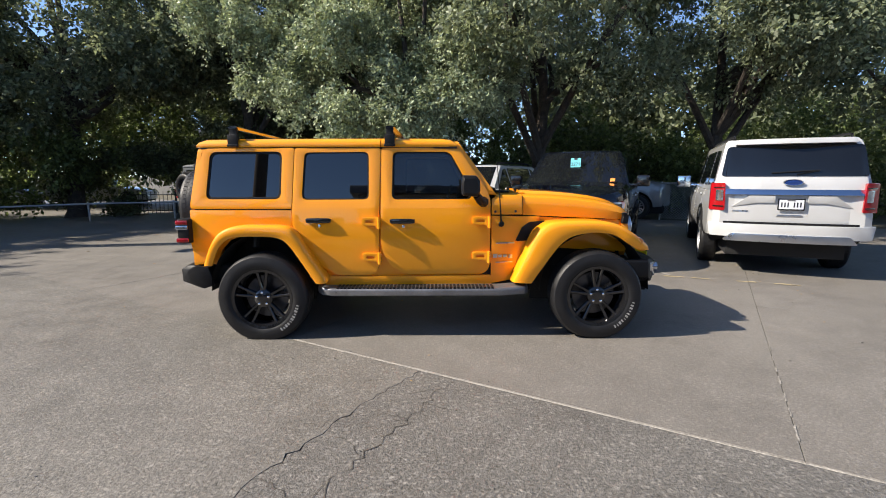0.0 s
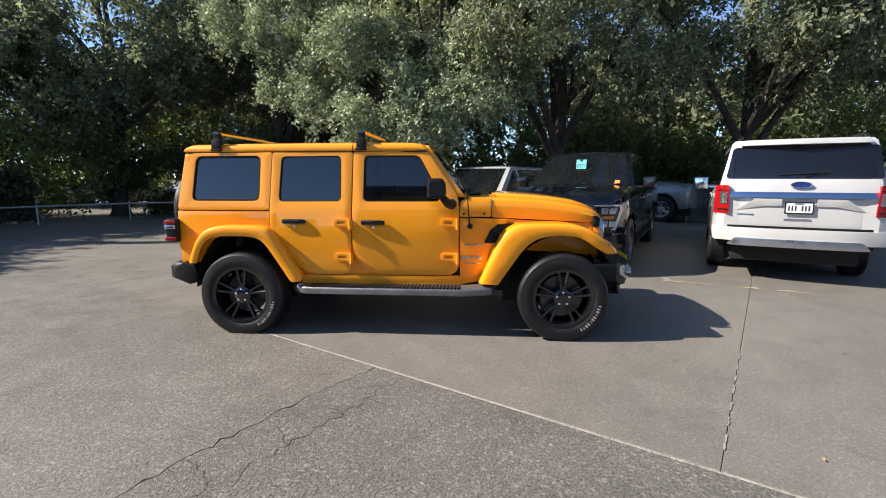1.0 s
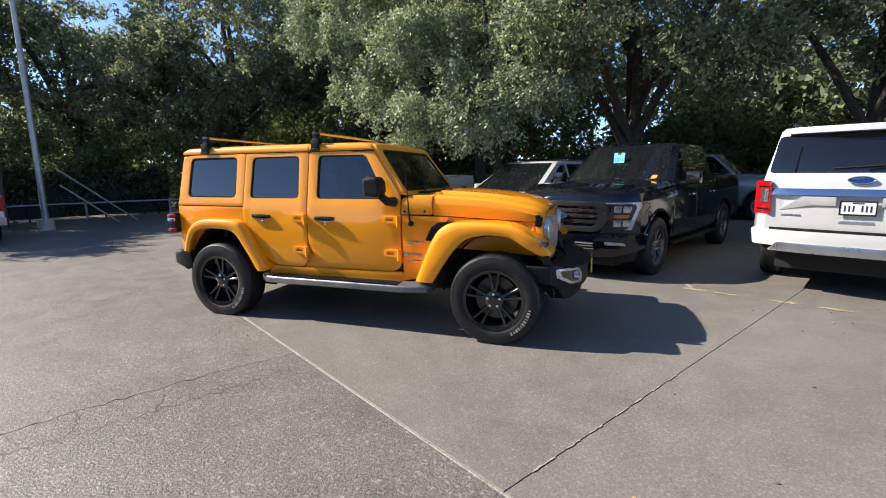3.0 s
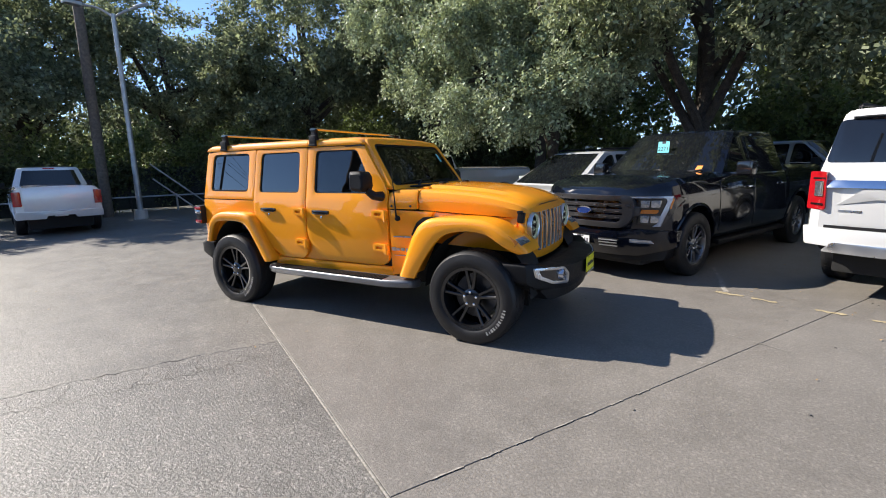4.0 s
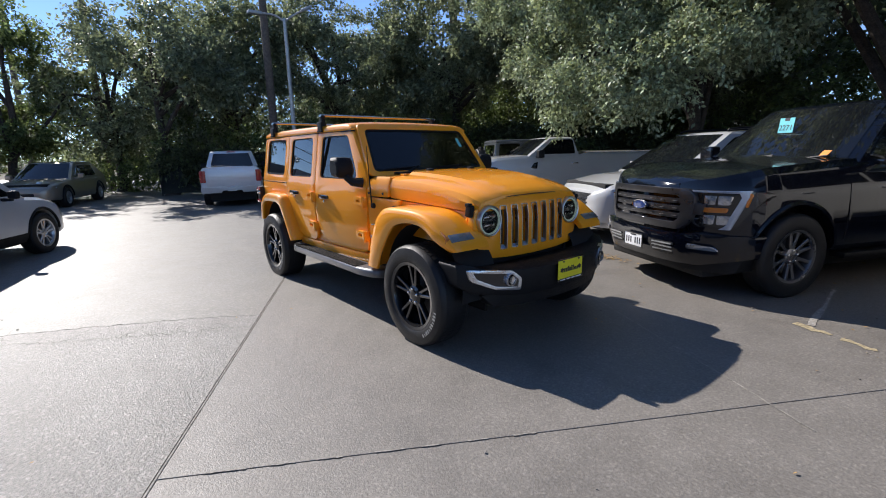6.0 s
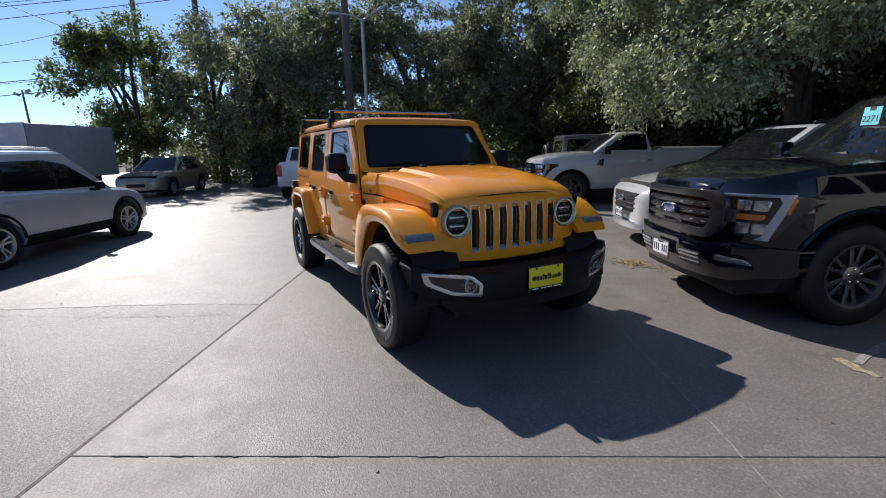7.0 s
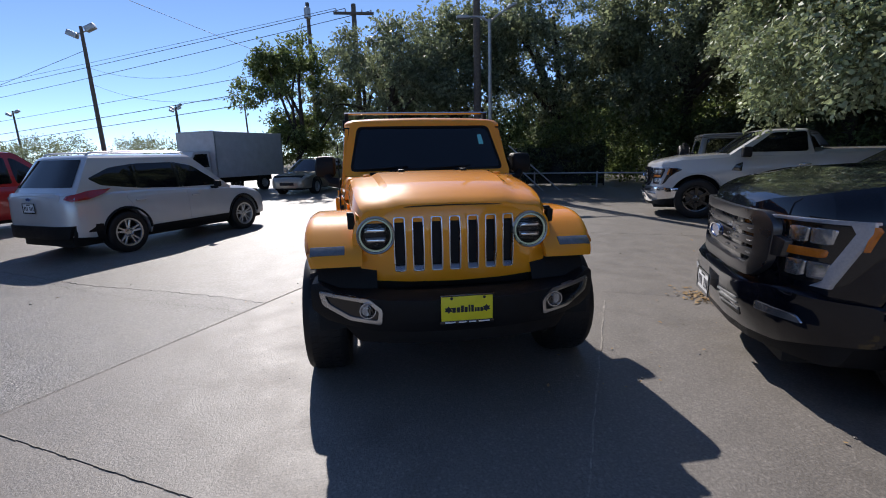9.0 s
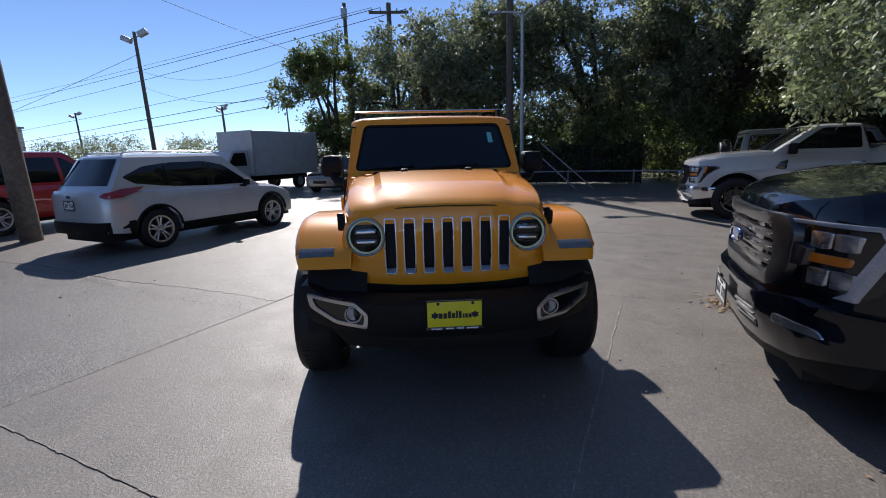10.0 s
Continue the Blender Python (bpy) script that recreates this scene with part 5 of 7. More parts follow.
for s in (1, -1):
    lamp = part("tail_lamp", fpanel([(s * y_, z) for y_, z in rounded([(0.8, 0.88), (0.99, 0.88), (0.985, 1.28), (0.815, 1.28)], 0.02)], lambda y_, z: rear(min(abs(y_), 0.9), 1.0) - 0.055 + max(0, abs(y_) - 0.86) * 0.75, 0.1, 0.012, True, cz), "red_lens", big, "red tail lamp with clear centre")
    part("clear_lens", fpanel([(s * y_, z) for y_, z in rounded([(0.83, 1.02), (0.92, 1.02), (0.925, 1.18), (0.835, 1.18)], 0.01)], lambda y_, z: rear(min(abs(y_), 0.9), 1.0) - 0.061 + max(0, abs(y_) - 0.86) * 0.75, 0.02, 0.004, True), "lamp_in", lamp)
    for zz in (0.93, 1.2):
        part("lamp_band", fpanel([(s * y_, z) for y_, z in rounded([(0.825, zz), (0.95, zz), (0.95, zz + 0.018), (0.825, zz + 0.018)], 0.004)], lambda y_, z: rear(min(abs(y_), 0.9), 1.0) - 0.061 + max(0, abs(y_) - 0.86) * 0.75, 0.02, 0.003, True), "gloss_black", lamp)
    part("sticker", fpanel([(s * y_, z) for y_, z in [(0.69, 1.4), (0.76, 1.4), (0.76, 1.47), (0.69, 1.47)]], lambda y_, z: rear(y_, z) + 0.009, 0.002, 0, True), "plate", gate)
part("trim_letters", fpanel([(0.5, 0.86), (0.78, 0.86), (0.78, 0.885), (0.5, 0.885)], lambda y_, z: rear(y_, z) - 0.004, 0.006, 0, True), "satin", gate)
part("gap_strip", fpanel(rounded([(-0.84, 0.675), (0.84, 0.675), (0.84, 0.72), (-0.84, 0.72)], 0.01), lambda y, z: rear(y, z) - 0.02, 0.03, 0.004, True, cz), "plastic", big)
bump = lambda y, z: r - 0.11 + 0.16 * abs(y / 0.98) ** 3.5
part("rear_bumper", fpanel(rounded([(-0.97, 0.5), (0.97, 0.5), (1.0, 0.7), (0.86, 0.69), (-0.86, 0.69), (-1.0, 0.7)], 0.03), bump, 0.2, 0.02, True, cz), "white_paint", big)
part("skid_plate", fpanel(rounded([(-0.8, 0.44), (0.8, 0.44), (0.7, 0.55), (-0.7, 0.55)], 0.03), lambda y, z: bump(y, z) - 0.012, 0.08, 0.01, True, cz), "satin", big, "silver-grey skid plate insert")
# black panel set back below the bumper, standing in for the shade there
part("under_bumper_shade", fpanel(rounded([(-0.88, 0.41), (0.88, 0.41), (0.95, 0.5), (-0.95, 0.5)], 0.03), lambda y, z: bump(y, z) + 0.28, 0.15, 0.01, True, cz), "dark", big)

for ch in big.children:
    if not ch.name.startswith("wheel"):
        ch.location.z += 0.07

# silver-white SUV between the pickups
spec, f, r = suv_spec("white_paint", 5.05, 2.0, 1.76, 3.02, 0.96, 0.39, 1.08, "twin", "steel", 0.5, 1.02)
spec["green"].update(xf0=1.32, xf1=0.3, z1=1.7, w1=0.68)
mid_suv = car("suv", "pearl white SUV with a dark grille, nose out", "suv", toward(-5.3, 4.5, NOSE, f), spec)
roof_rails(mid_suv, spec)
nose = lambda y, z: f + 0.02 - 0.42 * (abs(y) / 1.0) ** 2.6
cy = [("x", x_) for x_ in np.arange(-0.9, 0.95, 0.15)]
gr = part("grille", fpanel(rounded([(-0.5, 0.5), (0.5, 0.5), (0.6, 0.78), (-0.6, 0.78)], 0.05), lambda y, z: nose(y, z) + 0.02, 0.12, 0.01, False, cy), "mesh", mid_suv, "dark grille with bright bars")
for z in (0.56, 0.63, 0.7):
    part("bar", fpanel(rounded([(-0.52, z - 0.014), (0.52, z - 0.014), (0.54, z + 0.014), (-0.54, z + 0.014)], 0.008), lambda y, zz: nose(y, zz) + 0.032, 0.03, 0.005, False, cy), "gunmetal", gr)
oval(mid_suv, Matrix.Translation((f + 0.06, 0, 0.68)) @ FACE_FRONT, 0.11, 0.046)
plate_bars(mid_suv, Matrix.Translation((f + 0.07, 0, 0.47)) @ FACE_FRONT)
for s in (1, -1):
    part("headlamp", fpanel([(s * y_, z) for y_, z in rounded([(0.62, 0.7), (0.9, 0.76), (0.92, 0.84), (0.62, 0.79)], 0.02)], lambda y_, z: nose(y_, z) + 0.03, 0.1, 0.008, False, cy), "lamp_in", mid_suv)
part("bumper_lip", fpanel(rounded([(-0.85, 0.26), (0.85, 0.26), (0.88, 0.36), (-0.88, 0.36)], 0.02), lambda y, z: nose(y, z) + 0.05, 0.2, 0.015, False, cy), "satin", mid_suv)

# compact silver SUV across the lot
spec, f, r = suv_spec("silver_paint", 4.52, 1.84, 1.66, 2.69, 0.9, 0.36, 1.02, "twin", "satin", 0.42, 0.98, True, 0.28, 0.24)
ha = math.atan2(0.43, -0.9)
spec["panes"] = [[(0.84, 1.05), (0.24, 1.46), (-0.12, 1.535), (-0.12, 1.06)], [(-0.18, 1.06), (-0.18, 1.545), (-0.97, 1.535), (-1.0, 1.1)], [(-1.03, 1.105), (-1.0, 1.53), (-1.42, 1.48), (-1.82, 1.31), (-1.64, 1.19)]]
spec["top"] = [(r, 1.03), (r + 0.2, 1.1), (-0.8, 1.09), (0.75, 1.03), (1.0, 1.01), (1.5, 0.96), (1.95, 0.83), (2.17, 0.69), (2.245, 0.56)]
spec["plan"][:3] = [(r, 0.56), (r + 0.03, 0.68), (r + 0.08, 0.77), (r + 0.16, 0.84), (r + 0.28, 0.885), (r + 0.5, 0.91)]
spec["green"].update(xf0=1.2, xf1=0.36, xr0=r + 0.06, xr1=r + 0.5, z1=1.69, w1=0.66)
spec["rear_pane"] = (0.26, 0.9, 0.9)
spec["mirror_paint"], spec["mirror_size"] = "plastic", 0.065
compact = car("suv", "silver-white compact SUV with red tail lamps and alloy wheels", "suv", pose(-5.12, -4.64, 0, 0, 0, 150) @ Matrix.Scale(0.945, 4), spec)
roof_rails(compact, spec, "satin")
for s in (1, -1):
    for px, pz in ((-0.15, (1.06, 1.54)), (-1.0, (1.105, 1.53))):
        part("pillar_trim", panel([(px + 0.035, pz[0]), (px + 0.035, pz[1]), (px - 0.035, pz[1]), (px - 0.035, pz[0])], (), 0.012, 0.001, lambda x_, z: spec["green"]["w0"] + (spec["green"]["w1"] - spec["green"]["w0"]) * (z - spec["green"]["z0"]) / (spec["green"]["z1"] - spec["green"]["z0"]) + 0.0015, (), s), "gloss_black", compact)
rear = lambda y, z: r - 0.015 + 0.17 * abs(y / 0.9) ** 4 + max(0, z - 1.0) * 0.3
cz = [("x", x_) for x_ in np.arange(-0.9, 0.95, 0.15)] + [("z", 1.0)]
gate = part("tailgate", fpanel(rounded([(-0.62, 0.62), (0.62, 0.62), (0.68, 1.05), (0.58, 1.1), (-0.58, 1.1), (-0.68, 1.05)], 0.04), rear, 0.05, 0.012, True, cz), "silver_paint", compact)
plate_bars(gate, Matrix.Translation((r - 0.035, 0, 0.86)) @ FACE_REAR)
oval(gate, Matrix.Translation((r - 0.02, 0, 1.0)) @ FACE_REAR, 0.07, 0.028)
for s in (1, -1):
    lm = part("tail_lamp", panel(rounded([(r + 0.07, 1.0), (r + 0.12, 1.055), (r + 0.4, 1.12), (r + 0.76, 1.135), (r + 0.58, 1.05), (r + 0.35, 0.985), (r + 0.12, 0.96)], 0.02), (), 0.05, 0.008, lambda x_, z: spec_y(spec, x_, z) + 0.055, [("x", r + 0.06), ("x", r + 0.12), ("x", r + 0.2), ("x", r + 0.35)], s), "red_lens", compact)
    part("sill", side_panel(rounded([(-0.9, 0.27), (0.9, 0.27), (0.9, 0.42), (-0.9, 0.42)], 0.02), (), spec, 0.012, 0.03, 0.006, s), "plastic", compact)
    part("cladding", side_panel(rounded([(r + 0.1, 0.35), (-1.74, 0.29), (-1.77, 0.57), (r + 0.1, 0.57)], 0.02), (), spec, 0.012, 0.03, 0.006, s), "plastic", compact)
part("rear_bumper", fpanel(rounded([(-0.76, 0.36), (0.76, 0.36), (0.83, 0.57), (-0.83, 0.57)], 0.04), lambda y, z: rear(y, z) - 0.03, 0.25, 0.02, True, cz), "plastic", compact)

# red SUV, tan sedan, white pickup at the side
spec, f, r = suv_spec("red_paint", 4.9, 1.95, 1.78, 2.9, 0.95, 0.38, 1.05, "twin", "steel", 0.3)
car("suv", "red SUV parked behind a wooden pole", "suv", pose(-7.5, -9.2, 0, 0, 0, math.degrees(ha)), spec)
spec, f, r = suv_spec("tan_paint", 4.5, 1.78, 1.45, 2.65, 0.9, 0.32, 0.92, "twin", "steel", 0.7, 0.86, False, 0.25, 0.2)
sedan = car("sedan", "tan hatchback in the shade of trees", "car", pose(-17.0, -3.1, 0, 0, 0, -22), spec)
for s in (1, -1):
    part("headlamp", fpanel([(s * y_, z) for y_, z in rounded([(0.5, 0.56), (0.8, 0.6), (0.82, 0.7), (0.55, 0.64)], 0.02)], lambda y_, z: f + 0.02 - 0.45 * (abs(y_) / 0.9) ** 2.6, 0.1, 0.008, False, [("x", x_) for x_ in np.arange(-0.9, 0.95, 0.15)]), "lamp_in", sedan)
part("grille", fpanel(rounded([(-0.4, 0.4), (0.4, 0.4), (0.46, 0.52), (-0.46, 0.52)], 0.03), lambda y, z: f + 0.03 - 0.45 * (abs(y) / 0.9) ** 2.6, 0.1, 0.008, False, [("x", x_) for x_ in np.arange(-0.9, 0.95, 0.15)]), "mesh", sedan)
spec, f = pickup_spec("white_paint", 3.68, -3.08, -1.25, 0.42, 2, "double", "steel")
side_truck = car("pickup_truck", "white pickup with a black bumper beside a wooden pole", "pickup truck", pose(-1.75, -9.4, 0, 0, 0, math.degrees(ha)), spec)
pickup_front(side_truck, f, "white_paint", "gloss_black", True, False, "plastic")
spec, f, r = suv_spec("white_paint", 4.6, 1.8, 1.46, 2.7, 0.9, 0.32, 0.95, "twin", "steel", 0.7, 0.88, False, 0.25, 0.2)
for x, y, a in ((-17.5, 19.5, 12), (-21.5, 17.0, 8)):
    car("sedan", "white sedan parked beyond the fence", "car", pose(x, y, 0, 0, 0, a), spec)


def box_truck(m):
    t = thing("box_truck", m, "small white box truck with a plain cargo box", "box truck", "parked vehicles")
    part("cargo_box", box(-4.1, 0, -1.15, 1.15, 0.72, 2.73, 0.03), "box_white", t)
    for x0 in (-4.1, -0.04):
        part("edge_trim", moved(panel(rounded([(-1.17, 0.74), (1.17, 0.74), (1.17, 2.75), (-1.17, 2.75)], 0.02), [rounded([(-1.11, 0.81), (1.11, 0.81), (1.11, 2.68), (-1.11, 2.68)], 0.02)], 0.05, 0.005), Matrix.Translation((x0 - 0.003, 0, 0)) @ Matrix.Rotation(math.pi / 2, 4, "Z")), "steel", t)
    cab = loft([[(0.08, y, 0.5), (1.75, y, 0.5), (1.78, y, 0.95), (1.35, y, 1.12), (0.85, y * 0.9, 1.85), (0.08, y * 0.9, 1.9)] for y in (-0.95, 0.95)])
    part("cab", bev(cab, 0.04, 2, 25), "white_paint", t)
    for s in (1, -1):
        part("window", panel(rounded([(0.2, 1.2), (1.2, 1.2), (0.8, 1.75), (0.2, 1.77)], 0.04), (), 0.01, 0.003, lambda x, z: 0.955 - 0.095 * max(0, (z - 1.12) / 0.75), [], s), "glass_dark", t)
        for x in (1.1, -2.9):
            wheel(t, x, s * 0.88, 0.36, 0.22, 0.2, "six", "steel", s)
    part("chassis", box(-4.0, 1.6, -0.4, 0.4, 0.45, 0.69, 0.02), "dark", t)
    return t


box_truck(pose(-17.71, -8.14, 0, 0, 0, -32))


# ---- boxy off-road wagon ----
JW = [(-2.3, 0.795), (-1.9, 0.815), (-1.2, 0.835), (-0.5, 0.835), (0.3, 0.80), (0.57, 0.775), (0.95, 0.715), (1.9, 0.64)]


def jy(x, z):
    """Half width of the wagon's side at x and z."""
    return lerp(JW, x) - (0.02 * ((0.9 - z) / 0.4) ** 2 if z < 0.9 else 0) - 0.14 * max(0, z - 1.19) - (0.008 if z > 1.165 else 0)


JCUT = [("z", z) for z in (0.62, 0.78, 0.9, 1.165, 1.19)] + [("x", x) for x in (-1.9, -1.2, -0.85, -0.5, -0.1, 0.3)]
QWIN = [(-2.03, 1.255), (-1.985, 1.68), (-1.325, 1.68), (-1.34, 1.255)]
RWIN = [(-1.152, 1.25), (-1.125, 1.672), (-0.545, 1.675), (-0.545, 1.252)]
FWIN = [(-0.34, 1.25), (-0.33, 1.675), (0.185, 1.675), (0.37, 1.34), (0.385, 1.25)]
ROOFLINE = 1.712


def resample(pts, n):
    p = [Vector(q) for q in pts]
    d = [0]
    for a, b in zip(p, p[1:]):
        d.append(d[-1] + (b - a).length)
    out = []
    for k in range(n):
        t = d[-1] * k / (n - 1)
        out.append(tuple(float(np.interp(t, d, [q[i] for q in p])) for i in range(len(p[0]))))
    return out


def flare(outer, inner, y_in, y_out, sign, n=34, nose=False):
    """A fender flare: a thick curved shelf swept along an arch, with a rounded lip."""
    o = resample(spline(outer, 5), n)
    i = resample(spline(inner, 5), n)
    loops = []
    for k, (a, b) in enumerate(zip(o, i)):
        f = k / (n - 1)
        yo = y_out - (0.05 * max(0, (f - 0.82) / 0.18) ** 2 if nose else 0) - 0.02 * max(0, (0.15 - f) / 0.15)
        m = lambda t: (a[0] + (b[0] - a[0]) * t, a[1] + (b[1] - a[1]) * t)
        sec = [(m(0), y_in), (m(0), yo - 0.06), (m(0.03), yo - 0.03), (m(0.12), yo - 0.01), (m(0.3), yo), (m(0.75), yo), (m(0.97), yo - 0.008), (m(1.0), yo - 0.02), (m(0.94), yo - 0.04), (m(0.5), yo - 0.07), (m(0.45), y_in)]
        loops.append([(p[0], sign * y, p[1]) for p, y in sec])
    return loft(loops)


def wagon(m, paint, label, detail=True):
    t = thing("off_road_suv", m, label, "suv", "parked vehicles")
    gap = 0.006
    for s in (1, -1):
        # lower rear quarter, rigid top, doors
        quarter = [(-2.16, 0.66), (-2.2, 0.92), (-2.168, 1.158), (-1.243, 1.158), (-1.25, 0.99), (-1.122, 0.8), (-1.0, 0.62), (-0.945, 0.555), (-0.945, 0.5), (-1.03, 0.5), (-1.25, 0.86), (-1.36, 0.925), (-1.7, 0.93), (-1.82, 0.885), (-1.9, 0.8), (-1.96, 0.66)]
        q = part("quarter_panel", panel(quarter, (), 0.03, 0.005, jy, JCUT, s), paint, t)
        top = part("hardtop_side", panel(rounded([(-2.168, 1.168), (-2.075, ROOFLINE), (-1.215, ROOFLINE), (-1.243, 1.168)], 0.02), [rounded(QWIN, 0.06)], 0.03, 0.005, lambda x, z: jy(x, z) + 0.006, JCUT, s), paint, t)
        part("side_glass", panel(rounded([(x * 1.0, z) for x, z in QWIN], 0.06), (), 0.008, 0, lambda x, z: jy(x, z) - 0.01, JCUT, s), "priv", top)
        part("window_seal", panel(rounded([(-2.03, 1.255), (-1.985, 1.68), (-1.325, 1.68), (-1.34, 1.255)], 0.06), [rounded([(-2.01, 1.275), (-1.968, 1.66), (-1.345, 1.66), (-1.36, 1.275)], 0.05)], 0.02, 0.002, lambda x, z: jy(x, z) - 0.004, JCUT, s), "plastic", top)
        rd = [(-1.212, ROOFLINE), (-1.237, 1.165), (-1.242, 0.99), (-1.112, 0.805), (-0.99, 0.63), (-0.84, 0.556), (-0.53, 0.555), (-0.468, 0.615), (-0.438, ROOFLINE)]
        fd = [(-0.43, ROOFLINE), (-0.446, 0.81), (-0.372, 0.65), (-0.245, 0.562), (0.485, 0.552), (0.55, 0.605), (0.556, 1.24), (0.53, 1.32), (0.262, ROOFLINE)]
        part("sill_panel", panel([(-1.12, 0.53), (0.56, 0.53), (0.55, 0.84), (-1.12, 0.84)], (), 0.02, 0.004, lambda x, z: jy(x, z) - 0.03, JCUT, s), paint, t)
        for nm, poly, hole, glass in (("rear_door", rd, RWIN, "priv"), ("front_door", fd, FWIN, "win")):
            d = part(nm, panel(rounded(poly, [0.03, 0, 0.05, 0.05, 0.05, 0.06, 0.06, 0.06, 0.03] if nm[0] == "r" else [0.03, 0.08, 0.08, 0.08, 0.05, 0.05, 0.05, 0.05, 0.04]), [rounded(hole, 0.05)], 0.03, 0.005, lambda x, z: jy(x, z) + 0.004, JCUT, s), paint, t)
            part("window_glass", panel(rounded(hole, 0.05), (), 0.008, 0, lambda x, z: jy(x, z) - 0.012, JCUT, s), glass, d)
            c = Vector((sum(p[0] for p in hole) / len(hole), sum(p[1] for p in hole) / len(hole)))
            inner = [tuple(c + (Vector(p) - c) * 0.955) for p in hole]
            part("window_seal", panel(rounded(hole, 0.05), [rounded(inner, 0.045)], 0.02, 0.002, lambda x, z: jy(x, z) - 0.004, JCUT, s), "plastic", d)
            hx0 = -1.115 if nm[0] == "r" else -0.358
            hz = 1.066 if nm[0] == "r" else 1.057
            y = jy(hx0 + 0.1, hz)
            hb = loft([[(x, y + 0.0 + yy, hz + zz) for yy, zz in ((0.006 * e, -0.02 * e), (0.026 * e, -0.022 * e), (0.031 * e, 0.0), (0.026 * e, 0.02 * e), (0.006 * e, 0.018 * e))] for x, e in ((hx0, 0.75), (hx0 + 0.015, 1), (hx0 + 0.11, 1.08), (hx0 + 0.2, 1), (hx0 + 0.225, 0.75))])
            h = part("door_handle", hb if s > 0 else moved(hb, MIRROR), "gloss_black", d, "black pull handle")
            part("lock", moved(revolve([(0.014, 0), (0.014, 0.012), (0.004, 0.014)], 10), Matrix.Translation((hx0 + 0.12, y + 0.003, hz - 0.05)) if s > 0 else MIRROR @ Matrix.Translation((hx0 + 0.12, y + 0.003, hz - 0.05))), "chrome", d)
            front_x = -0.445 if nm[0] == "r" else 0.556
            for z0 in (0.997, 0.672):
                y = jy(front_x - 0.08, z0)
                hg = panel(rounded([(front_x - 0.165, z0 + 0.03), (front_x - 0.165, z0 + 0.09), (front_x - 0.13, z0 + 0.098), (front_x + 0.002, z0 + 0.092), (front_x + 0.002, z0 + 0.0), (front_x - 0.03, z0 + 0.0), (front_x - 0.045, z0 + 0.02), (front_x - 0.13, z0 + 0.022)], 0.012), [rounded([(front_x - 0.13, z0 + 0.045), (front_x - 0.13, z0 + 0.07), (front_x - 0.055, z0 + 0.07), (front_x - 0.055, z0 + 0.045)], 0.01)], 0.045, 0.009, lambda x, z: y + 0.034, (), s)
                hh = part("hinge", hg, paint, d)
                pin = tube([(front_x - 0.012, y + 0.03, z0 - 0.006), (front_x - 0.012, y + 0.03, z0 + 0.1)], 0.016, 8)
                part("hinge_pin", pin if s > 0 else moved(pin, MIRROR), paint, hh)
        # jamb behind the doors
        grow = lambda hole: rounded([(x, z) for x, z in hole], 0.05)
        part("door_jamb", panel([(-1.265, 0.98), (-1.24, 1.715), (0.24, 1.715), (0.52, 1.3), (0.56, 1.2), (0.56, 0.5), (-0.95, 0.5)], [grow(RWIN), grow(FWIN)], 0.012, 0, lambda x, z: jy(x, z) - 0.034, JCUT, s), paint, t)
        part("belt_gap", panel([(-2.15, 1.14), (-2.15, 1.19), (-1.2, 1.19), (-1.2, 1.14)], (), 0.01, 0, lambda x, z: jy(x, z) - 0.034, JCUT, s), "dark", t)
        part("rocker", panel(rounded([(-0.98, 0.44), (-0.93, 0.548), (0.565, 0.545), (0.58, 0.44)], 0.015), (), 0.06, 0.01, lambda x, z: jy(x, z) + 0.002, JCUT, s), paint, t)
        # cowl side and inner fender
        part("cowl_side", panel([(0.566, 0.46), (0.566, 1.098), (1.02, 1.085), (0.96, 0.98), (0.9, 0.85), (0.76, 0.49)], (), 0.03, 0.007, jy, [("x", 0.7), ("x", 0.8), ("x", 0.95)], s), paint, t)
        part("cowl_top_side", panel(rounded([(0.566, 1.108), (0.57, 1.255), (0.66, 1.285), (0.8, 1.285), (0.852, 1.28), (0.858, 1.106)], 0.015), (), 0.03, 0.008, lambda x, z: jy(x, z) - 0.02 * max(0, (z - 1.2) / 0.08) ** 2, [("x", 0.7), ("z", 1.2), ("z", 1.24)], s), paint, t)
        part("inner_fender", panel([(0.95, 0.8), (0.95, 1.085), (1.87, 1.035), (1.87, 0.74)], (), 0.03, 0.004, lambda x, z: lerp([(0.9, 0.7), (1.9, 0.6)], x), [("x", 1.3)], s), paint, t)
        # flares
        part("front_flare", flare([(0.745, 0.505), (0.84, 0.72), (0.93, 0.92), (1.02, 1.015), (1.15, 1.056), (1.5, 1.06), (1.69, 1.026), (1.83, 0.945), (1.955, 0.85), (1.985, 0.8)], [(0.925, 0.495), (1.03, 0.66), (1.15, 0.825), (1.26, 0.915), (1.42, 0.952), (1.56, 0.95), (1.66, 0.925), (1.76, 0.86), (1.86, 0.8), (1.9, 0.785)], 0.585, 0.945, s, 40, True), paint, t, angle=50)
        part("rear_flare", flare([(-2.04, 0.665), (-1.97, 0.834), (-1.875, 0.965), (-1.72, 1.025), (-1.5, 1.03), (-1.3, 1.022), (-1.2, 0.968), (-1.06, 0.75), (-0.925, 0.54), (-0.93, 0.505)], [(-1.955, 0.665), (-1.886, 0.815), (-1.8, 0.9), (-1.69, 0.925), (-1.5, 0.928), (-1.36, 0.915), (-1.265, 0.86), (-1.14, 0.68), (-1.04, 0.52), (-1.02, 0.5)], 0.72, 0.945, s, 40), paint, t, angle=50)
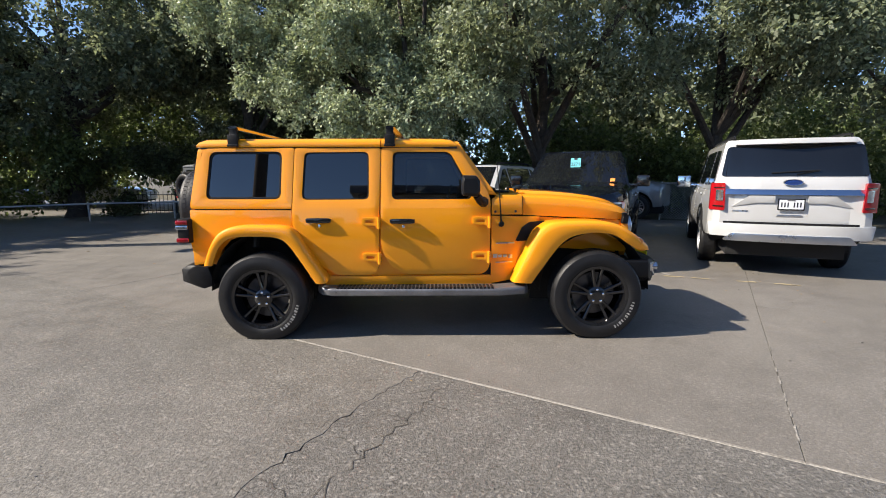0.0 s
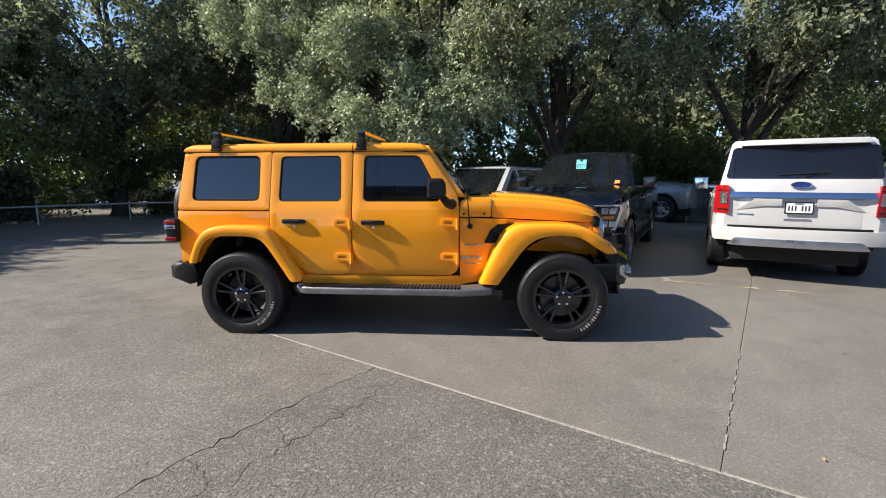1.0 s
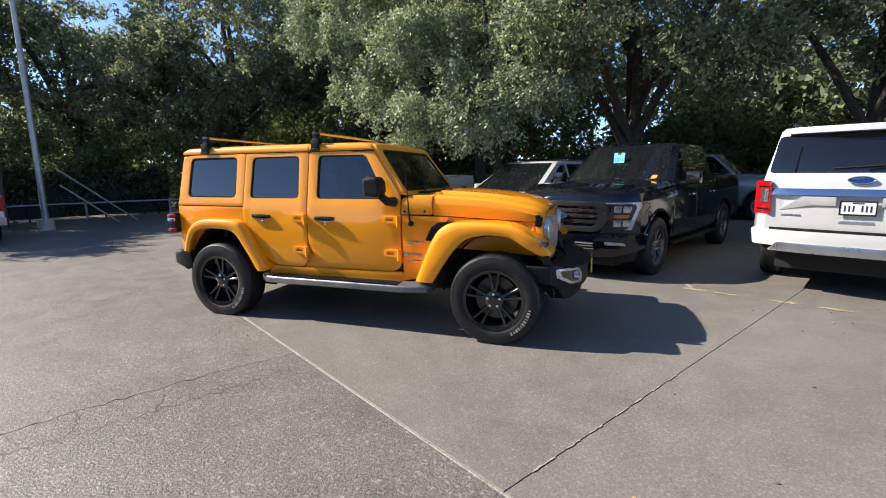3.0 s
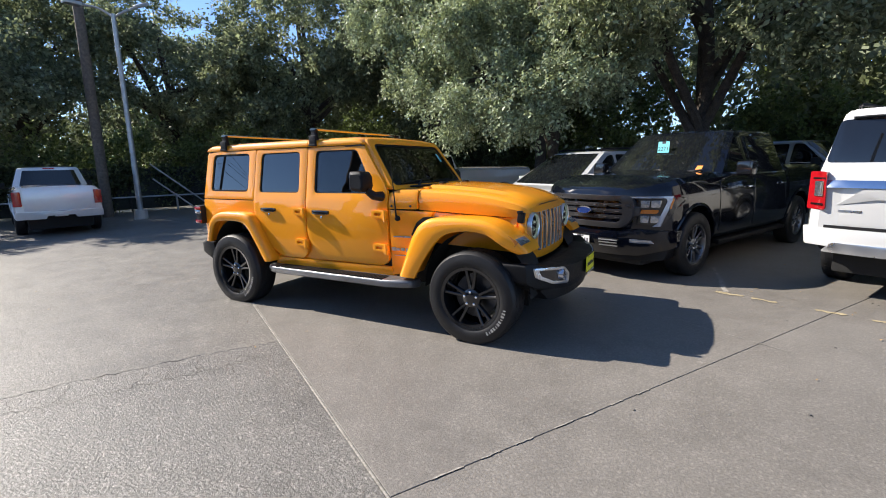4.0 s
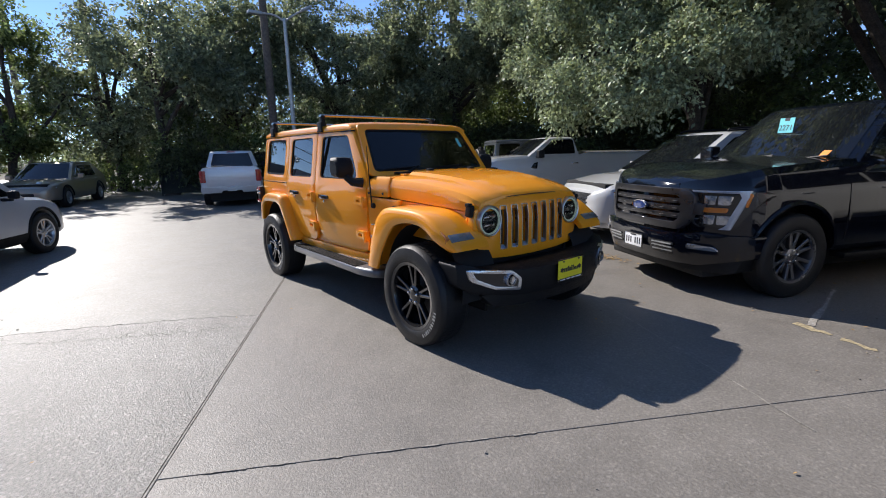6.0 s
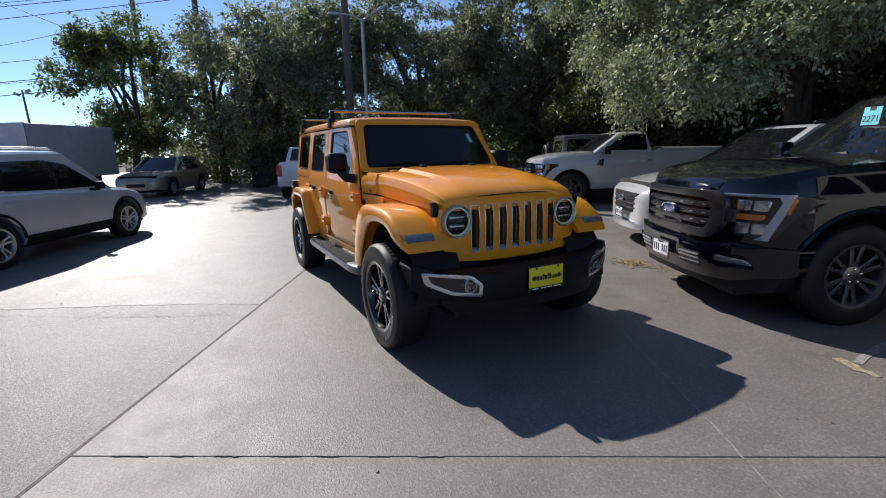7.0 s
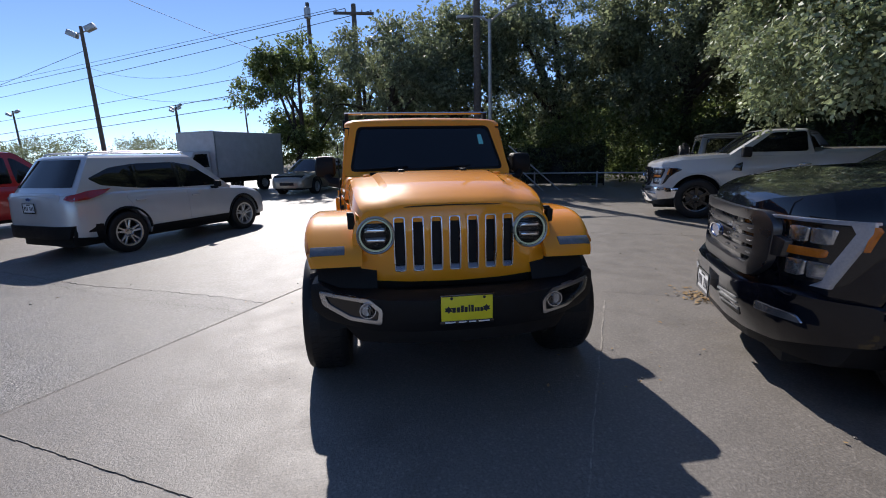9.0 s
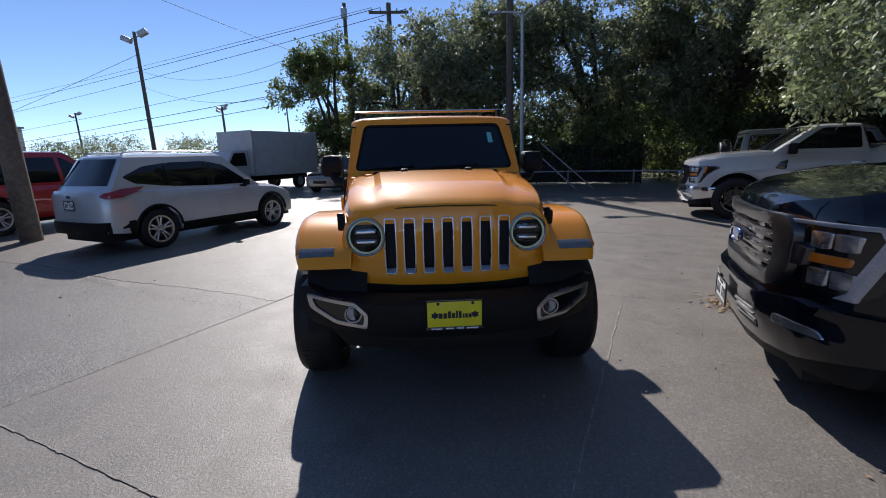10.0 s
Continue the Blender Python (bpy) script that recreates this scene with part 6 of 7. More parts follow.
        for xc in (-1.504, 1.504):
            lin = loft([[(xc + 0.5 * math.cos(math.pi * k / 16), s * y, 0.42 + 0.53 * math.sin(math.pi * k / 16)) for k in range(17)] for y in (0.5, 0.86)], cap=False, closed=False)
            part("wheel_liner", lin, "dark", t)
            part("liner_wall", moved(box(xc - 0.52, xc + 0.36, s * 0.5 - 0.01, s * 0.5 + 0.01, 0.25, 0.95), Matrix()), "dark", t)
            wheel(t, xc, s * 0.842, 0.405, 0.275, 0.268, "pairs", "gloss_black", s, detail, 0.37 if xc < 0 else 0.388)
        # marker lamp on the flare's slope
        sl = Matrix.Translation((1.906, s * 0.795, 0.882)) @ Matrix.Rotation(radians(38), 4, "Y")
        part("marker_lamp", moved(box(-0.036, 0.036, -0.105, 0.105, -0.02, 0.011, 0.006), sl), "marker", t, "smoked marker lamp on the fender")
        am = Matrix.Translation((1.86, s * 0.903, 0.897)) @ Matrix.Rotation(radians(34), 4, "Y")
        part("turn_lamp", moved(box(-0.06, 0.05, -0.022, 0.022, -0.03, 0.016, 0.008), am), "amber", t)
        # vent, latch, step, mirror, tail lamp
        part("fender_vent", panel(rounded([(0.79, 0.86), (0.85, 0.985), (0.92, 1.035), (1.08, 1.045), (1.0, 0.96), (0.9, 0.86)], 0.015), (), 0.02, 0.004, lambda x, z: jy(x, z) + 0.006, [("x", 0.95)], s), "plastic", t)
        part("hood_latch", join(moved(box(-0.03, 0.03, -0.022, 0.022, -0.06, 0.03, 0.014, 3), Matrix.Translation((1.84, s * 0.645, 1.07)) @ Matrix.Rotation(radians(8), 4, "Y")), moved(box(-0.022, 0.022, -0.03, 0.012, 0.022, 0.048, 0.008), Matrix.Translation((1.83, s * 0.64, 1.066)))), "plastic", t, "black rubber hood latch")
        st = loft([[(x, s * y, z) for y, z in ((0.76, 0.44 + dz), (0.78, 0.475 + dz), (0.94 - w_, 0.47 + dz), (0.955 - w_, 0.45 + dz), (0.95 - w_, 0.4 + dz), (0.78, 0.395 + dz))] for x, w_, dz in ((-1.03, 0.11, -0.005), (-0.98, 0.04, -0.005), (-0.88, 0.0, -0.01), (0.62, 0.0, -0.01), (0.75, 0.0, 0.0), (0.86, 0.03, 0.0), (0.9, 0.1, -0.01))])
        step = part("side_step", bev(st, 0.006, 1, 40), "step", t, "black ribbed side step")
        ribs = [box(-0.84 + 0.034 * k, -0.82 + 0.034 * k, 0.81, 0.945, 0.455, 0.468) for k in range(42)]
        rb = join(*ribs)
        part("tread_ribs", rb if s > 0 else moved(rb, MIRROR), "plastic", step)
        mb = loft([[(0.37 + dx, 0.83 + yy, z) for dx, z in ((-0.07 * k, 1.285 + c), (0.055 * k, 1.275 + c), (0.075 * k, 1.33), (0.07 * k, 1.42 - c), (0.04 * k, 1.462 - c), (-0.075 * k, 1.465 - c), (-0.085 * k, 1.4), (-0.085 * k, 1.33))] for yy, k, c in ((-0.005, 0.8, 0.03), (0.012, 1, 0.004), (0.09, 1.06, 0), (0.155, 1, 0.004), (0.172, 0.8, 0.03))])
        bev(mb, 0.006, 1, 50)
        mr = part("side_mirror", mb if s > 0 else moved(mb, MIRROR), "plastic", t, "black door mirror")
        arm = tube([(0.42, 0.9, 1.285), (0.46, 0.86, 1.235), (0.49, jy(0.49, 1.22), 1.225)], [0.035, 0.04, 0.05], 8)
        part("mirror_arm", arm if s > 0 else moved(arm, MIRROR), "plastic", mr)
        part("mirror_glass", moved(box(0.284, 0.288, 0.845, 0.985, 1.3, 1.445, 0.0), Matrix() if s > 0 else MIRROR), "chrome", mr)
        tl = box(-2.275, -2.165, 0.69, 0.865, 0.86, 1.085, 0.02)
        lamp = part("tail_lamp", tl if s > 0 else moved(tl, MIRROR), "plastic", t, "square tail lamp in a black housing")
        for z0, z1, mm in ((1.03, 1.07, "red_lens"), (0.985, 1.025, "lamp_in"), (0.87, 0.91, "red_lens")):
            part("lens", moved(box(-2.285, -2.175, 0.71, 0.872, z0, z1, 0.01), Matrix() if s > 0 else MIRROR), mm, lamp)
    # hood
    hw = [(0.64, 0.725), (0.86, 0.705), (1.35, 0.67), (1.68, 0.64), (1.83, 0.615), (1.885, 0.59)]
    ht = [(0.64, 1.292), (0.86, 1.288), (1.1, 1.278), (1.35, 1.26), (1.6, 1.226), (1.75, 1.192), (1.83, 1.164), (1.87, 1.143), (1.885, 1.13)]
    hs = [(0.64, 1.105), (0.86, 1.1), (1.885, 1.045)]
    loops = []
    for x in [0.865, 0.95, 1.1, 1.25, 1.4, 1.55, 1.68, 1.76, 1.82, 1.86, 1.885]:
        w_, z_, b_ = lerp(hw, x), lerp(ht, x), lerp(hs, x)
        bulge = 0.022 * min(1, max(0.5, (1.9 - x) / 0.2))
        half = [(w_, b_), (w_ + 0.004, (b_ + z_) / 2), (w_ - 0.004, z_ - 0.055), (w_ - 0.022, z_ - 0.024), (w_ - 0.06, z_ - 0.006), (w_ - 0.16, z_ + 0.006), (w_ - 0.2, z_ + 0.01), (w_ - 0.245, z_ + 0.012 + bulge), (w_ * 0.35, z_ + 0.017 + bulge), (0, z_ + 0.02 + bulge)]
        loops.append([(x, y, z) for y, z in half] + [(x, -y, z) for y, z in reversed(half[:-1])])
    part("hood", loft(loops), paint, t, angle=22)
    cl = []
    for x in (0.6, 0.68, 0.78, 0.855):
        w_, z_ = lerp(hw, x), lerp(ht, x) - (0.012 if x < 0.65 else 0)
        half = [(w_, 1.12), (w_, z_ - 0.05), (w_ - 0.03, z_ - 0.012), (w_ - 0.08, z_), (w_ * 0.4, z_ + 0.02), (0, z_ + 0.03)]
        cl.append([(x, y, z) for y, z in half] + [(x, -y, z) for y, z in reversed(half[:-1])])
    part("cowl", loft(cl), paint, t, angle=40)
    part("cowl_vent", box(0.645, 0.76, -0.52, 0.52, 1.3, 1.318, 0.008), "plastic", t)
    for y in (-0.26, 0.26):
        part("hood_bumper", box(0.84, 0.9, y - 0.028, y + 0.028, 1.31, 1.345, 0.012), "plastic", t)
        part("hood_hinge", box(0.83, 0.9, y * 2.1 - 0.03, y * 2.1 + 0.03, 1.285, 1.308, 0.01), paint, t)
    # grille
    gf = lambda y, z: 1.925 - 0.05 * (abs(y) / 0.64) ** 2 - 0.22 * max(0, z - 0.98) ** 1.2 - 0.03 * max(0, 0.75 - z)
    cyy = [("x", x) for x in (-0.5, -0.25, 0, 0.25, 0.5)] + [("z", 0.98), ("z", 1.05)]
    slot = lambda k, e=0.0: rounded([(k * 0.1165 - 0.033 + e, 0.738 + e), (k * 0.1165 + 0.033 - e, 0.738 + e), (k * 0.1165 + 0.036 - e, 0.86), (k * 0.1165 + 0.033 - e, 1.078 - e), (k * 0.1165 - 0.033 + e, 1.078 - e), (k * 0.1165 - 0.036 + e, 0.86)], 0.014)
    disc = lambda cy_, cz_, r_, n=28: [(cy_ + r_ * math.cos(2 * math.pi * k / n), cz_ + r_ * math.sin(2 * math.pi * k / n)) for k in range(n)]
    outer = [(-0.545, 0.685), (-0.6, 0.77), (-0.64, 0.9), (-0.645, 0.96), (-0.625, 1.045), (-0.58, 1.092), (-0.5, 1.118), (-0.25, 1.136), (0, 1.14), (0.25, 1.136), (0.5, 1.118), (0.58, 1.092), (0.625, 1.045), (0.645, 0.96), (0.64, 0.9), (0.6, 0.77), (0.545, 0.685), (0.3, 0.668), (0, 0.662), (-0.3, 0.668)]
    holes = [slot(k) for k in range(-3, 4)] + [disc(0.497, 0.972, 0.113), disc(-0.497, 0.972, 0.113)]
    gr = part("grille_panel", fpanel(rounded(outer, 0.03), gf, 0.06, 0.01, False, cyy, holes), paint, t, "seven-slot grille panel")
    # thin dark tube that draws the shadow line between hood lip and grille
    lip = [(-0.6, 1.078), (-0.57, 1.1), (-0.5, 1.122), (-0.25, 1.14), (0, 1.144), (0.25, 1.14), (0.5, 1.122), (0.57, 1.1), (0.6, 1.078)]
    part("hood_lip_shade", tube([(gf(y, z) - 0.006, y, z + 0.003) for y, z in lip], 0.0035, 6), "dark", gr, "thin dark strip drawn as the shadow line under the hood lip")
    part("grille_mesh", fpanel([(-0.39, 0.72), (0.39, 0.72), (0.39, 1.09), (-0.39, 1.09)], lambda y, z: gf(y, z) - 0.05, 0.01, 0, False, cyy), "mesh", gr)
    for k in range(-3, 4):
        part("slot_bezel", fpanel(slot(k, -0.003), lambda y, z: gf(y, z) + 0.004, 0.03, 0.002, False, [("z", 0.98)], [slot(k, 0.004)]), "satin", gr)
        part("slot_lip", fpanel([(k * 0.1165 - 0.03, 0.742), (k * 0.1165 + 0.03, 0.742), (k * 0.1165 + 0.03, 0.765), (k * 0.1165 - 0.03, 0.765)], lambda y, z: gf(y, z) - 0.03 + (0.765 - z) * 1.2, 0.01, 0, False), "satin", gr)
    for s in (1, -1):
        c = Matrix.Translation((1.9, s * 0.497, 0.972))
        hl = part("headlamp", moved(revolve([(0.004, -0.05), (0.06, -0.045), (0.095, -0.01), (0.105, 0.012), (0.113, 0.016), (0.117, 0.006), (0.117, -0.04)], 40, "x"), c), "mesh", t, "round headlamp with a bright halo ring")
        part("halo_ring", moved(revolve([(0.093, -0.004), (0.094, 0.01), (0.102, 0.013), (0.104, 0.008), (0.1, -0.008), (0.093, -0.004)], 40, "x", False), c), "halo", hl)
        part("bezel", moved(revolve([(0.1045, 0.002), (0.106, 0.014), (0.113, 0.02), (0.118, 0.014), (0.119, -0.02)], 40, "x", False), c), "satin", hl, "grey metal bezel")
        part("projector", moved(box(-0.04, -0.004, -0.07, 0.07, 0.012, 0.05, 0.015), c), "gloss_black", hl)
        part("projector", moved(box(-0.04, -0.004, -0.07, 0.07, -0.052, -0.012, 0.015), c), "gloss_black", hl)
        for dz in (0.028, -0.034):
            part("reflector", moved(box(-0.01, 0.0, -0.055, 0.055, dz - 0.007, dz + 0.007, 0.004), c), "chrome", hl)
        part("lens", moved(revolve([(0.002, 0.03), (0.05, 0.027), (0.09, 0.02), (0.106, 0.01)], 40, "x", False), c), "lens", hl)
    part("grille_surround", loft([[(x, y, z) for y, z in [(a * k, 0.95 + (b - 0.95) * k) for a, b in outer]] for x, k in ((1.68, 0.97), (1.79, 0.985))]), paint, gr)
    # front bumper
    bf = lambda y, z: 2.262 - 0.27 * (abs(y) / 0.88) ** 2.4 - 0.25 * max(0, 0.52 - z) - 0.35 * max(0, z - 0.66)
    bc = [("x", x) for x in np.arange(-0.8, 0.85, 0.1)] + [("z", 0.52), ("z", 0.6), ("z", 0.66)]
    fb = part("front_bumper", fpanel(rounded([(-0.9, 0.55), (-0.8, 0.49), (-0.5, 0.45), (0.5, 0.45), (0.8, 0.49), (0.9, 0.55), (0.9, 0.7), (0.85, 0.71), (0.72, 0.66), (0.4, 0.64), (-0.4, 0.64), (-0.72, 0.66), (-0.85, 0.71), (-0.9, 0.7)], 0.02), bf, 0.24, 0.018, False, bc), "plastic", t, "black moulded front bumper", 45)
    part("bumper_end", box(1.82, 2.02, -0.8, 0.8, 0.46, 0.62, 0.05), "plastic", fb)
    part("air_dam", fpanel(rounded([(-0.62, 0.36), (0.62, 0.36), (0.72, 0.46), (-0.72, 0.46)], 0.02), lambda y, z: bf(y, 0.5) - 0.06, 0.12, 0.01, False, bc), "plastic", fb)
    for s in (1, -1):
        bz = [(s * y, z) for y, z in rounded([(0.85, 0.672), (0.55, 0.648), (0.478, 0.586), (0.485, 0.496), (0.67, 0.516), (0.83, 0.588)], 0.02)]
        bi = [(s * y, z) for y, z in rounded([(0.815, 0.65), (0.56, 0.626), (0.5, 0.578), (0.507, 0.521), (0.665, 0.539), (0.79, 0.6)], 0.015)]
        bzl = part("fog_bezel", fpanel(bz, lambda y, z: bf(y, z) + 0.014, 0.04, 0.007, False, bc, [bi]), "satin", fb, "silver fog lamp surround")
        part("fog_recess", fpanel(bi, lambda y, z: bf(y, z) + 0.003, 0.01, 0, False, bc), "gloss_black", bzl)
        c = Matrix.Translation((bf(0.565, 0.597) + 0.003, s * 0.562, 0.583))
        fg = part("fog_lamp", moved(revolve([(0.005, 0.0), (0.036, 0.004), (0.042, 0.022), (0.048, 0.022), (0.05, -0.02)], 24, "x"), c), "lamp_in", fb)
        part("lens", moved(revolve([(0.002, 0.026), (0.03, 0.024), (0.044, 0.016)], 24, "x"), c), "lens", fg)
    if detail:
        pm = Matrix.Translation((2.285, 0.0, 0.59)) @ FACE_FRONT
        pl = part("dealer_plate", moved(box(-0.15, 0.15, -0.078, 0.078, -0.006, 0.004, 0.004), pm), "yellow", t, "bright yellow dealer plate with dark marks")
        for x0, x1, y0, y1 in ((-0.075, -0.055, -0.018, 0.012), (-0.05, -0.03, -0.018, 0.012), (-0.025, -0.008, -0.018, 0.022), (-0.004, 0.014, -0.018, 0.012), (0.019, 0.03, -0.018, 0.024), (0.035, 0.05, -0.018, 0.022), (0.056, 0.066, -0.018, 0.006), (0.07, 0.084, -0.018, 0.006), (0.088, 0.104, -0.018, 0.006)):
            part("mark_bar", moved(box(x0 - 0.012, x1 - 0.012, y0, y1, 0.004, 0.0055), pm), "ink", pl)
        for x in (-0.108, 0.112):
            part("emblem_mark", moved(loft([[(x + 0.026 * math.cos(a) * (1 if k % 2 else 0.6), 0.0 + 0.022 * math.sin(a) * (1 if k % 2 else 0.6), z) for k, a in enumerate([2 * math.pi * q / 12 for q in range(12)])] for z in (0.004, 0.0055)]), pm), "ink", pl)
        part("plate_rim", moved(box(-0.158, 0.158, -0.088, -0.066, -0.002, 0.006, 0.003), pm), "gloss_black", pl)
        part("plate_rim", moved(box(-0.158, 0.158, 0.076, 0.086, -0.002, 0.006, 0.003), pm), "gloss_black", pl)
        for x0, x1 in ((-0.13, -0.07), (-0.05, -0.005), (0.01, 0.05), (0.065, 0.13)):
            part("script_bar", moved(box(x0, x1, -0.08, -0.072, 0.006, 0.0075), pm), "plate", pl)
        for x in (-0.09, 0.1):
            part("plate_screw", moved(revolve([(0.009, 0.003), (0.008, 0.008), (0.002, 0.009)], 8, "z"), pm @ Matrix.Translation((x, 0.066, 0))), "ink", pl)
        # side badges as plain bars, aerial
        for x0, x1, z0, z1, mm in ((0.61, 0.785, 0.838, 0.85, "satin"), (0.585, 0.625, 0.708, 0.742, "satin"), (0.632, 0.668, 0.71, 0.734, "satin"), (0.682, 0.718, 0.71, 0.734, "satin"), (0.732, 0.768, 0.698, 0.734, "satin"), (0.61, 0.77, 0.66, 0.668, "blue_strip")):
            b = panel([(x0, z0), (x1, z0), (x1, z1), (x0, z1)], (), 0.008, 0.002, lambda x, z: jy(x, z) + 0.006, (), -1)
            part("badge_bar", b, mm, t)
        ant = part("antenna", tube([(0.655, -jy(0.655, 1.03) - 0.02, 1.03), (0.635, -jy(0.655, 1.03) - 0.02, 1.3), (0.61, -jy(0.655, 1.03) - 0.02, 1.56)], [0.008, 0.005, 0.003], 6), "plastic", t)
        part("antenna_base", moved(revolve([(0.004, 0.05), (0.022, 0.04), (0.032, 0.0), (0.03, -0.02)], 14), Matrix.Translation((0.657, -jy(0.657, 1.02) + 0.02, 1.02)) @ Matrix.Rotation(math.pi, 4, "X")), "plastic", ant)
        for x in (0.6, 0.79):
            part("trim_bolt", moved(revolve([(0.012, 0), (0.01, 0.008), (0.002, 0.009)], 8), MIRROR @ Matrix.Translation((x, jy(x, 1.135), 1.135))), "ink", t)
    # windshield frame
    wf = lambda y, z: 0.645 - 0.745 * (z - 1.29) - 0.035 * (abs(y) / 0.75) ** 2
    wc = [("x", x) for x in (-0.55, -0.3, 0, 0.3, 0.55)]
    ws = part("windshield_frame", fpanel(rounded([(-0.752, 1.285), (0.752, 1.285), (0.675, 1.775), (-0.675, 1.775)], 0.05), wf, 0.07, 0.018, False, wc, [rounded([(-0.69, 1.325), (0.69, 1.325), (0.615, 1.725), (-0.615, 1.725)], 0.05)]), paint, t)
    part("windshield", fpanel(rounded([(-0.695, 1.32), (0.695, 1.32), (0.62, 1.73), (-0.62, 1.73)], 0.05), lambda y, z: wf(y, z) - 0.014, 0.008, 0, False, wc), "win", ws)
    part("frit_band", fpanel(rounded([(-0.69, 1.325), (0.69, 1.325), (0.615, 1.725), (-0.615, 1.725)], 0.05), lambda y, z: wf(y, z) - 0.008, 0.004, 0, False, wc, [rounded([(-0.665, 1.345), (0.665, 1.345), (0.595, 1.705), (-0.595, 1.705)], 0.04)]), "plastic", ws)
    for y0 in (-0.48, 0.08):
        w1 = part("wiper", tube([(wf(y0, 1.3) + 0.03, y0 + 0.1, 1.3), (wf(y0, 1.35) + 0.02, y0 + 0.25, 1.35)], 0.012, 6), "plastic", ws)
        part("wiper_blade", tube([(wf(y0, 1.335) + 0.008, y0 - 0.12, 1.338), (wf(y0, 1.36) + 0.01, y0 + 0.3, 1.36)], 0.009, 6), "plastic", w1)
    if detail:
        part("sticker", fpanel([(0.5, 1.55), (0.545, 1.55), (0.535, 1.64), (0.495, 1.64)], lambda y, z: wf(y, z) - 0.011, 0.001, 0, False), "cyan", ws, "pale green inspection sticker")
    # roof
    def roof_part(xs, nm):
        lp = []
        for x, drop in xs:
            w_ = jy(x, ROOFLINE) + 0.014
            half = [(w_ - 0.004, 1.719), (w_, 1.735), (w_ - 0.006, 1.765 - drop * 0.5), (w_ - 0.03, 1.787 - drop * 0.9), (w_ - 0.09, 1.799 - drop), (w_ * 0.6, 1.81 - drop), (0, 1.816 - drop)]
            lp.append([(x, y, z) for y, z in half] + [(x, -y, z) for y, z in reversed(half[:-1])])
        return part(nm, loft(lp), paint, t, angle=40)
    roof_part([(-2.108, 0.06), (-2.09, 0.025), (-2.03, 0.005), (-1.5, 0.0), (-0.9, 0.0), (-0.44, 0.0)], "roof")
    roof_part([(-0.432, 0.0), (-0.1, 0.0), (0.12, 0.003), (0.19, 0.012), (0.232, 0.03), (0.252, 0.055)], "roof_panel")
    part("roof_seal", box(-2.07, 0.25, -0.735, 0.735, 1.704, 1.722), "dark", t)
    # rear
    rf = lambda y, z: -2.185 + 0.17 * max(0, z - 1.17)
    part("tailgate", fpanel(rounded([(-0.78, 0.62), (0.78, 0.62), (0.79, 1.16), (-0.79, 1.16)], 0.03), rf, 0.04, 0.01, True), paint, t)
    rh = part("rear_top", fpanel(rounded([(-0.79, 1.17), (0.79, 1.17), (0.735, 1.715), (-0.735, 1.715)], 0.04), rf, 0.04, 0.01, True, (), [rounded([(-0.62, 1.25), (0.62, 1.25), (0.58, 1.64), (-0.58, 1.64)], 0.05)]), paint, t)
    part("rear_glass", fpanel(rounded([(-0.63, 1.24), (0.63, 1.24), (0.59, 1.65), (-0.59, 1.65)], 0.05), lambda y, z: rf(y, z) + 0.015, 0.008, 0, True), "priv", rh)
    sp = wheel(t, 0, 0, 0.4, 0.25, 0.268, "multi", "gloss_black", 1, False)
    sp.matrix_local = pose(-2.42, 0.05, 1.14, 0, 0, 90)
    sp.name = "spare_wheel"
    part("spare_carrier", box(-2.33, -2.19, -0.15, 0.25, 0.9, 1.35, 0.03), "plastic", t)
    part("brake_light", join(box(-2.45, -2.36, -0.17, 0.17, 1.52, 1.6, 0.02), box(-2.4, -2.3, 0.0, 0.08, 1.3, 1.55, 0.01)), "plastic", t)
    rb = loft([[(x, y, z) for x, z in ((-2.33 + e, 0.615), (-2.26 + e, 0.655), (-2.03, 0.638), (-1.98, 0.47), (-2.14 + e * 0.5, 0.435), (-2.325 + e, 0.5))] for y, e in ((-0.84, 0.12), (-0.8, 0.03), (-0.6, 0), (0.6, 0), (0.8, 0.03), (0.84, 0.12))])
    part("rear_bumper", bev(rb, 0.012, 2, 40), "plastic", t)
    # under the body and cabin
    part("underbody", box(-2.05, 1.75, -0.46, 0.46, 0.33, 0.62, 0.03), "dark", t)
    part("floor_pan", box(-2.1, 0.6, -0.74, 0.74, 0.45, 0.64, 0.02), "dark", t)
    part("engine_bay", box(0.58, 1.84, -0.56, 0.56, 0.6, 1.06, 0.02), "dark", t)
    for x in (-1.504, 1.504):
        part("axle", tube([(x, -0.72, 0.4), (x, 0.72, 0.4)], 0.06, 10), "dark", t)
    part("front_diff", tube([(1.504, 0.1, 0.4), (1.504, 0.3, 0.4)], 0.14, 12), "dark", t)
    part("dashboard", box(0.28, 0.58, -0.68, 0.68, 0.95, 1.27, 0.06, 3), "seat", t)
    wheel_ring = [(0.17 + 0.06 * math.sin(2 * math.pi * k / 24), 0.37 + 0.185 * math.cos(2 * math.pi * k / 24), 1.2 + 0.175 * math.sin(2 * math.pi * k / 24)) for k in range(25)]
    part("steering_wheel", join(tube(wheel_ring, 0.016, 8), tube([(0.17, 0.2, 1.2), (0.17, 0.54, 1.2)], 0.018, 6), tube([(0.17, 0.37, 1.2), (0.32, 0.37, 1.1)], 0.03, 8)), "seat", t)
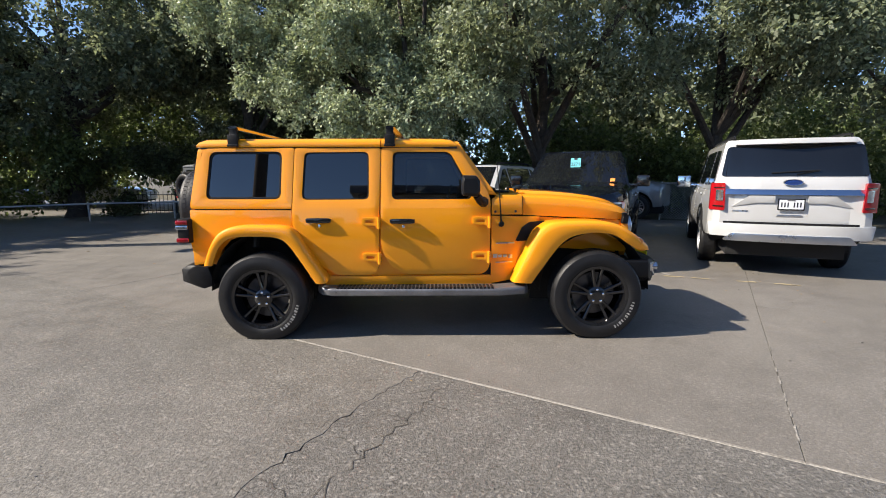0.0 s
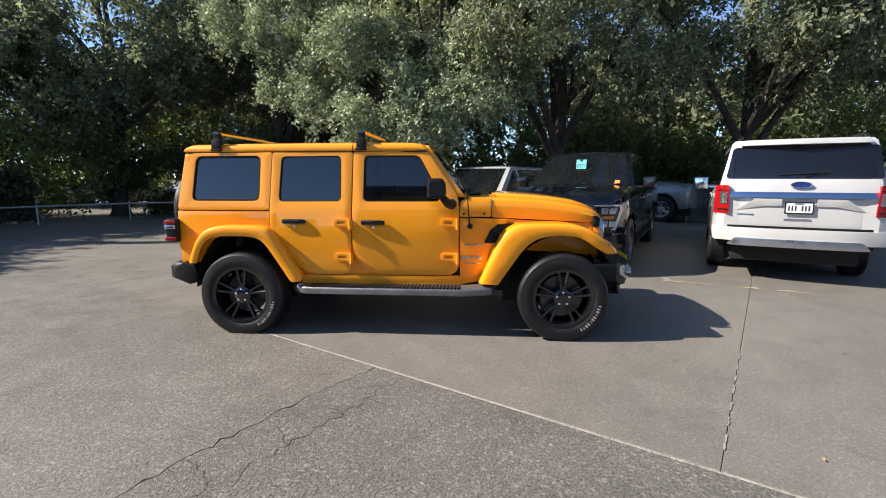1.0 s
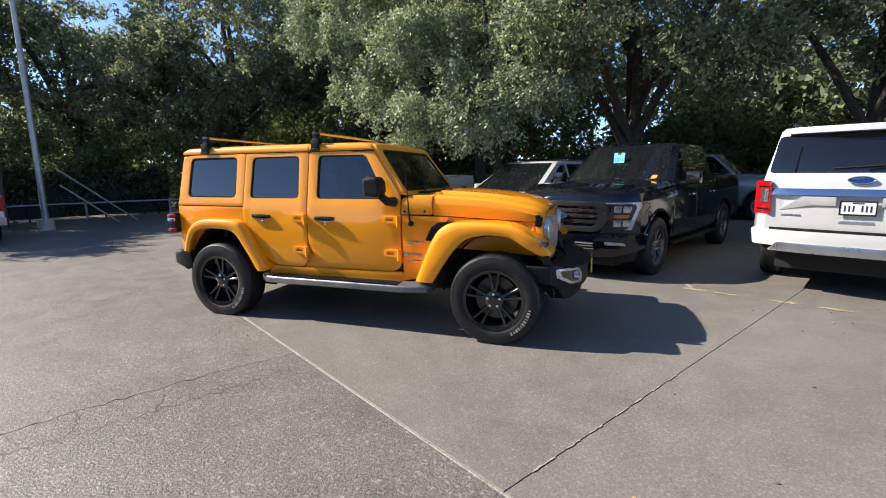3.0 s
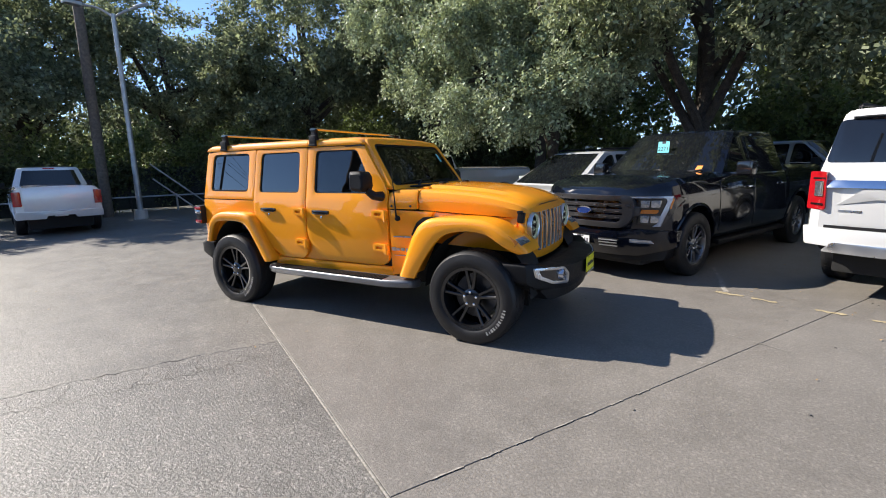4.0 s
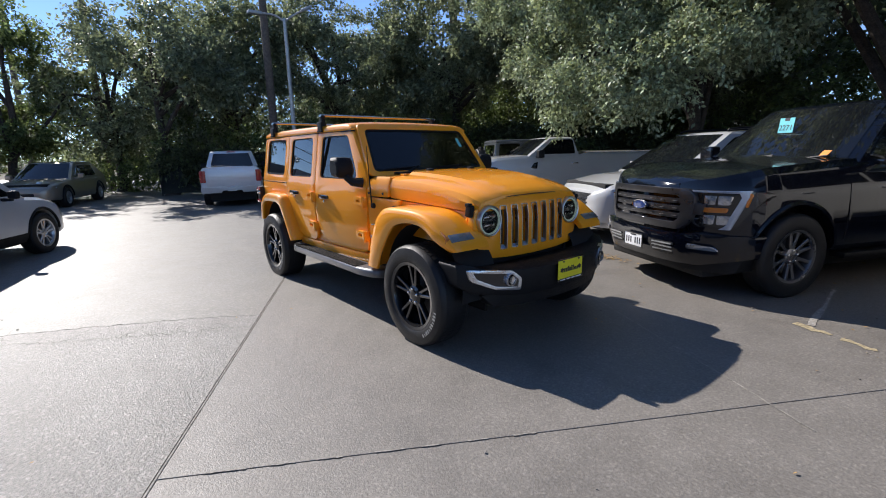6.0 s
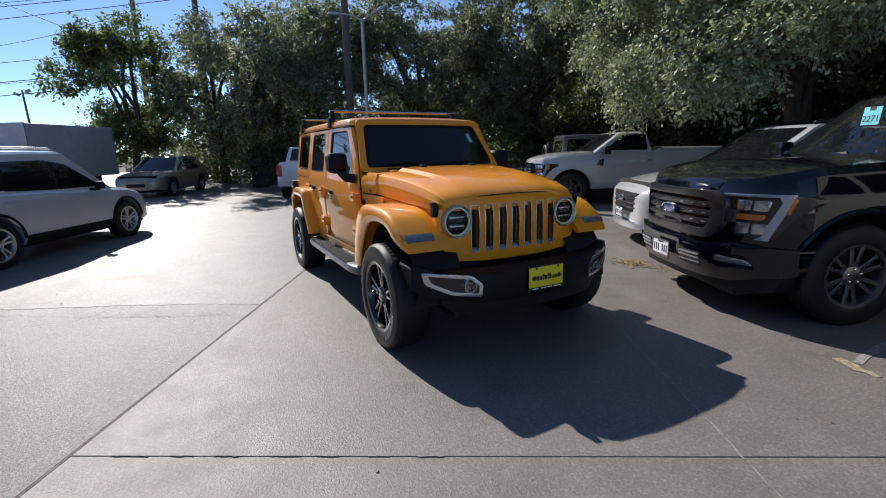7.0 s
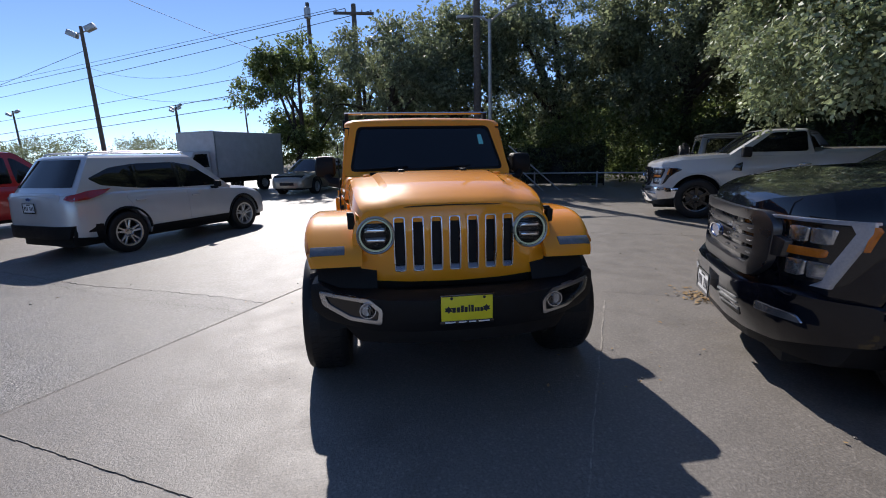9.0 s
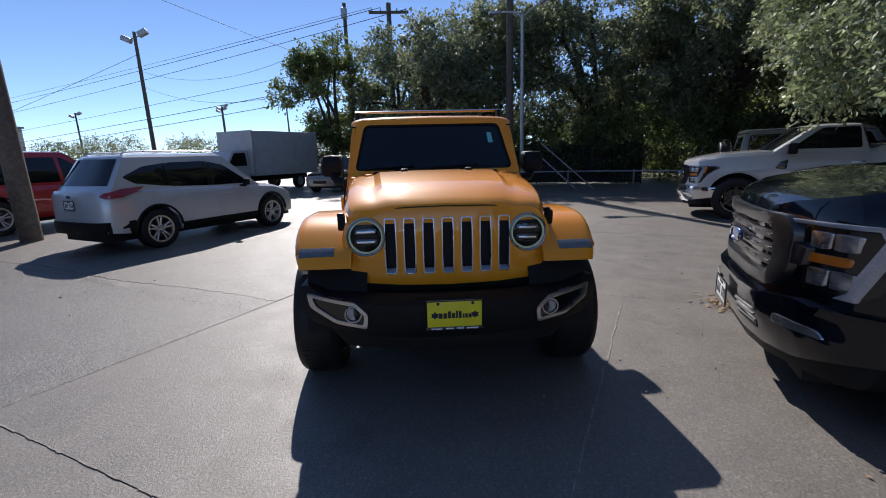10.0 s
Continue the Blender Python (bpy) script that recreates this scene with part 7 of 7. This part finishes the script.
    for y in (-0.37, 0.37):
        seat = part("seat", join(box(-0.42, 0.08, y - 0.25, y + 0.25, 0.8, 0.95, 0.05, 3), moved(box(-0.08, 0.06, -0.25, 0.25, 0.0, 0.62, 0.05, 3), Matrix.Translation((-0.44, y, 0.9)) @ Matrix.Rotation(radians(-14), 4, "Y"))), "seat", t)
        part("headrest", moved(box(-0.05, 0.05, -0.13, 0.13, 0, 0.2, 0.04, 3), Matrix.Translation((-0.61, y, 1.5))), "seat", seat)
    rs = part("rear_seat", join(box(-1.25, -0.75, -0.65, 0.65, 0.75, 0.92, 0.05, 3), moved(box(-0.08, 0.06, -0.65, 0.65, 0.0, 0.6, 0.05, 3), Matrix.Translation((-1.25, 0, 0.88)) @ Matrix.Rotation(radians(-14), 4, "Y"))), "seat", t)
    for y in (-0.4, 0.4):
        part("headrest", box(-1.46, -1.36, y - 0.13, y + 0.13, 1.46, 1.62, 0.04, 3), "seat", rs)
    for s in (1, -1):
        part("roll_bar", tube(spline([(-0.52, s * 0.66, 0.7), (-0.52, s * 0.64, 1.45), (-0.55, s * 0.56, 1.68), (-1.2, s * 0.56, 1.69), (-1.55, s * 0.62, 1.4), (-1.65, s * 0.66, 0.8)], 5), 0.035, 8), "seat", t)
    part("roll_bar", tube([(-0.54, -0.6, 1.67), (-0.54, 0.6, 1.67)], 0.035, 8), "seat", t)
    part("headliner", box(-2.05, 0.2, -0.7, 0.7, 1.695, 1.703), "seat", t)
    if detail:
        for x in (-0.355, -1.76):
            rk = part("roof_rack", loft([[(x + dx, y, 1.892 + dz) for dx, dz in ((-0.04, 0.0), (-0.02, 0.013), (0.02, 0.014), (0.045, 0.003), (0.02, -0.01), (-0.025, -0.01))] for y in (-0.758, -0.75, 0.75, 0.758)]), "gloss_black", t, "black roof rack crossbar with clamp feet")
            for s in (1, -1):
                ft = join(moved(bev(loft([[(dx, yy, z) for dx, yy in ((-0.05 * k, -0.03 * k), (0.05 * k, -0.03 * k), (0.05 * k, 0.03 * k), (-0.05 * k, 0.03 * k))] for z, k in ((0, 0.9), (0.045, 0.7), (0.08, 0.6), (0.102, 0.75))]), 0.008), Matrix.Translation((x, s * 0.735, 1.785))), box(x - 0.045, x + 0.045, s * 0.765 - 0.012, s * 0.765 + 0.012, 1.728, 1.83, 0.008), box(x - 0.05, x + 0.05, s * 0.77 - 0.012, s * 0.77 + 0.012, 1.722, 1.745, 0.006))
                part("rack_foot", ft, "plastic", rk)
    return t


M["step"] = mat("step_rubber", (0.17, 0.17, 0.175), 0.34, 0.5, 0.15, 9, 200, 0.2)
M["halo"] = glow("halo_ring", (0.5, 0.62, 0.52), 0.13)
wagon(pose(0, 0, 0, -0.4, 0, 0), "orange", "bright orange boxy off-road SUV with black wheels and roof rack")
wagon(pose(-5.58, 9.85, 0, 0, 0, 60), "grey_paint", "dark grey boxy off-road SUV with a spare wheel at the back", False)


# ---- litter ----
def litter(name, spots, label, material, seed):
    """Small curled dry leaves lying on the ground."""
    r = random.Random(seed)
    bm = bmesh.new()
    for x, y, size in spots:
        a, L = r.uniform(0, 6.28), size * r.uniform(0.6, 1.3)
        c, s = math.cos(a), math.sin(a)
        pts = [(-0.5, 0, 0.004), (0, 0.26, 0.004 + L * 0.25 * r.random()), (0.5, 0, 0.006 + L * 0.2 * r.random()), (0, -0.26, 0.004 + L * 0.25 * r.random())]
        vs = [bm.verts.new((x + (c * px - s * py) * L, y + (s * px + c * py) * L, pz + 0.004)) for px, py, pz in pts]
        bm.faces.new(vs)
    ob = new(name, finish(name, bm, M[material], recalc=False))
    return tagged(ob, label, "litter", "", "stuff")


q = random.Random(5)
heap = [(0.83 + q.gauss(0, 0.17), 2.72 + q.gauss(0, 0.1), 0.045) for _ in range(260)]
litter("dry_leaf_heap", heap, "small drift of dry tan leaves by the truck", "dry", 8)
loose = [(q.uniform(-6, 8), q.uniform(-5, 5), 0.035) for _ in range(55)] + [(q.uniform(0.5, 5), q.uniform(0.5, 4), 0.03) for _ in range(70)] + [(q.uniform(-14, 12), q.uniform(4, 9), 0.05) for _ in range(300)]
litter("fallen_leaves", loose, "scattered dry brown leaves on the pavement", "dry", 9)
pebbles = bmesh.new()
for _ in range(90):
    x, y, s_ = q.uniform(-2.2, 6), q.uniform(-5, 3), q.uniform(0.004, 0.011)
    bmesh.ops.create_icosphere(pebbles, subdivisions=1, radius=s_, matrix=Matrix.Translation((x, y, s_ * 0.5)) @ Matrix.Diagonal((1.3, 1, 0.7, 1)))
tagged(part("pebbles", pebbles, "asphalt"), "loose grey grit on the pavement", "gravel", "", "stuff")
